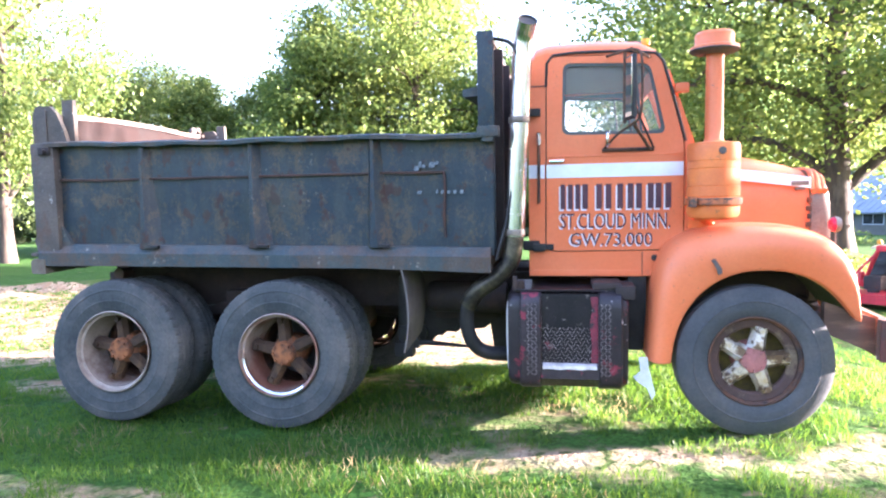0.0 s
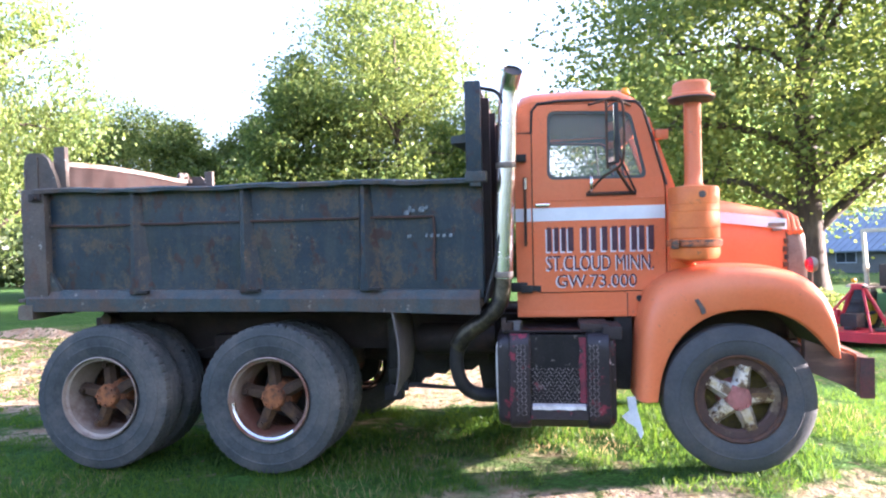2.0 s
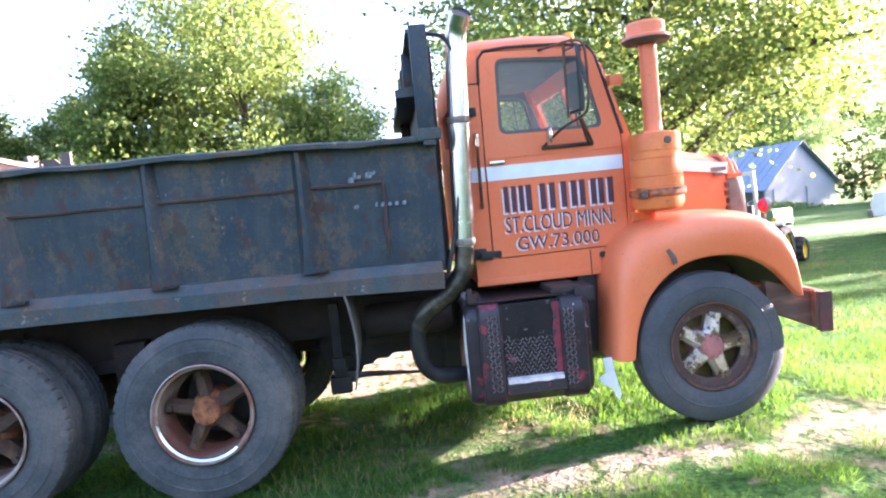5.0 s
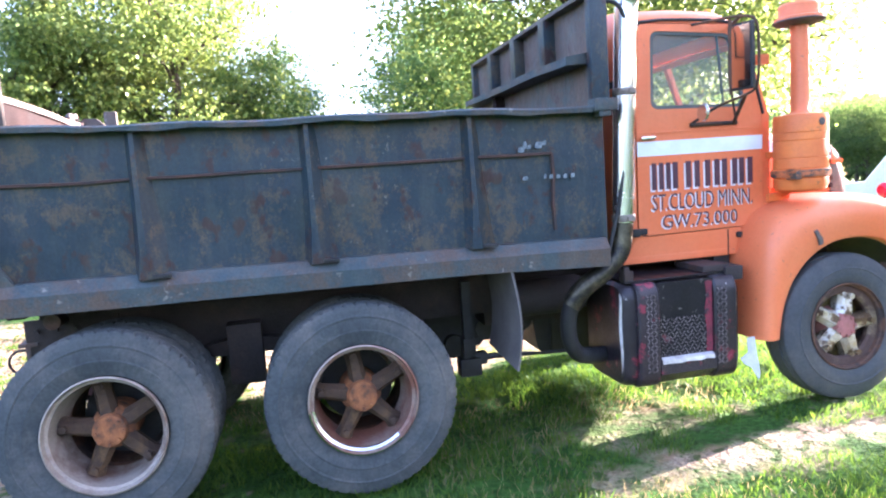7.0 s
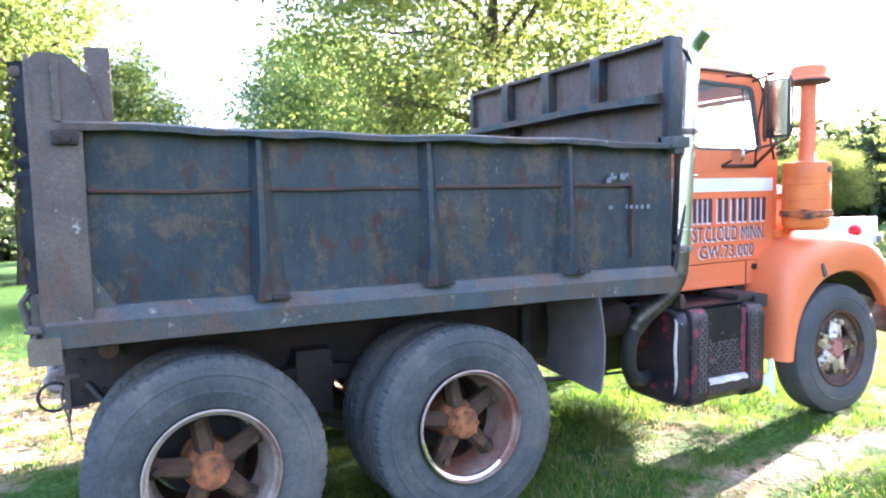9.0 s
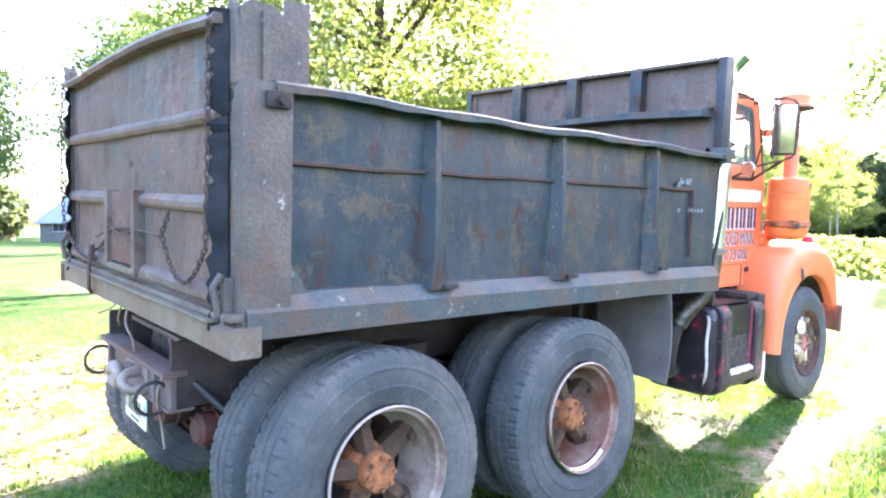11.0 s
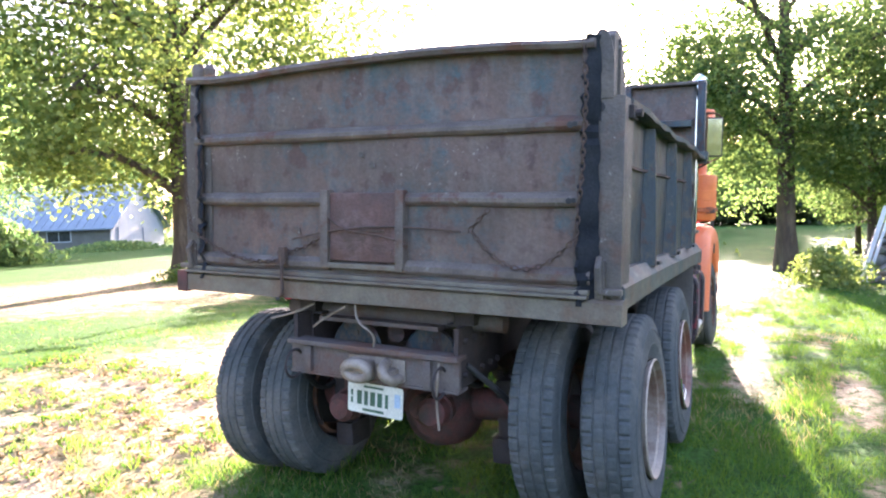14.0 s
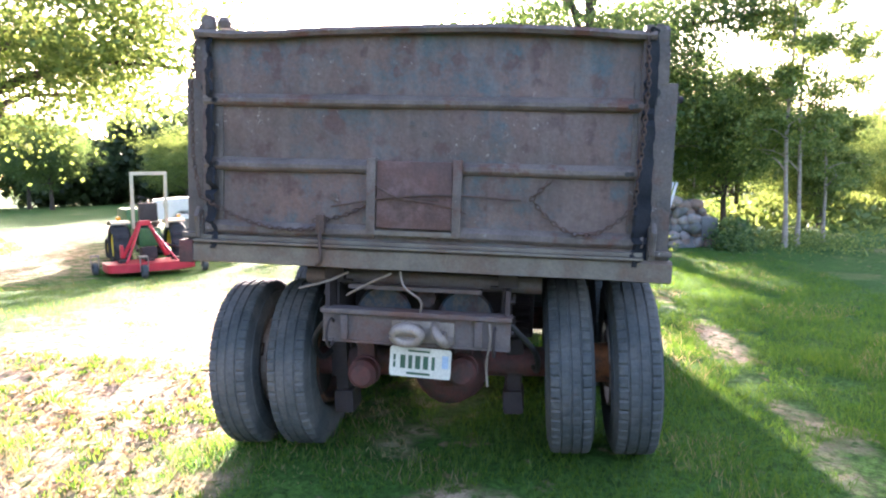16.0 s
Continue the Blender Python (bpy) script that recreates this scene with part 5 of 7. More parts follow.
tube(bm, [(0.468, -0.925, 1.88), (0.468, -0.925, 1.955)], 0.016, 8, mi=1)
for z in (1.52, 1.94):
    tube(bm, [(0.467, -0.925, z), (0.467, -0.885, z)], 0.012, 8)
part("grab_handle", bm, [RUST, CHROME], cab, "thin grab handle beside the door")

# windscreen gutter over the door
bm = bmesh.new()
tube(bm, [(0.515, -0.896, 2.25), (0.522, -0.896, 2.40), (0.56, -0.896, 2.448), (0.70, -0.897, 2.46), (1.0, -0.897, 2.455), (1.20, -0.897, 2.432), (1.245, -0.896, 2.38), (1.30, -0.896, 2.20), (1.385, -0.896, 1.88)], 0.009, 6)
part("drip_rail", bm, BLACK, cab)


def cab_door(sign):
    def fl(b):
        return b if sign < 0 else mirrored(b)
    bm = bmesh.new()
    pierced(bm, DOOR_OUT, WIN, CAB_C, -0.897, -0.865)
    d = part("door", fl(bm), ORANGE, truck, "orange cab door with a white stripe" + (" and painted lettering" if sign < 0 else ""))
    bm = bmesh.new()
    prism(bm, WIN, "y", -0.882, -0.879)
    ob = part("window_glass", fl(bm), GLASS, d)
    ob.visible_shadow = False
    bm = bmesh.new()
    pierced(bm, WIN, rounded([(0.635, 1.960), (0.645, 2.378), (1.152, 2.352), (1.243, 1.950)], 0.045, 5), (0.94, 2.16), -0.892, -0.874)
    tube(bm, [(1.075, -0.884, 2.36), (1.115, -0.884, 1.95)], 0.008, 6)
    part("window_seal", fl(bm), BLACK if sign > 0 else LINING, d)
    bm = bmesh.new()
    bx(bm, 0.516, 1.373, -0.9005, -0.8965, 1.664, 1.752)
    part("door_stripe", fl(bm), STRIPE, d, "white band across the door")
    bm = bmesh.new()
    bx(bm, 0.52, 1.37, -0.9025, -0.897, 1.797, 1.806, 0.002)
    part("body_crease", fl(bm), ORANGE, d)
    bm = bmesh.new()
    bx(bm, 0.535, 0.63, -0.925, -0.897, 1.762, 1.782, 0.008)
    part("door_handle", fl(bm), CHROME, d, "chrome door handle")
    return d


door = cab_door(-1)
cab_door(1)
for x, w, strokes in ((0.606, 0.125, 3), (0.745, 0.125, 2), (0.893, 0.046, 1), (0.966, 0.100, 2), (1.083, 0.108, 2), (1.203, 0.096, 2)):
    wide = 0.030 if strokes == 3 else 0.036
    for k in range(strokes):
        u = x + (w - wide) * k / max(1, strokes - 1)
        bm = bmesh.new()
        bx(bm, u - 0.010, u + wide - 0.010, -0.9012, -0.8975, 1.448, 1.608)
        part("name_bar_shadow", bm, WHITE, door)
        bm = bmesh.new()
        bx(bm, u, u + wide, -0.9034, -0.9015, 1.460, 1.620)
        part("name_bar", bm, MAROON, door)
for words, box4 in (("ST.CLOUD MINN.", (0.606, 1.296, 1.334, 1.432)), ("GW.73.000", (0.668, 1.186, 1.222, 1.304))):
    x0, x1, z0, z1 = box4
    lettering("lettering_shadow", words, x0 - 0.012, x1 - 0.004, z0 - 0.009, z1 - 0.004, -0.9005 - 0.001, WHITE, door, 0.0)
    lettering("lettering", words, x0, x1, z0, z1, -0.9035, MAROON, door, 0.0, "dark painted words")

# west coast mirror and its arms
bm = bmesh.new()
mx, my = 1.02, -1.19
turned = Matrix.Translation((mx, my, 0)) @ Matrix.Rotation(radians(12), 4, "Z") @ Matrix.Translation((-mx, -my, 0))
bx(bm, mx - 0.015, mx + 0.012, my - 0.085, my + 0.085, 2.00, 2.37, 0.012, m=turned)
mirror = part("mirror", bm, BLACK, truck, "tall black side mirror on tubular arms")
bm = bmesh.new()
bx(bm, mx - 0.0195, mx - 0.0165, my - 0.074, my + 0.074, 2.015, 2.355, m=turned)
part("mirror_glass", bm, MIRROR, mirror)
bm = bmesh.new()
tube(bm, arc([(0.90, -0.90, 2.425), (0.98, -1.06, 2.42), (mx, my, 2.41), (mx + 0.055, my - 0.065, 2.385), (mx + 0.06, my - 0.07, 2.2), (mx + 0.055, my - 0.065, 2.0), (mx, my, 1.965), (0.96, -1.05, 1.93), (0.88, -0.90, 1.84)], 4), 0.008, 8)
tube(bm, [(1.16, -0.90, 2.41), (mx, my, 2.41)], 0.011, 8)
tube(bm, [(1.17, -0.90, 1.83), (mx + 0.02, my, 1.97)], 0.011, 8)
tube(bm, [(0.87, -0.905, 1.835), (1.19, -0.905, 1.835)], 0.013, 8)
tube(bm, [(1.19, -0.90, 1.84), (1.06, -1.02, 2.1), (1.03, -1.10, 2.38)], 0.007, 6)
tube(bm, [(mx - 0.03, my + 0.055, 2.40), (mx - 0.03, my + 0.06, 1.98)], 0.010, 8)
part("mirror_arm", bm, RUST, mirror)
bm = bmesh.new()
lathe(bm, [(0.001, -0.012), (0.05, -0.012), (0.055, 0), (0.05, 0.006), (0.001, 0.006)], 16, "x", (0.90, -1.0, 1.90))
part("round_mirror", bm, CHROME, mirror)

# air cleaner and its tall intake
bm = bmesh.new()
lathe(bm, [(0.001, 1.385), (0.10, 1.388), (0.14, 1.405), (0.152, 1.43), (0.152, 1.468), (0.148, 1.473), (0.160, 1.480), (0.163, 1.50), (0.160, 1.523), (0.148, 1.530), (0.152, 1.535), (0.152, 1.59), (0.148, 1.594), (0.152, 1.598), (0.152, 1.695), (0.148, 1.699), (0.152, 1.703), (0.152, 1.74), (0.149, 1.744), (0.152, 1.748), (0.152, 1.83), (0.145, 1.85), (0.06, 1.862)], 40, "z", (1.52, -1.05, 0))
air = part("air_cleaner", bm, ORANGE_OLD, truck, "worn orange round air cleaner beside the hood")
bm = bmesh.new()
lathe(bm, [(0.153, 1.476), (0.1645, 1.483), (0.1665, 1.50), (0.1645, 1.520), (0.153, 1.527)], 40, "z", (1.52, -1.05, 0))
bx(bm, 1.36, 1.40, -1.20, -1.12, 1.47, 1.53, 0.006)
part("clamp_band", bm, CLAMP, air, "chipped rusty clamp band")
for a, s in ((-1.45, 0.022),):
    bm = bmesh.new()
    c = Vector((1.52 + 0.150 * math.cos(a), -1.05 + 0.150 * math.sin(a), 1.80))
    o = Vector((math.cos(a), math.sin(a), 0))
    tube(bm, [c, c + o * 0.008], s, 10)
    part("paint_chip", bm, SCUFF, air)
bm = bmesh.new()
lathe(bm, [(0.075, 1.852), (0.06, 1.862), (0.053, 1.88), (0.051, 2.39)], 24, "z", (1.52, -1.05, 0))
part("intake_pipe", bm, ORANGE, air)
bm = bmesh.new()
lathe(bm, [(0.05, 2.385), (0.12, 2.395), (0.140, 2.405), (0.138, 2.418), (0.118, 2.425), (0.112, 2.44), (0.112, 2.488), (0.10, 2.503), (0.001, 2.508)], 32, "z", (1.515, -1.05, 0))
part("rain_cap", bm, ORANGE, air, "orange rain cap")
bm = bmesh.new()
lathe(bm, [(0.055, 2.372), (0.128, 2.384), (0.145, 2.398), (0.142, 2.404), (0.06, 2.392)], 32, "z", (1.515, -1.05, 0), closed=True)
part("cap_rim", bm, SCUFF, air)
bm = bmesh.new()
bx(bm, 1.40, 1.55, -0.92, -0.70, 1.60, 1.64, 0.006)
bx(bm, 1.40, 1.55, -0.92, -0.70, 1.33, 1.38, 0.006)
tube(bm, arc([(1.50, -0.98, 1.42), (1.52, -0.80, 1.36), (1.6, -0.6, 1.3), (1.7, -0.4, 1.3)], 4), 0.045, 10)
part("bracket", bm, ORANGE_OLD, air)


# ---- hood, grille, fenders ----
def hood_section(x, w, zt, zb, r):
    pts = []
    for k in range(25):
        a = math.pi * k / 24
        c, s = math.cos(a), math.sin(a)
        pts.append((x, w * math.copysign(abs(c) ** (r or 0.55), c), zb + (zt - zb) * abs(s) ** 0.5))
    return pts


bm = bmesh.new()
st = [hood_section(1.425, 0.62, 1.855, 1.27, 0), hood_section(1.60, 0.60, 1.84, 1.27, 0), hood_section(1.9, 0.55, 1.79, 1.275, 0), hood_section(2.15, 0.50, 1.735, 1.28, 0), hood_section(2.262, 0.472, 1.700, 1.285, 0)]
sweep(bm, st)
hood = part("hood", bm, ORANGE, truck, "orange tapering hood with a white stripe", 45)
bm = bmesh.new()
st = [hood_section(2.266, 0.482, 1.694, 0.80, 0.2), hood_section(2.33, 0.482, 1.676, 0.80, 0.2), hood_section(2.372, 0.480, 1.632, 0.80, 0.2), hood_section(2.394, 0.474, 1.592, 0.80, 0.2)]
sweep(bm, st)
shell = part("radiator_shell", bm, GRILLE, truck, "grey-brown radiator shell with orange crown", 45)
for x, w, zt in ((2.284, 0.478, 1.692), (2.318, 0.478, 1.680), (2.352, 0.476, 1.655)):
    bm = bmesh.new()
    path = [Vector(p) for p in hood_section(x, w, zt, 0.80, 0.2)]
    path = [p for p in path if p.z > 1.545]
    path = [Vector((x, -w, 1.542))] + sorted(path, key=lambda p: p.y) + [Vector((x, w, 1.542))]
    tube(bm, path, 0.0185, 10)
    part("crown_ridge", bm, ORANGE, shell)
bm = bmesh.new()
for k in range(13):
    y = -0.33 + 0.055 * k
    bx(bm, 2.40, 2.418, y - 0.008, y + 0.008, 1.02, 1.50)
part("grille_bar", bm, STEEL, shell)
for s in (-1, 1):
    bm = bmesh.new()
    st = []
    for x, w, z in ((1.44, 0.622, 1.70), (1.6, 0.602, 1.69), (1.9, 0.552, 1.655), (2.1, 0.513, 1.63), (2.262, 0.478, 1.608)):
        st.append([(x, s * (w + 0.001), z - 0.045), (x, s * (w - 0.003), z + 0.03), (x, s * (w - 0.03), z + 0.03), (x, s * (w - 0.03), z - 0.045)])
    sweep(bm, st)
    part("hood_stripe", bm, STRIPE, hood, "white stripe along the hood")
bm = bmesh.new()
bx(bm, 2.13, 2.24, -0.512, -0.49, 1.585, 1.612, 0.004)
bx(bm, 2.16, 2.22, -0.505, -0.48, 1.555, 1.570, 0.003)
part("maker_badge", bm, STEEL, hood, "small plain metal badge")
bm = bmesh.new()
for k in range(4):
    bx(bm, 2.235 + 0.008 * (k % 2), 2.268, -0.492, -0.466, 1.30 + 0.055 * k, 1.335 + 0.055 * k, 0.006)
bx(bm, 1.60, 2.25, -0.56, -0.47, 1.262, 1.278, 0.003)
part("hood_latch", bm, RUST, hood)

F_OUT = [(1.136, 0.52), (1.150, 0.75), (1.168, 0.97), (1.200, 1.14), (1.275, 1.262), (1.42, 1.325), (1.60, 1.350), (1.78, 1.358), (1.95, 1.348), (2.10, 1.318), (2.215, 1.250), (2.295, 1.135), (2.325, 0.98), (2.322, 0.80)]
F_IN = [(1.268, 0.520), (1.283, 0.64), (1.310, 0.74), (1.355, 0.84), (1.420, 0.93), (1.510, 1.01), (1.630, 1.07), (1.770, 1.090), (1.920, 1.082), (2.040, 1.045), (2.130, 0.99), (2.205, 0.92), (2.268, 0.84), (2.302, 0.795)]


def fender(sign):
    def fl(b):
        return b if sign < 0 else mirrored(b)
    bm = bmesh.new()
    n = len(F_OUT)
    cols = []
    for i in range(n):
        (ox, oz), (ix, iz) = F_OUT[i], F_IN[i]
        col = [(ix, -1.10, iz), (ix, -1.165, iz)]
        for t, y in ((0.06, -1.172), (0.3, -1.190), (0.55, -1.196), (0.78, -1.178), (0.92, -1.135), (1.0, -1.06)):
            col.append((ix + (ox - ix) * t, y, iz + (oz - iz) * t))
        lift = 0.008 * max(0.0, math.sin(math.pi * i / (n - 1)))
        col += [(ox, -0.85, oz + lift), (ox, -0.60, oz - 0.01), (ox, -0.47, oz - 0.05)]
        cols.append([bm.verts.new(p) for p in col])
    for a, b in zip(cols, cols[1:]):
        for k in range(len(a) - 1):
            bm.faces.new((a[k], b[k], b[k + 1], a[k + 1]))
    fen = part("fender", fl(bm), ORANGE, truck, "rounded orange front fender", 60)
    md = fen.modifiers.new("round", "SUBSURF")
    md.levels = md.render_levels = 2
    bm = bmesh.new()
    ins = [[bm.verts.new((x - 0.01 if x < 1.7 else x + 0.0, y, z + 0.02)) for y in (-1.16, -0.50)] for x, z in F_IN]
    for a, b in zip(ins, ins[1:]):
        bm.faces.new((a[0], a[1], b[1], b[0]))
    part("inner_arch", fl(bm), IRON, fen)
    return fen


fen = fender(-1)
fender(1)
bm = bmesh.new()
prism(bm, [(1.485, 1.155), (1.505, 1.165), (1.545, 1.105), (1.548, 1.075), (1.525, 1.068), (1.515, 1.105)], "y", -1.202, -1.188)
part("scrape", bm, SCUFF, fen, "dark scrape in the paint")
bm = bmesh.new()
lathe(bm, [(0.001, -0.028), (0.030, -0.026), (0.043, -0.012), (0.046, 0.0), (0.001, 0.0)], 20, "x", (2.245, -0.94, 1.345))
lamp_red = part("fender_lamp", bm, REDLENS, fen, "round red lamp on the fender")
bm = bmesh.new()
lathe(bm, [(0.047, -0.003), (0.049, 0.008), (0.040, 0.03), (0.001, 0.038)], 20, "x", (2.245, -0.94, 1.345))
tube(bm, [(2.252, -0.94, 1.20), (2.252, -0.94, 1.31)], 0.006, 8)
part("lamp_shell", bm, STEEL, fen)
bm = bmesh.new()
bx(bm, 1.04, 1.155, -0.86, -0.60, 0.52, 1.02, 0.01)
part("splash_shield", bm, BLACK, truck)

# bumper
bm = bmesh.new()
st = []
for y, dx in ((-1.16, -0.03), (-1.10, 0.0), (-0.5, 0.02), (0, 0.025), (0.5, 0.02), (1.10, 0.0), (1.16, -0.03)):
    st.append([(2.44 + dx, y, 0.565), (2.50 + dx, y, 0.555), (2.50 + dx, y, 0.795), (2.44 + dx, y, 0.805)])
sweep(bm, st)
bump = part("bumper", bm, WOOD, truck, "rusty brown front bumper")
for s in (-1, 1):
    bm = bmesh.new()
    prism(bm, [(2.16, 0.70), (2.44, 0.58), (2.44, 0.79), (2.16, 0.885)], "y", s * 1.03 - 0.03, s * 1.03 + 0.03)
    part("bumper_arm", bm, WOOD, bump)
    bm = bmesh.new()
    bx(bm, 2.425, 2.505, s * 1.172 - 0.006, s * 1.172 + 0.006, 0.555, 0.80, 0.003)
    part("bumper_end", bm, RED_IRON, bump)
for s in (-1, 1):
    bm = bmesh.new()
    tube(bm, arc([(2.2, s * 0.44, 0.80), (2.44, s * 0.44, 0.72)], 2), 0.04, 8)
    part("bumper_bracket", bm, IRON, bump)

# fuel tank with tread plates
bm = bmesh.new()
TX0, TX1, TY0, TY1, TZ0, TZ1 = 0.27, 1.02, -1.132, -0.62, 0.325, 0.945
sec = rounded([(TY0, TZ0), (TY1, TZ0), (TY1, TZ1), (TY0, TZ1)], 0.11, 5)
cy, cz = (TY0 + TY1) / 2, (TZ0 + TZ1) / 2
st = []
for x, k in ((TX0, 0.93), (TX0 + 0.02, 0.985), (TX0 + 0.05, 1.0), (TX1 - 0.05, 1.0), (TX1 - 0.02, 0.985), (TX1, 0.93)):
    st.append([(x, cy + (p[0] - cy) * k, cz + (p[1] - cz) * k) for p in sec])
sweep(bm, st)
tank = part("fuel_tank", bm, TANK, truck, "black rounded fuel tank with flaking red paint", 40)
for x0, x1 in ((0.345, 0.484), (0.835, 0.985)):
    bm = bmesh.new()
    s2 = [(cy + (p[0] - cy) * 1.0 - 0.034, cz + (p[1] - cz) * 1.02) for p in sec]
    s3 = [(cy + (p[0] - cy) * 0.98 - 0.028, cz + (p[1] - cz) * 1.0) for p in sec]
    sweep(bm, [[(x0, p[0], p[1]) for p in s3], [(x0 + 0.012, p[0], p[1]) for p in s2], [(x1 - 0.012, p[0], p[1]) for p in s2], [(x1, p[0], p[1]) for p in s3]])
    part("tank_band", bm, FLAKE if x0 < 0.5 else TANK, tank, "diamond-plate band with flaking red paint")
bm = bmesh.new()
st = []
for x in (0.48, 0.84):
    st.append([(x, TY0 - 0.034, 0.40), (x, TY0 - 0.030, 0.478), (x, TY0 - 0.012, 0.490), (x, TY0 + 0.02, 0.494), (x, TY0 + 0.08, 0.36), (x, TY0 + 0.05, 0.33)])
sweep(bm, st)
part("step_ledge", bm, FLAKE, tank, "worn step ledge under the tread plate")
bm = bmesh.new()
bx(bm, 0.484, 0.835, TY0 - 0.003, TY0 + 0.004, 0.49, 0.935)
plate = part("tread_plate", bm, PLATE, tank, "black diamond tread plate")
bm = bmesh.new()
prism(bm, rounded([(0.79, 0.50), (0.834, 0.50), (0.834, 0.92), (0.785, 0.92), (0.80, 0.84), (0.782, 0.74), (0.795, 0.62)], 0.012, 3), "y", TY0 - 0.0065, TY0 - 0.0035)
part("red_flake", bm, FLAKE_RED, tank, "strip of flaking red paint")
bm = bmesh.new()
bx(bm, 0.30, 1.0, TY0 + 0.03, TY1, TZ1 + 0.002, TZ1 + 0.014, 0.004)
part("top_plate", bm, PLATE, tank)
bm = bmesh.new()
for i in range(13):
    for j in range(20):
        x, z = 0.497 + 0.025 * i + (0.0125 if j % 2 else 0), 0.505 + 0.021 * j
        if z > 0.72 or x > 0.785:
            continue
        sgn = 1 if (i + j) % 2 else -1
        bx(bm, -0.010, 0.010, -0.0022, 0.0022, -0.003, 0.003, m=Matrix.Translation((x, TY0 - 0.0045, z)) @ Matrix.Rotation(sgn * 0.8, 4, "Y"))
for x0 in (0.40, 0.855):
    for i in range(3):
        for j in range(22):
            sgn = 1 if (i + j) % 2 else -1
            bx(bm, -0.010, 0.010, -0.0022, 0.0022, -0.003, 0.003, m=Matrix.Translation((x0 + 0.024 * i, TY0 - 0.0355, 0.43 + 0.021 * j)) @ Matrix.Rotation(sgn * 0.8, 4, "Y"))
tagged(part("tread_pattern", bm, TREADWORN, tank), kind="stuff")
bm = bmesh.new()
st = []
for i in range(15):
    x = 0.49 + 0.335 * i / 14
    d = 0.010 * noise.noise(Vector((x * 16, 1, 1)))
    st.append([(x, TY0 - 0.036, 0.462 + d), (x, TY0 - 0.033, 0.483 + d * 0.4), (x, TY0 - 0.012, 0.4945), (x, TY0 - 0.004, 0.4955), (x, TY0 - 0.004, 0.48), (x, TY0 - 0.02, 0.46)])
sweep(bm, st)
part("worn_edge", bm, BARE, tank, "worn bright step edge")
bm = bmesh.new()
tube(bm, arc([(0.285, TY0 + 0.06, 0.90), (0.272, TY0 + 0.03, 0.86), (0.268, TY0 + 0.045, 0.7), (0.272, TY0 + 0.03, 0.5), (0.285, TY0 + 0.06, 0.38)], 5), 0.012, 8)
part("tank_edge", bm, BARE, tank)
bm = bmesh.new()
bx(bm, 0.80, 0.98, -1.10, -0.80, 0.96, 1.0, 0.012)
part("tank_step", bm, IRON, tank)
bm = bmesh.new()
bx(bm, 0.94, 1.06, -1.12, -0.85, 0.90, 0.985, 0.012)
part("tank_end_plate", bm, IRON, tank)
bm = bmesh.new()
lathe(bm, [(0.001, 1.01), (0.04, 1.01), (0.042, 0.96), (0.03, 0.94)], 14, "z", (0.335, -1.05, 0.0))
part("filler_cap", bm, IRON, tank)
bm = bmesh.new()
bx(bm, 0.30, 0.33, -1.10, -1.06, 0.95, 1.04, 0.006)
part("tank_tab", bm, IRON, tank)
bm = bmesh.new()
prism(bm, [(1.082, 0.535), (1.135, 0.54), (1.145, 0.46), (1.165, 0.39), (1.185, 0.30), (1.165, 0.265), (1.135, 0.335), (1.085, 0.365), (1.052, 0.405), (1.095, 0.445)], "y", -1.10, -1.094)
for v in bm.verts:
    v.co.y += 0.02 * math.sin(v.co.z * 22)
part("torn_flap", bm, RAG, truck, "torn white rag hanging under the fender")

# exhaust
bm = bmesh.new()
tube(bm, arc([(0.318, -1.075, 1.30), (0.345, -1.075, 1.9), (0.375, -1.075, 2.44), (0.385, -1.08, 2.54), (0.415, -1.15, 2.625)], 6), 0.062, 24, caps=False)
stack = part("exhaust_pipe", bm, CHROME, truck, "tall dull chrome exhaust stack", 60)
bm = bmesh.new()
tube(bm, [(0.409, -1.136, 2.608), (0.412, -1.143, 2.617)], 0.058, 24)
part("stack_bore", bm, BLACK, stack)
bm = bmesh.new()
tube(bm, arc([(0.318, -1.075, 1.32), (0.30, -1.075, 1.14), (0.20, -1.07, 1.03), (0.06, -1.05, 0.94), (0.00, -1.02, 0.84)], 6), 0.058, 18, caps=False)
part("stack_elbow", bm, PIPE_OLD, stack, "heat-stained exhaust elbow", 60)
bm = bmesh.new()
tube(bm, arc([(0.02, -1.03, 0.90), (-0.02, -1.0, 0.76), (0.0, -0.97, 0.60), (0.08, -0.93, 0.50), (0.30, -0.85, 0.47), (0.7, -0.6, 0.5)], 6), 0.048, 16)
part("exhaust_pipe", bm, BLACK, stack, "dark lower exhaust pipe", 60)
for z, x in ((1.325, 0.319), (2.03, 0.352)):
    bm = bmesh.new()
    lathe(bm, [(0.064, -0.02), (0.0665, -0.015), (0.0665, 0.015), (0.064, 0.02)], 24, "z", (x, -1.075, z))
    bx(bm, x - 0.01, x + 0.03, -1.155, -1.135, z - 0.012, z + 0.012)
    part("pipe_clamp", bm, STEEL, stack)
bm = bmesh.new()
bx(bm, 0.35, 0.42, -1.02, -0.88, 2.07, 2.11, 0.006)
part("stack_bracket", bm, BLACK, stack)


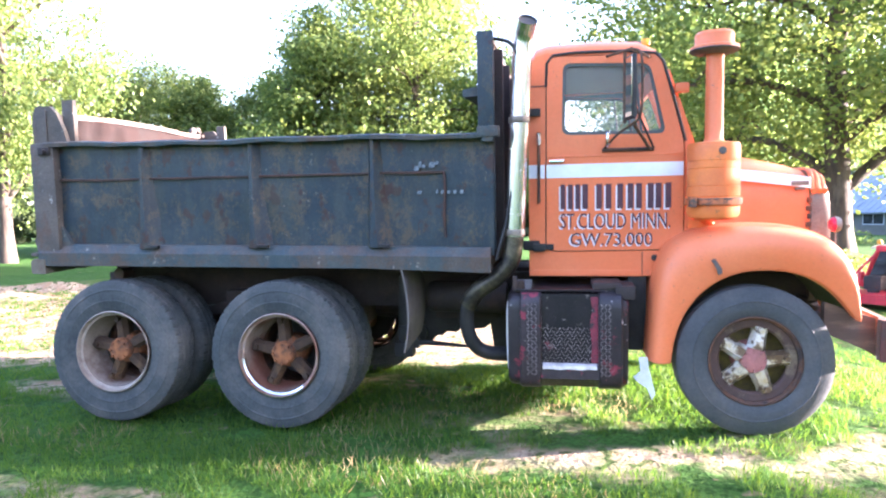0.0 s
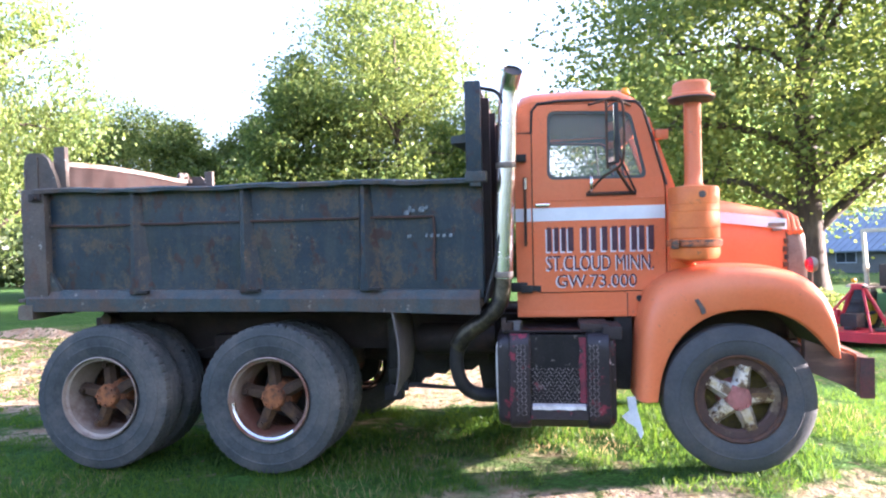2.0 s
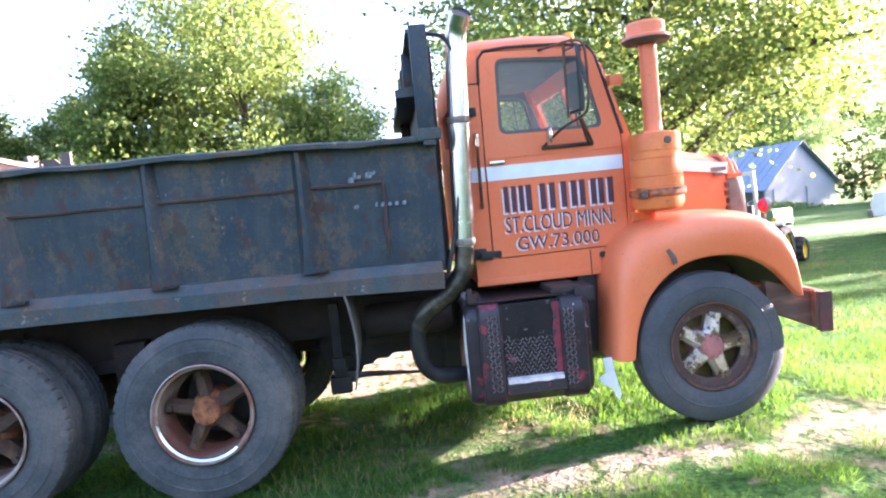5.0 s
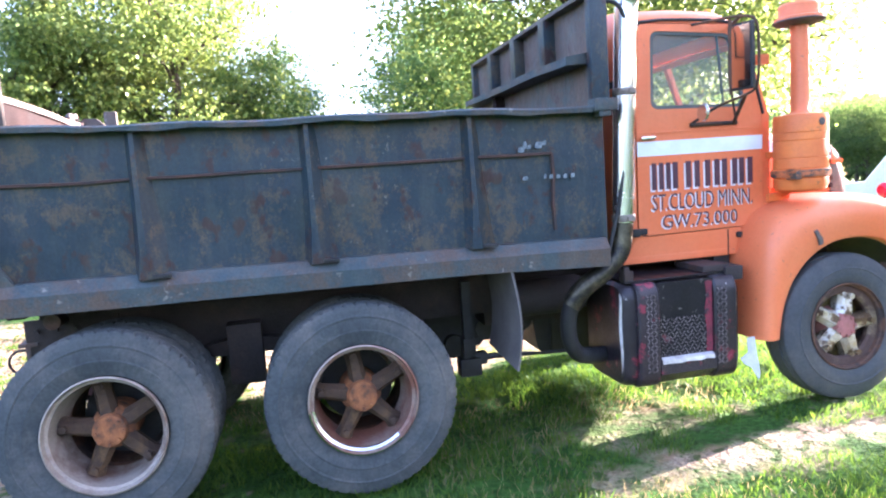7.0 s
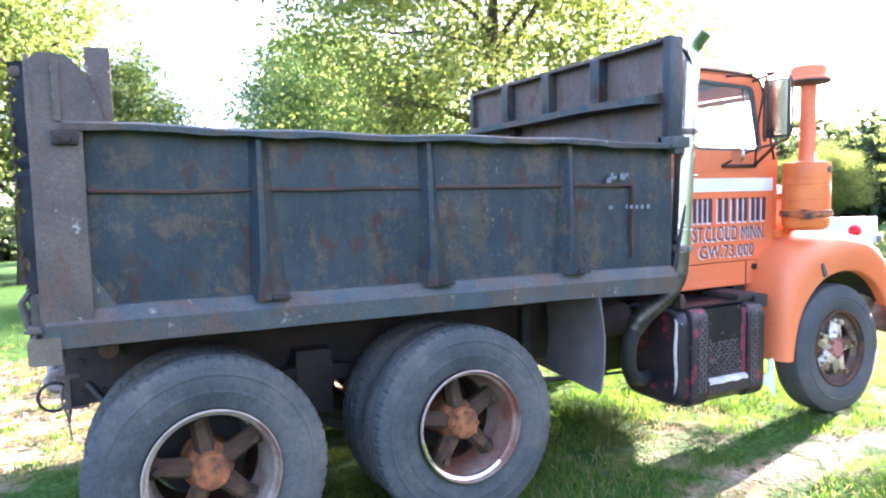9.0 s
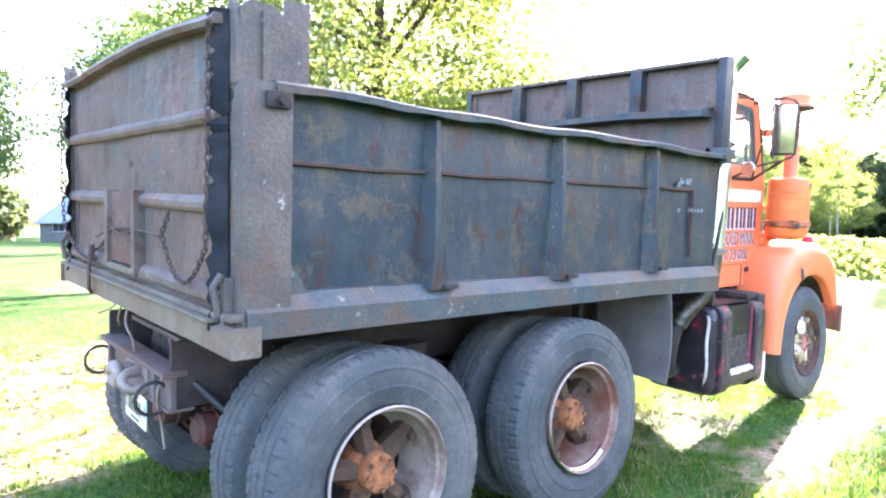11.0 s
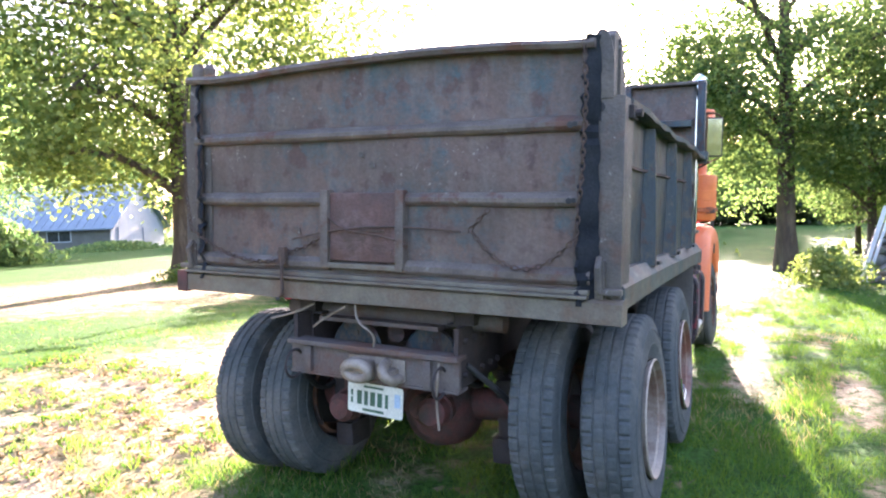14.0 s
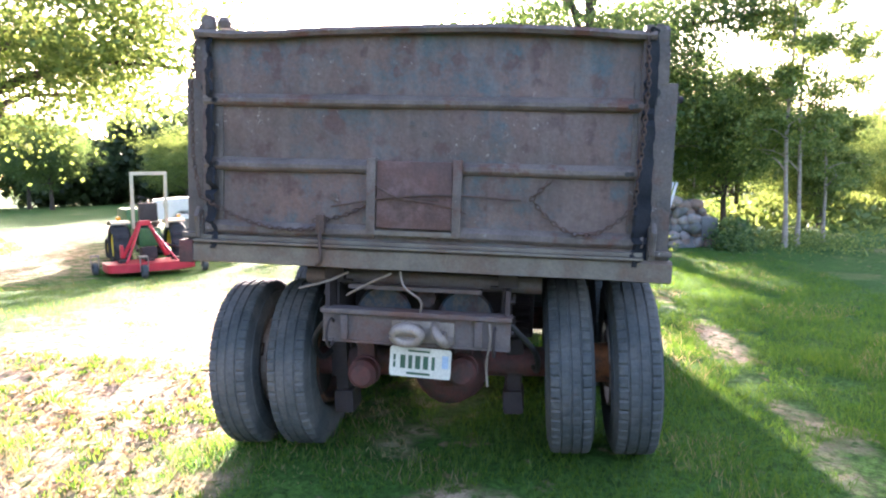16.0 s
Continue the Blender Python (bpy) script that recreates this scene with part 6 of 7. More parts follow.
# ---- ground ----
def ground():
    xs = sorted(set([round(-14 + 0.25 * i, 3) for i in range(117)] + [-2500, -900, -400, -200, -120, -80, -60, -48, -40, -34, -28, -24, -20, -17] + [18, 21, 24, 28, 32, 38, 45, 55, 70, 90, 120, 200, 400, 900, 2500]))
    ys = sorted(set([round(-9 + 0.25 * i, 3) for i in range(97)] + [-2500, -900, -400, -200, -120, -80, -60, -40, -30, -24, -19, -15, -12] + [18, 21, 24, 28, 32, 38, 45, 55, 70, 90, 120, 200, 400, 900, 2500]))
    verts, cols = [], []
    for x in xs:
        for y in ys:
            z = height(x, y) if abs(x) < 250 and abs(y) < 250 else height(max(-250, min(250, x)), max(-250, min(250, y)))
            if abs(x) < 15 and abs(y) < 16:
                z += 0.018 * noise.noise(Vector((x * 1.1, y * 1.1, 0))) + 0.010 * noise.noise(Vector((x * 3.7, y * 3.7, 4)))
                if -11 < x < -4.5 and 3.0 < y < 8:
                    z += 0.30 * max(0, noise.noise(Vector((x * 0.6, y * 1.9, 9)))) * min(1, soil(x, y))
            verts.append((x, y, z))
            cols.append(min(1.0, soil(x, y)))
    ny = len(ys)
    faces = [(i * ny + j, (i + 1) * ny + j, (i + 1) * ny + j + 1, i * ny + j + 1) for i in range(len(xs) - 1) for j in range(ny - 1)]
    me = bpy.data.meshes.new("ground")
    me.from_pydata(verts, [], faces)
    at = me.attributes.new("soil", "FLOAT", "POINT")
    at.data.foreach_set("value", cols)
    me.materials.append(ground_material())
    me.shade_smooth()
    return tagged(new("ground", me), "mown lawn with dry and bare earth patches", "ground", kind="structure")


ground()


def quads(name, centres, ux, uy, mat, label, category, fold=False):
    """One mesh of many small four-cornered leaves or blades, from numpy arrays."""
    n = len(centres)
    v = np.empty((n, 4, 3), np.float32)
    v[:, 0], v[:, 1], v[:, 2], v[:, 3] = centres - ux, centres - uy, centres + ux, centres + uy
    me = bpy.data.meshes.new(name)
    me.vertices.add(4 * n)
    me.loops.add(4 * n)
    me.polygons.add(n)
    me.vertices.foreach_set("co", v.reshape(-1))
    me.loops.foreach_set("vertex_index", np.arange(4 * n, dtype=np.int32))
    me.polygons.foreach_set("loop_start", np.arange(0, 4 * n, 4, dtype=np.int32))
    me.polygons.foreach_set("loop_total", np.full(n, 4, np.int32))
    me.update(calc_edges=True)
    me.materials.append(mat)
    return me


def unit(v):
    return v / np.maximum(np.linalg.norm(v, axis=1, keepdims=True), 1e-6)


def grass(name, count, seed, dry):
    """Short blades over the lawn round the truck, thinner where the soil is bare."""
    rng = np.random.RandomState(seed)
    cx, cy = rng.uniform(-9.5, 8.0, count * 3), rng.uniform(-5.2, 9.0, count * 3)
    near = np.exp(-((cx + 2.0) ** 2 / 60 + (cy + 1.2) ** 2 / 22))
    keep = rng.rand(count * 3) < np.clip(near * 1.3, 0.06, 1)
    cx, cy = cx[keep][:count], cy[keep][:count]
    good = np.array([soil(a, b) + 0.75 * noise.noise(Vector((a * 2.6, b * 2.6, 1))) < (0.95 if dry else 0.34) and (not dry or noise.noise(Vector((a * 0.9, b * 0.9, 6))) > (0.22 if b < 1.0 else 0.05)) for a, b in zip(cx, cy)])
    cx, cy = cx[good], cy[good]
    n = len(cx)
    tuft = np.array([0.75 + 0.6 * noise.noise(Vector((a * 1.4, b * 1.4, 3))) for a, b in zip(cx, cy)])
    z = np.array([height(a, b) + 0.018 * noise.noise(Vector((a * 1.1, b * 1.1, 0))) + 0.010 * noise.noise(Vector((a * 3.7, b * 3.7, 4))) for a, b in zip(cx, cy)])
    h = rng.uniform(0.030, 0.085, n) * np.clip(tuft, 0.35, 1.5) * np.where(cy < 0.6, 1.25, 1.0)
    a = rng.uniform(0, 2 * np.pi, n)
    lean = rng.normal(0, 0.48, (n, 2)) * h[:, None]
    up = np.stack([lean[:, 0], lean[:, 1], h], 1)
    c = np.stack([cx, cy, z], 1) + up * 0.5
    w = np.stack([np.cos(a), np.sin(a), np.zeros(n)], 1) * rng.uniform(0.0016, 0.0034, n)[:, None]
    me = quads(name, c, w, up * 0.52, DRY_GRASS if dry else GRASS, "", "")
    return tagged(new(name, me), "short dry straw in the lawn" if dry else "short green mown grass blades", "grass", kind="stuff")


grass("grass", 290000, 3, False)
grass("dry_grass", 60000, 5, True)


def litter(name, count, blades, seed, mat, label, tall):
    """Clumps standing on the bare ground: tufts of blades, or fallen leaves and clods."""
    rng = np.random.RandomState(seed)
    cx, cy = rng.uniform(-9.5, -1.0, count * 3), rng.uniform(0.8, 6.5, count * 3)
    keep = np.array([soil(a, b) * (0.55 + noise.noise(Vector((a * 1.9, b * 1.9, 5)))) > 0.20 for a, b in zip(cx, cy)])
    cx, cy = cx[keep][:count], cy[keep][:count]
    z = np.array([height(a, b) + 0.01 for a, b in zip(cx, cy)])
    k = np.repeat(np.arange(len(cx)), blades)
    n = len(k)
    size = rng.uniform(0.6, 1.4, len(cx))[k]
    px, py = cx[k] + rng.normal(0, 0.035, n) * size, cy[k] + rng.normal(0, 0.035, n) * size
    h = tall * rng.uniform(0.4, 1.0, n) * size
    a = rng.uniform(0, 2 * np.pi, n)
    up = np.stack([rng.normal(0, 0.4, n) * h, rng.normal(0, 0.4, n) * h, h], 1)
    c = np.stack([px, py, z[k]], 1) + up * 0.5
    w = np.stack([np.cos(a), np.sin(a), rng.normal(0, 0.3, n)], 1) * (rng.uniform(0.003, 0.007, n) if blades > 8 else rng.uniform(0.012, 0.026, n))[:, None]
    return tagged(new(name, quads(name, c, w, up * 0.52, mat, "", "")), label, "grass" if blades > 8 else "litter", kind="stuff")


litter("grass_tuft", 1100, 22, 31, GRASS, "green tufts on the bare earth", 0.055)
litter("leaf_litter", 5500, 2, 33, LITTER, "straw-coloured leaf litter and clods on the bare earth", 0.03)


# ---- trees ----
def branchy(rng, h, trunk_r, base, crown_r, lean=0.0, limbs=9, pale=False, top=0.92):
    """Trunk and limbs of a tree; returns the mesh and places along the limbs."""
    bm = bmesh.new()
    pts, rs = [], []
    k = 10
    for i in range(k + 1):
        u = i / k
        pts.append((lean * h * u * u + 0.12 * h * 0.1 * noise.noise(Vector((u * 3, rng.random() * 0 + h, 2))), 0.1 * h * 0.1 * noise.noise(Vector((u * 3, h, 7))), h * top * u - 0.1))
        rs.append(trunk_r * ((1.45 if i == 0 else 1.0) * (1 - u) ** 0.8 + 0.03))
    tube(bm, pts, rs, 12)
    tips = []
    for n in range(limbs):
        u = base / h + (0.85 - base / h) * (n + rng.random()) / limbs
        i = min(k - 1, int(u * k))
        p = Vector(pts[i]).lerp(Vector(pts[i + 1]), u * k - i)
        a = n * 2.4 + rng.uniform(-0.5, 0.5)
        reach = crown_r * (0.62 + 0.4 * rng.random()) * (1.05 - 0.55 * max(0, u - 0.4))
        up = rng.uniform(0.15, 0.75)
        q = [p]
        for j in range(1, 6):
            t = j / 5
            q.append(p + Vector((math.cos(a + 0.3 * math.sin(3 * t + n)) * reach * t, math.sin(a + 0.3 * math.sin(3 * t + n)) * reach * t, reach * (up * t + 0.12 * math.sin(4 * t)))))
        r0 = trunk_r * (0.42 * (1 - u) + 0.12)
        tube(bm, q, [r0 * (1 - 0.8 * j / 5) for j in range(6)], 7)
        tips += [(q[j], reach) for j in range(2, 6)]
        for b in range(3):
            s = q[2 + b]
            e = s + Vector((rng.uniform(-1, 1), rng.uniform(-1, 1), rng.uniform(-0.1, 0.9))) * reach * 0.38
            tube(bm, [s, (s + e) / 2 + Vector((0, 0, 0.08 * reach)), e], [r0 * 0.3, r0 * 0.2, r0 * 0.08], 5)
            tips.append((e, reach))
    return bm, tips


def crown(rng_np, tips, h, base, crown_r, leaves, size, gap=-0.06, conic=False):
    """Leaves gathered in clumps round the limbs and through the crown, with gaps between."""
    tp = np.array([list(t[0]) for t in tips])
    n_cl = max(30, leaves // 85)
    cl = []
    while len(cl) < n_cl:
        if rng_np.rand() < 0.55:
            c = tp[rng_np.randint(len(tp))] + rng_np.normal(0, 0.13 * crown_r, 3)
        else:
            d = unit(rng_np.normal(0, 1, (1, 3)))[0]
            d[2] *= 1.0
            rad = 0.55 + 0.45 * rng_np.rand()
            wob_ = 1 + 0.28 * noise.noise(Vector((d[0] * 1.6 + h, d[1] * 1.6, d[2] * 1.6)))
            zc, zr = (h + base) / 2, (h - base) / 2
            c = np.array([d[0] * crown_r * rad * wob_, d[1] * crown_r * rad * wob_, zc + d[2] * zr * rad * wob_])
            if conic:
                f = 1.15 - 0.95 * (c[2] - base) / (h - base)
                c[0] *= f
                c[1] *= f
        if c[2] < base * 0.85:
            continue
        if noise.noise(Vector(c * (1.6 / crown_r * 2.2) + h)) < gap:
            continue
        cl.append(c)
    cl = np.array(cl)
    spread = crown_r * rng_np.uniform(0.07, 0.16, n_cl)
    which = rng_np.randint(n_cl, size=leaves)
    off = rng_np.normal(0, 1, (leaves, 3)) * spread[which][:, None] * np.array([1, 1, 0.55])
    c = cl[which] + off
    nrm = unit(rng_np.normal(0, 1, (leaves, 3)) + np.array([0, 0, 0.7]) + unit(off) * 0.5)
    t = unit(np.cross(nrm, rng_np.normal(0, 1, (leaves, 3))))
    b = np.cross(nrm, t)
    s = size * rng_np.uniform(0.6, 1.35, leaves)[:, None]
    return c, t * s * 0.62, b * s * 0.45


def tree_kind(seed, h, trunk_r, base, crown_r, leaves, size, leaf, bark=None, label="", limbs=10, conic=False, lean=0.0, gap=-0.06, skirt=None):
    rng, rn = random.Random(seed), np.random.RandomState(seed)
    bm, tips = branchy(rng, h, trunk_r, base, crown_r, lean, limbs)
    root = thing("tree", label, "tree")
    part("trunk", bm, bark or BARK, root, "", 60)
    c, u, v = crown(rn, tips, h, base, crown_r, leaves, size, gap, conic)
    if skirt:
        sh, sb, sr, sn, ss = skirt
        c2, u2, v2 = crown(rn, [t for t in tips if t[0].z < sh], sh, sb, sr, sn, ss, -0.14)
        c, u, v = np.concatenate([c, c2]), np.concatenate([u, u2]), np.concatenate([v, v2])
    cr = new("crown", quads("crown", c, u, v, leaf, "", ""))
    cr.parent = root
    return root


def plant(root, x, y, turn=0, scale=1.0, first=False, squash=1.0, dz=0.0):
    m = Matrix.Translation((x, y, height(x, y) - 0.05 + dz)) @ Matrix.Rotation(radians(turn), 4, "Z")
    s = Vector((scale, scale, scale * squash))
    if first:
        root.matrix_basis = m
        root.scale = s
        return root
    ob = copy_thing(root, m)
    ob.scale = s
    return ob


maple = tree_kind(11, 11.5, 0.31, 1.9, 5.2, 84000, 0.105, LEAF, label="broad green maple tree with low drooping boughs", limbs=16, gap=0.03)
maple["group"] = "yard trees"
plant(maple, 7.18, 12.3, 20, 1.10, True, squash=0.92)
shade = tree_kind(23, 12.5, 0.24, 2.6, 4.5, 46000, 0.125, LEAF_DARK, label="tall dark-green shade tree on the lawn", limbs=13, gap=-0.16)
shade["group"] = "yard trees"
plant(shade, 6.6, 30.0, 140, 1.0, True, squash=0.95)
airy = tree_kind(29, 12.5, 0.23, 2.9, 4.2, 14000, 0.085, LEAF_DEEP, label="tall airy tree with forked trunk at the lawn's edge", limbs=14, gap=0.10, skirt=(6.4, 1.5, 3.25, 60000, 0.072))
airy["group"] = "yard trees"
plant(airy, 11.9, -2.1, 0, 0.98, True)
tallm = tree_kind(37, 13.0, 0.26, 1.8, 4.2, 34000, 0.120, LEAF, label="tall leafy tree at the edge of the yard", limbs=13, gap=0.03)
tallm["group"] = "yard trees"
plant(tallm, -5.4, 22.0, 0, 1.0, True)
poplar = tree_kind(41, 10.5, 0.22, 1.4, 3.0, 40000, 0.125, LEAF, label="slender green tree at the edge of the yard", limbs=12, conic=True, gap=0.0)
poplar["group"] = "yard trees"
plant(poplar, -9.4, 21.0, 0, 1.0, True)
birch = tree_kind(53, 9.5, 0.050, 1.2, 1.45, 9500, 0.070, LEAF, bark=PALE_BARK, label="thin white-barked birch in tall grass", limbs=9, gap=0.08)
birch["group"] = "birches"
plant(birch, 9.3, -6.1, 0, 1.0, True)
low = tree_kind(67, 6.2, 0.13, 1.7, 2.9, 46000, 0.070, LEAF_DEEP, label="dense dark-green low tree at the lawn's edge", limbs=16, gap=-0.08)
low["group"] = "yard trees"
plant(low, 13.2, -3.9, 0, 0.95, True, squash=0.86)
for kind, x, y, turn, sc, sq in (
    (low, 13.9, -6.0, 130, 0.72, 1.0), (low, 37.0, 35.0, 20, 1.05, 1.0), (low, 33.5, 30.5, 200, 0.95, 1.0), (low, 19.5, -4.2, 300, 0.8, 0.85), (low, 17.6, -7.4, 60, 0.75, 0.9),
    (shade, 6.2, 24.5, 40, 0.85, 0.95), (shade, 13.5, 33.0, 250, 1.0, 0.95), (shade, 40.5, 59.0, 10, 1.1, 1.0), (shade, 39.0, 65.5, 70, 1.15, 1.05), (shade, -2.4, 24.5, 80, 0.70, 0.95), (tallm, -7.2, 26.0, 200, 1.05, 1.1),
    (tallm, -17.6, 14.0, 30, 0.78, 1.35), (tallm, -25.3, 19.5, 120, 1.0, 1.0), (poplar, -14.0, 27.0, 40, 1.0, 0.9), (poplar, -17.0, 25.5, 90, 0.95, 0.9), (maple, -13.0, 34.0, 210, 0.8, 0.8),
    (maple, -22.0, 27.0, 15, 0.95, 0.95), (tallm, -27.0, 18.0, 0, 1.0, 1.0), (maple, 18.5, -9.6, 250, 0.36, 0.95), (tallm, 21.0, -13.5, 50, 0.36, 0.9), (tallm, 30.0, -20.0, 50, 0.7, 0.8), (maple, 35.0, -12.0, 50, 0.65, 0.8),
    (maple, 16.5, -12.6, 300, 0.33, 0.9), (poplar, 15.0, -9.0, 10, 0.36, 0.85), (shade, 44.0, 47.0, 90, 0.9, 0.85),
    (maple, 37.0, 23.0, 10, 0.52, 0.85), (tallm, 42.0, 14.0, 60, 0.48, 0.8), (shade, 38.0, 1.6, 10, 0.55, 0.85), (poplar, 40.0, 10.8, 30, 0.5, 0.9), (poplar, 50.0, 14.5, 80, 0.6, 0.9), (birch, 31.0, 8.4, 0, 0.9, 0.9), (birch, 27.0, 10.2, 200, 0.75, 0.9), (birch, 30.0, 14.0, 250, 0.8, 0.9), (birch, 33.5, 9.6, 290, 0.8, 0.9), (birch, 34.0, 11.6, 60, 0.9, 0.9), (birch, 29.0, 10.6, 120, 0.85, 0.9), (birch, 9.7, -6.5, 70, 0.95, 1.05), (birch, 10.4, -7.3, 150, 0.8, 0.9), (birch, 12.6, -4.9, 40, 0.5, 0.9),
):
    plant(kind, x, y, turn, sc, squash=sq)

# far woods all round, in one sheet of leaves and stems
def far_woods():
    rn = np.random.RandomState(77)
    cs, us, vs = [], [], []
    bm = bmesh.new()
    for k in range(170):
        a = rn.uniform(-75, 205)
        d = rn.uniform(62, 105)
        if 2 < a < 20:
            d += 45
        x, y = d * math.cos(radians(a)), d * math.sin(radians(a))
        if 42 < a < 82 and d < 95:
            continue
        h = rn.uniform(8, 14) * (0.72 if 2 < a < 22 else 0.55 if 78 < a < 122 else 0.6 if -40 < a < -6 else 1)
        r = rn.uniform(3.2, 5.0)
        n = 1700
        dd = unit(rn.normal(0, 1, (n, 3)))
        rad = 0.55 + 0.5 * rn.rand(n)[:, None]
        c = dd * rad * np.array([r, r, h * 0.52]) + np.array([0, 0, h * 0.5])
        keep = (c[:, 2] > 0.2) & (np.array([noise.noise(Vector(q * 0.35 + k)) for q in c]) > -0.12)
        c = c[keep] + np.array([x, y, height(x, y) - 0.3])
        m = len(c)
        nr = unit(rn.normal(0, 1, (m, 3)) + np.array([0, 0, 0.5]))
        t = unit(np.cross(nr, rn.normal(0, 1, (m, 3))))
        s = rn.uniform(0.35, 0.95, m)[:, None]
        cs.append(c)
        us.append(t * s * 0.6)
        vs.append(np.cross(nr, t) * s * 0.5)
        tube(bm, [(x, y, height(x, y) - 0.5), (x, y, height(x, y) + h * 0.6)], [0.2, 0.08], 5)
    for k in range(64):
        a = -5 + 48 * (k + rn.rand()) / 64
        d = rn.uniform(55, 64)
        x, y, h, n = d * math.cos(radians(a)), d * math.sin(radians(a)), rn.uniform(4.5, 8.0), 1500
        dd = unit(rn.normal(0, 1, (n, 3)))
        c = dd * (0.4 + 0.6 * rn.rand(n)[:, None]) * np.array([2.6, 2.6, h * 0.52]) + np.array([x, y, height(x, y) + h * 0.5])
        c = c[c[:, 2] > height(x, y) + 0.1]
        m = len(c)
        nr = unit(rn.normal(0, 1, (m, 3)) + np.array([0, 0, 0.4]))
        t = unit(np.cross(nr, rn.normal(0, 1, (m, 3))))
        s = rn.uniform(0.3, 0.7, m)[:, None]
        cs.append(c)
        us.append(t * s * 0.6)
        vs.append(np.cross(nr, t) * s * 0.5)
    me = quads("far_woods", np.concatenate(cs), np.concatenate(us), np.concatenate(vs), LEAF_FAR, "", "")
    tagged(new("far_woods", me), "belt of green woods beyond the yard", "woods", kind="stuff")
    ob = new("far_stems", mesh_of(bm, "far_stems", BARK, 60))
    tagged(ob, "dark stems of the far woods", "woods", kind="stuff")


far_woods()


def tuft_patch(name, x, y, r, n, h, mat, label, seed, leafsize=0.05):
    """A clump of weeds: leaves on upright stems."""
    rn = np.random.RandomState(seed)
    px, py = x + rn.normal(0, r, n), y + rn.normal(0, r * 0.7, n)
    z0 = np.array([height(a, b) for a, b in zip(px, py)])
    zz = rn.rand(n) ** 1.3 * h * np.exp(-((px - x) ** 2 + (py - y) ** 2) / (5 * r * r))
    c = np.stack([px, py, z0 + zz], 1)
    nr = unit(rn.normal(0, 1, (n, 3)) + np.array([0, 0, 0.4]))
    t = unit(np.cross(nr, rn.normal(0, 1, (n, 3))))
    s = leafsize * rn.uniform(0.6, 1.5, n)[:, None]
    me = quads(name, c, t * s, np.cross(nr, t) * s * 0.5, mat, "", "")
    return tagged(new(name, me), label, "weeds", kind="stuff")


tuft_patch("weeds", 8.9, -2.75, 0.45, 2200, 0.8, LEAF, "leafy weeds beside the stone pile", 1)
tuft_patch("weeds", 9.0, -4.9, 0.32, 1300, 0.75, LEAF_DARK, "leafy weeds beside the stone pile", 2)
tuft_patch("weeds", 9.9, -6.6, 1.1, 2600, 0.32, LEAF, "tall grass round the birches", 3, 0.035)
tuft_patch("weeds", 7.0, 11.9, 0.45, 1500, 0.5, LEAF, "tall yellow-green grass at the foot of the maple", 4)
tuft_patch("weeds", 20.0, -11.0, 3.5, 9000, 0.9, LEAF, "sunlit undergrowth", 6, 0.12)
tuft_patch("shrub", 11.6, 28.5, 1.0, 5000, 2.2, LEAF_DARK, "round dark shrub on the lawn", 7, 0.12)
tuft_patch("weeds", 22.0, 6.0, 2.5, 5000, 1.0, LEAF, "low bushes beside the drive", 8, 0.12)
tuft_patch("weeds", 25.6, 39.2, 1.6, 3500, 0.7, LEAF_DARK, "low bushes by the house", 9, 0.10)


# ---- stone pile with planks ----
def stone_mesh(seed):
    bm = bmesh.new()
    bmesh.ops.create_icosphere(bm, subdivisions=2, radius=0.5)
    r = random.Random(seed)
    sx, sy, sz = r.uniform(0.8, 1.2), r.uniform(0.8, 1.1), r.uniform(0.6, 0.85)
    for v in bm.verts:
        d = 1 + 0.30 * noise.noise(v.co * 2.0 + Vector((seed * 3.7, 0, 0)))
        q = Vector([math.copysign(abs(c * 2) ** 0.88, c) / 2 for c in v.co])
        v.co = Vector((q.x * sx * d, q.y * sy * d, q.z * sz * d))
    return mesh_of(bm, "stone", (STONE, STONE_BROWN, STONE_DARK)[seed % 3], 60)


rocks = [stone_mesh(k) for k in range(6)]
rr = random.Random(8)
pile = thing("stone_pile", "heap of grey field stones at the lawn's edge", "stone pile", Matrix.Translation((9.9, -4.02, height(9.9, -4.02))))
for row, (z, n, half) in enumerate(((0.10, 5, 0.68), (0.28, 5, 0.66), (0.46, 5, 0.62), (0.63, 5, 0.58), (0.79, 4, 0.50), (0.93, 3, 0.36), (1.02, 1, 0.1))):
    for depth in (-0.35, 0.0, 0.35):
        for k in range(n):
            ob = new("stone", rr.choice(rocks))
            ob.parent = pile
            s = rr.uniform(0.22, 0.37) * (1.1 if row == 6 else 1)
            yy = (-half + 2 * half * (k + 0.5) / n) + rr.uniform(-0.03, 0.03)
            if row == 6 and depth != -0.35:
                continue
            ob.matrix_basis = pose(depth * (1 - 0.1 * row) + rr.uniform(-0.05, 0.05), yy + (0.15 if row == 6 else 0), z + rr.uniform(-0.03, 0.03), rr.uniform(-35, 35), rr.uniform(-35, 35), rr.uniform(0, 360)) @ Matrix.Diagonal((s, s, s, 1))
bm = bmesh.new()
bx(bm, -0.45, 0.05, -0.70, -0.34, 0.22, 0.66, 0.03)
part("block", bm, STONE_DARK, pile, "squared grey stone block")
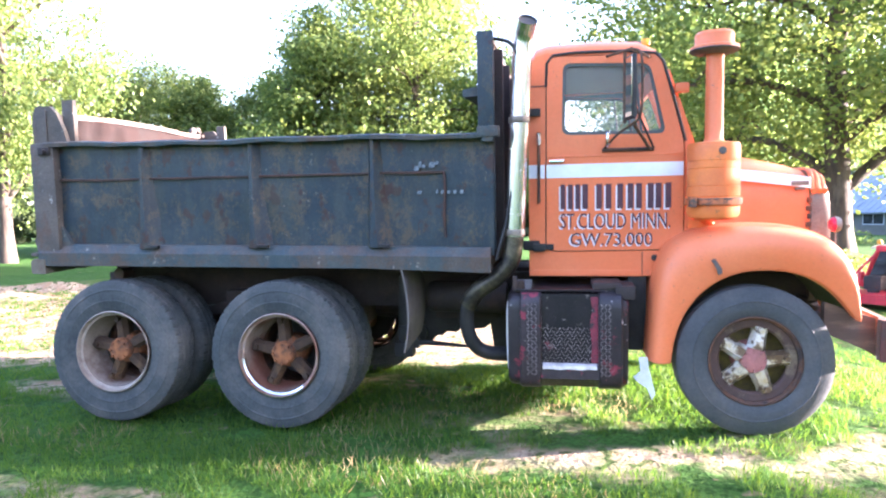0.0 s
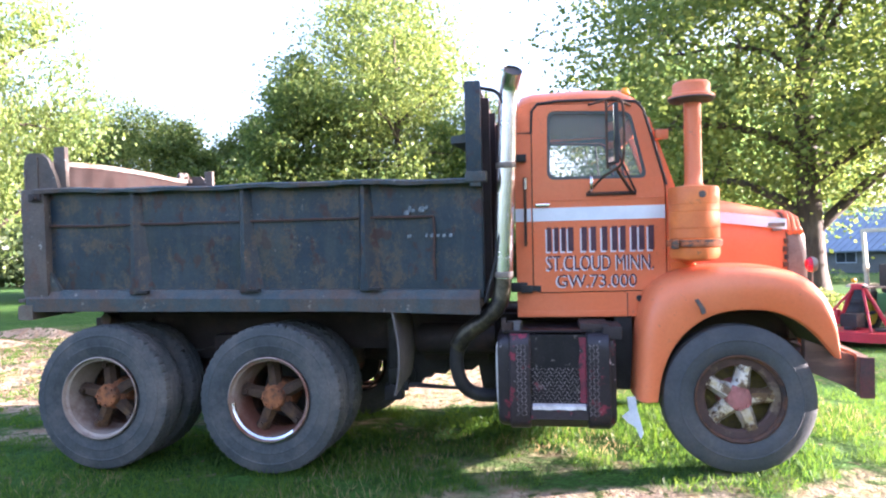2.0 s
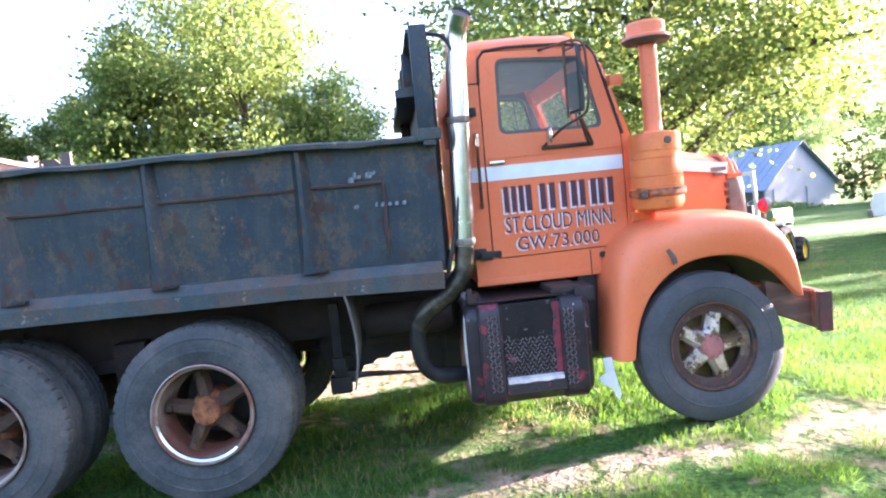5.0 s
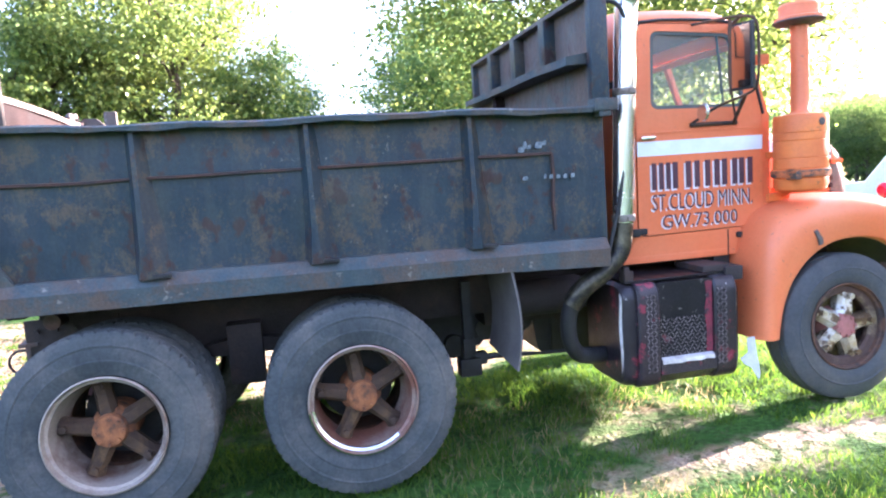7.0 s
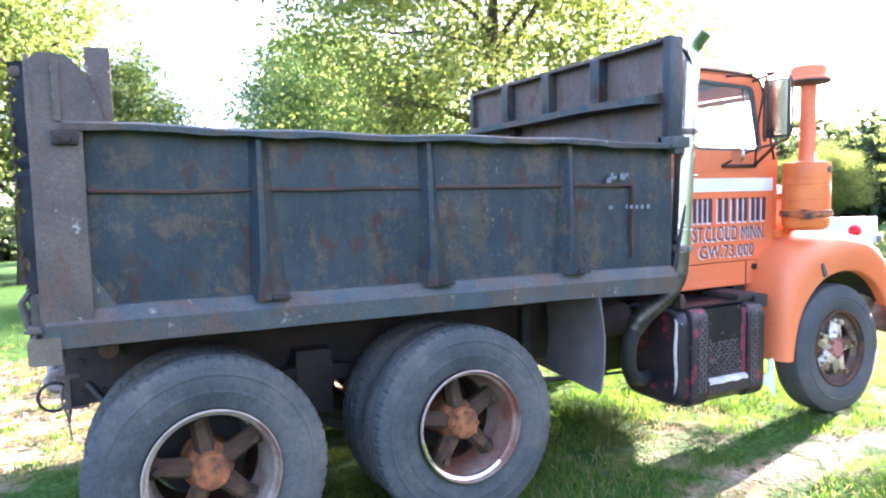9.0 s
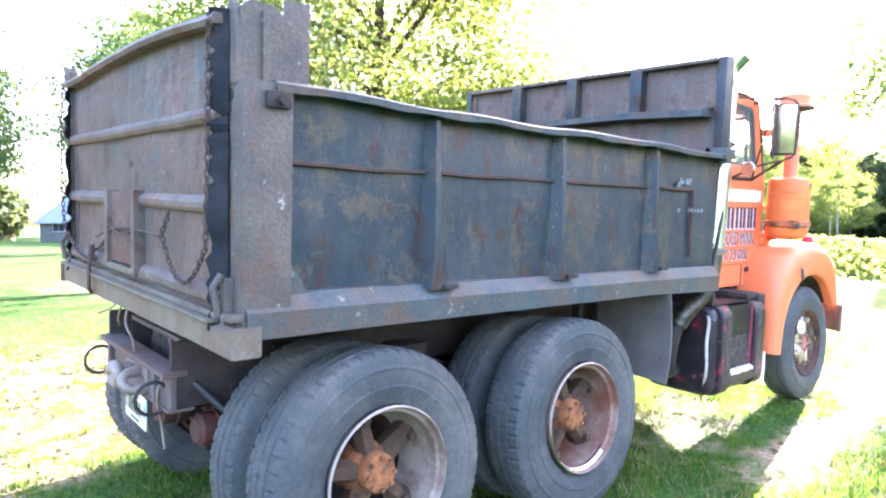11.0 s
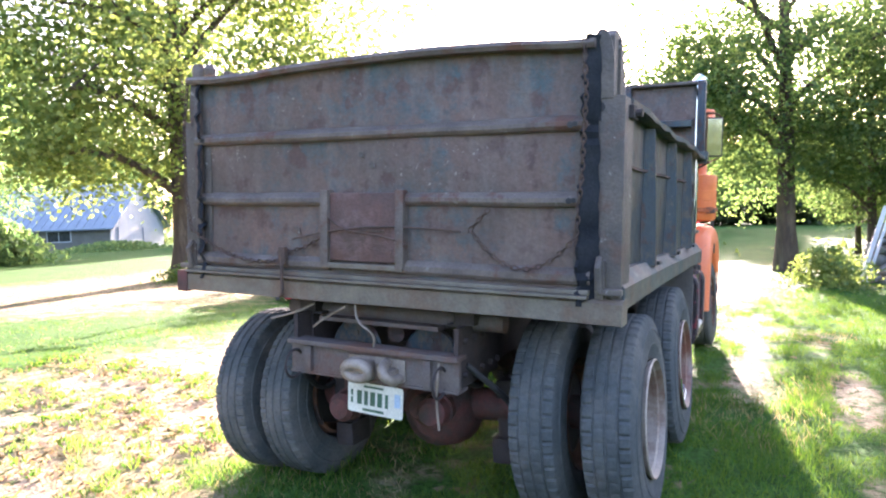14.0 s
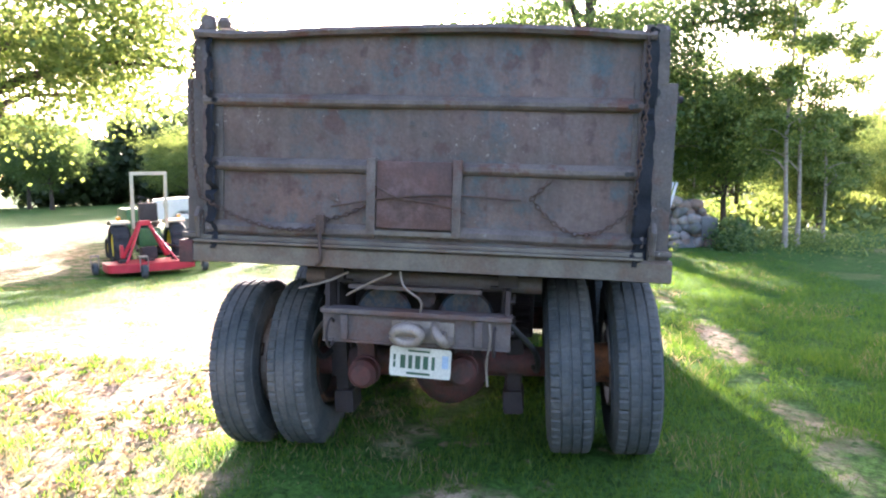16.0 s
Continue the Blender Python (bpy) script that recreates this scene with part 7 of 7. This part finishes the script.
for k, (y, w) in enumerate(((-3.26, 0.075), (-3.36, 0.05))):
    bm = bmesh.new()
    bx(bm, -0.02, 0.02, -w / 2, w / 2, 0, 1.55, 0.004)
    ob = new("plank", mesh_of(bm, "plank", surface("white_plank", (0.46, 0.49, 0.52), (0.33, 0.35, 0.37), 6, 0.6, stretch=(1, 1, 0.2))))
    ob.matrix_basis = Matrix.Translation((9.25, y, height(9.25, y))) @ pose(0, 0, 0, 17, 8, 0)
    tagged(ob, "long white board leaning on the stone pile", "plank", "leaning boards")

# ---- long house and garage ----
def house(name, label, x, y, turn, length, depth, wall_h, roof_h, z, wall_mat, windows, doors):
    m = Matrix.Translation((x, y, z)) @ Matrix.Rotation(radians(turn), 4, "Z")
    root = thing(name, label, "house", m)
    bm = bmesh.new()
    bx(bm, 0, length, 0, depth, -1.0, wall_h)
    prism(bm, [(0, wall_h), (depth, wall_h), (depth / 2, wall_h + roof_h - 0.08)], "x", 0, length)
    part("wall", bm, wall_mat, root, smooth=0)
    bm = bmesh.new()
    bx(bm, 0.1, length - 0.1, -0.035, 0.01, -1.0, wall_h - 0.05)
    part("block_wall", bm, GREY_WALL, root, "grey block wall under the eaves")
    bm = bmesh.new()
    for s in (0, 1):
        y0, y1 = (-0.45, depth / 2) if s == 0 else (depth + 0.45, depth / 2)
        z0 = wall_h - 0.45 * roof_h / (depth / 2)
        st = [[(-0.4, y0, z0), (-0.4, y1, wall_h + roof_h), (-0.4, y1, wall_h + roof_h + 0.1), (-0.4, y0, z0 + 0.1)], [(length + 0.4, y0, z0), (length + 0.4, y1, wall_h + roof_h), (length + 0.4, y1, wall_h + roof_h + 0.1), (length + 0.4, y0, z0 + 0.1)]]
        sweep(bm, st)
        k = int(length / 0.6)
        for i in range(k):
            xx = length * i / k
            sweep(bm, [[(xx, y0, z0 + 0.1), (xx + 0.05, y0, z0 + 0.1), (xx + 0.05, y0, z0 + 0.14), (xx, y0, z0 + 0.14)], [(xx, y1, wall_h + roof_h + 0.1), (xx + 0.05, y1, wall_h + roof_h + 0.1), (xx + 0.05, y1, wall_h + roof_h + 0.14), (xx, y1, wall_h + roof_h + 0.14)]])
    part("roof", bm, METAL_ROOF, root, smooth=0)
    for wx, ww, wz, wh in windows:
        bm = bmesh.new()
        bx(bm, wx - 0.08, wx + ww + 0.08, -0.065, 0.0, wz - 0.08, wz + wh + 0.08)
        f = part("window", bm, SIDING, root)
        for k in range(2):
            bm = bmesh.new()
            bx(bm, wx + ww * 0.52 * k, wx + ww * (0.48 + 0.52 * k), -0.08, -0.05, wz, wz + wh)
            part("pane", bm, PANE, f)
    for dy, dw, dh in doors:
        bm = bmesh.new()
        bx(bm, length + 0.02, length + 0.08, dy, dy + dw, -1.0, dh)
        for k in range(4):
            bx(bm, length + 0.07, length + 0.10, dy + 0.05, dy + dw - 0.05, 0.05 + k * dh / 4, (k + 0.9) * dh / 4)
        part("garage_door", bm, SIDING, root)
    return root


house("long_house", "long low white house with a pale blue metal roof", 9.56, 74.6, -63.5, 38.0, 9.0, 1.8, 3.1, 0.15, SIDING, [(2.0, 1.6, 0.75, 0.7), (6.5, 1.6, 0.75, 0.7), (11.5, 1.6, 0.75, 0.7), (16.0, 1.6, 0.75, 0.7), (20.5, 1.6, 0.75, 0.7), (25.2, 1.6, 0.75, 0.7), (29.0, 1.6, 0.75, 0.7), (33.5, 1.6, 0.75, 0.7)], [(0.9, 3.0, 1.6), (5.0, 3.0, 1.6)])


# ---- tractor and finishing mower ----
tm = Matrix.Translation((5.86, 6.90, height(5.86, 6.90))) @ Matrix.Rotation(radians(42), 4, "Z")
mower = thing("finish_mower", "red finishing mower behind the tractor", "mower", tm)
bm = bmesh.new()
prism(bm, rounded([(-0.50, -0.79), (0.20, -0.80), (0.26, 0.0), (0.20, 0.80), (-0.50, 0.79), (-0.66, 0.45), (-0.66, -0.45)], 0.12, 4), "z", 0.10, 0.25)
deck = part("deck", bm, RED_DECK, mower, "red steel mower deck")
bm = bmesh.new()
for s in (-1, 1):
    tube(bm, [(0.25, s * 0.40, 0.30), (0.15, s * 0.08, 0.98)], 0.035, 8)
    tube(bm, [(-0.45, s * 0.45, 0.25), (0.15, s * 0.06, 0.96)], 0.022, 8)
    bx(bm, 0.2, 0.32, s * 0.42 - 0.03, s * 0.42 + 0.03, 0.30, 0.55, 0.01)
bx(bm, 0.08, 0.22, -0.10, 0.10, 0.92, 1.02, 0.02)
part("hitch_frame", bm, RED_DECK, mower)
bm = bmesh.new()
bx(bm, -0.25, 0.05, -0.14, 0.14, 0.29, 0.52, 0.03)
part("gearbox", bm, IRON, mower)
for s in (-1, 0, 1):
    bm = bmesh.new()
    lathe(bm, [(0.001, 0.31), (0.06, 0.31), (0.09, 0.29), (0.09, 0.249)], 14, "z", (-0.2, s * 0.48, 0.0))
    part("spindle", bm, IRON, mower)
bm = bmesh.new()
lathe(bm, [(0.09, -0.05), (0.125, -0.04), (0.13, 0), (0.125, 0.04), (0.09, 0.05)], 20, "y", closed=True)
gw = mesh_of(bm, "gauge_wheel", RUBBER, 40)
for x, y in ((-0.86, 0.22), (-0.50, -0.95), (0.1, 0.92)):
    ob = new("gauge_wheel", gw)
    ob.parent = mower
    ob.matrix_basis = pose(x, y, 0.13)
    bm = bmesh.new()
    bx(bm, -0.02, 0.02, -0.075, -0.06, 0.0, 0.26)
    bx(bm, -0.02, 0.02, 0.06, 0.075, 0.0, 0.26)
    bx(bm, -0.02, 0.25 if x < 0 else 0.02, -0.075, 0.075, 0.245, 0.275)
    part("fork", bm, STEEL, ob)
tr = Matrix.Translation((6.85, 7.50, height(6.85, 7.50))) @ Matrix.Rotation(radians(42), 4, "Z")
tractor = thing("tractor", "green compact tractor with yellow wheels and a roll bar", "tractor", tr)
bm = bmesh.new()
bx(bm, -0.35, 1.6, -0.22, 0.22, 0.42, 0.80, 0.05)
bx(bm, 0.55, 1.75, -0.30, 0.30, 0.72, 1.18, 0.08)
part("body", bm, GREEN_PAINT, tractor)
for x, r, w, yy in ((-0.1, 0.46, 0.30, 0.55), (1.30, 0.29, 0.20, 0.50)):
    for s in (-1, 1):
        bm = bmesh.new()
        lathe(bm, [(r * 0.58, -w / 2), (r * 0.8, -w / 2 - 0.02), (r * 0.97, -w / 2 + 0.03), (r, -w * 0.2), (r, w * 0.2), (r * 0.97, w / 2 - 0.03), (r * 0.8, w / 2 + 0.02), (r * 0.58, w / 2)], 48, "y", ripple=lambda j, k: -0.035 if 2 <= j <= 5 and (k // 2) % 2 else 0, closed=True)
        wh = part("tyre", bm, TREAD, tractor)
        wh.matrix_basis = pose(x, s * yy, r)
        bm = bmesh.new()
        lathe(bm, [(0.001, -w * 0.25), (r * 0.25, -w * 0.3), (r * 0.5, -w * 0.15), (r * 0.59, -w * 0.45), (r * 0.6, w * 0.45), (r * 0.5, w * 0.15), (0.001, w * 0.25)], 32, "y")
        part("rim", bm, YELLOW, wh)
for s in (-1, 1):
    bm = bmesh.new()
    st = []
    for k in range(9):
        a = radians(48 + 74 * k / 8)
        x, z = -0.1 + 0.52 * math.cos(a), 0.46 + 0.48 * math.sin(a) ** 0.6
        st.append([(x, s * 0.36, z), (x, s * 0.72, z), (x, s * 0.72, z + 0.03), (x, s * 0.36, z + 0.03)])
    sweep(bm, st)
    part("fender", bm, CREAM, tractor, "sun-bleached fender")
bm = bmesh.new()
for s in (-1, 1):
    bx(bm, -0.035, 0.035, -0.03, 0.03, 0, 1.12, 0.008, m=pose(-0.42, s * 0.32, 0.80, 0, -6, 0))
    bx(bm, -0.045, 0.045, -0.04, 0.04, 0, 0.12, 0.008, m=pose(-0.46, s * 0.32, 1.20, 0, -6, 0))
bx(bm, -0.57, -0.50, -0.35, 0.35, 1.88, 1.95, 0.01)
part("roll_bar", bm, CREAM, tractor, "pale roll bar")
bm = bmesh.new()
bx(bm, -0.22, 0.20, -0.20, 0.20, 0.80, 0.92, 0.05)
bx(bm, -0.31, -0.19, -0.19, 0.19, 0.90, 1.32, 0.055)
part("seat", bm, BLACK, tractor, "black seat")
bm = bmesh.new()
lathe(bm, [(0.17, -0.01), (0.18, 0), (0.17, 0.01), (0.16, 0)], 20, "z", closed=True)
bm.transform(pose(0.5, 0, 1.35, 0, -30, 0))
tube(bm, [(0.5, 0, 1.35), (0.62, 0, 1.15)], 0.02, 8)
part("steering_wheel", bm, BLACK, tractor)
for s in (-1, 1):
    bm = bmesh.new()
    lathe(bm, [(0.001, -0.05), (0.04, -0.04), (0.045, 0.02), (0.001, 0.04)], 12, "x", (-0.35, s * 0.58, 1.02))
    part("work_lamp", bm, AMBER, tractor)
for s in (-1, 1):
    bm = bmesh.new()
    tube(bm, [(-0.3, s * 0.28, 0.45), (-1.2, s * 0.40, 0.42)], 0.03, 8)
    part("link_arm", bm, IRON, tractor)
bm = bmesh.new()
tube(bm, [(-0.3, 0, 0.9), (-1.3, 0, 0.95)], 0.025, 8)
part("top_link", bm, IRON, tractor)


# ---- parked vehicles ----
def road_wheel(parent, x, y, r=0.36, w=0.24):
    bm = bmesh.new()
    lathe(bm, [(r * 0.6, -w / 2), (r * 0.9, -w / 2), (r, -w * 0.3), (r, w * 0.3), (r * 0.9, w / 2), (r * 0.6, w / 2)], 32, "y", closed=True)
    t = part("wheel", bm, TREAD, parent)
    t.matrix_basis = pose(x, y, r)
    bm = bmesh.new()
    lathe(bm, [(0.001, -w * 0.3), (r * 0.3, -w * 0.32), (r * 0.55, -w * 0.2), (r * 0.62, -w * 0.48), (r * 0.62, w * 0.48), (0.001, w * 0.3)], 24, "y")
    part("rim", bm, STEEL, t)


van = thing("delivery_van", "dark old van with a ladder on its back door", "van", Matrix.Translation((18.9, 1.75, height(18.9, 1.75) - 0.03)) @ Matrix.Rotation(radians(10.5), 4, "Z"))
bm = bmesh.new()
st = []
for x, k in ((0.0, 0.96), (0.15, 1.0), (3.2, 1.0), (3.6, 0.98)):
    p = rounded([(-0.92, 0.45), (0.92, 0.45), (0.92, 1.55), (0.66, 2.42), (-0.66, 2.42), (-0.92, 1.55)], 0.12, 3)
    st.append([(x, a * k, b) for a, b in p])
sweep(bm, st)
part("body", bm, DARK_VAN, van)
bm = bmesh.new()
bx(bm, -0.03, 0.02, -0.60, 0.60, 1.55, 2.12, 0.02)
part("rear_window", bm, PANE, van)
bm = bmesh.new()
bx(bm, -0.25, 0.05, -0.95, 0.95, 0.42, 0.66, 0.03)
part("bumper", bm, RIM, van, "pale pinkish rear bumper")
bm = bmesh.new()
bx(bm, -0.05, 0.4, -0.66, 0.66, 2.42, 2.50, 0.03)
part("roof_edge", bm, CREAM, van)
bm = bmesh.new()
for y in (0.30, 0.66):
    tube(bm, [(-0.10, y, 0.65), (-0.08, y, 1.75)], 0.025, 8)
for k in range(6):
    tube(bm, [(-0.09, 0.30, 0.75 + 0.18 * k), (-0.09, 0.66, 0.75 + 0.18 * k)], 0.02, 6)
part("ladder", bm, CREAM, van, "pale metal ladder")
for y in (-0.82, 0.82):
    bm = bmesh.new()
    bx(bm, -0.06, 0.02, y - 0.07, y + 0.07, 0.75, 1.0, 0.02)
    part("tail_lamp", bm, REDLENS, van)
bm = bmesh.new()
bx(bm, -0.05, 0.0, 0.22, 0.74, 0.66, 1.72, 0.02)
part("back_panel", bm, WOOD, van, "brown back panel")
for y in (-0.93, 0.93):
    bm = bmesh.new()
    bx(bm, -0.27, -0.18, y - 0.06, y + 0.06, 0.40, 0.78, 0.02)
    part("bumper_end", bm, WHITE_PAINT, van, "white bumper end")
for x in (0.7, 2.9):
    for y in (-0.82, 0.82):
        road_wheel(van, x, y)

car = thing("pickup_truck", "white pickup parked beyond the truck", "pickup", Matrix.Translation((13.4, 8.4, height(13.4, 8.4))) @ Matrix.Rotation(radians(120), 4, "Z"))
bm = bmesh.new()
st = []
for y, k in ((-0.92, 0.97), (-0.86, 1.0), (0.86, 1.0), (0.92, 0.97)):
    p = [(-2.5, 0.45), (2.5, 0.45), (2.55, 0.75), (2.45, 1.02), (1.25, 1.08), (0.75, 1.68), (-0.55, 1.70), (-0.75, 1.10), (-2.5, 1.08)]
    st.append([(a * k, y, 0.45 + (b - 0.45) * k) for a, b in p])
sweep(bm, st)
part("body", bm, WHITE_PAINT, car)
bm = bmesh.new()
bx(bm, -0.48, 0.70, -0.935, 0.935, 1.16, 1.58, 0.03)
part("side_glass", bm, PANE, car)
bm = bmesh.new()
bx(bm, 2.50, 2.62, -0.9, 0.9, 0.42, 0.62, 0.03)
bx(bm, -2.62, -2.50, -0.9, 0.9, 0.45, 0.65, 0.03)
part("bumper", bm, STEEL, car)
for x in (-1.6, 1.65):
    for y in (-0.80, 0.80):
        road_wheel(car, x, y, 0.37)
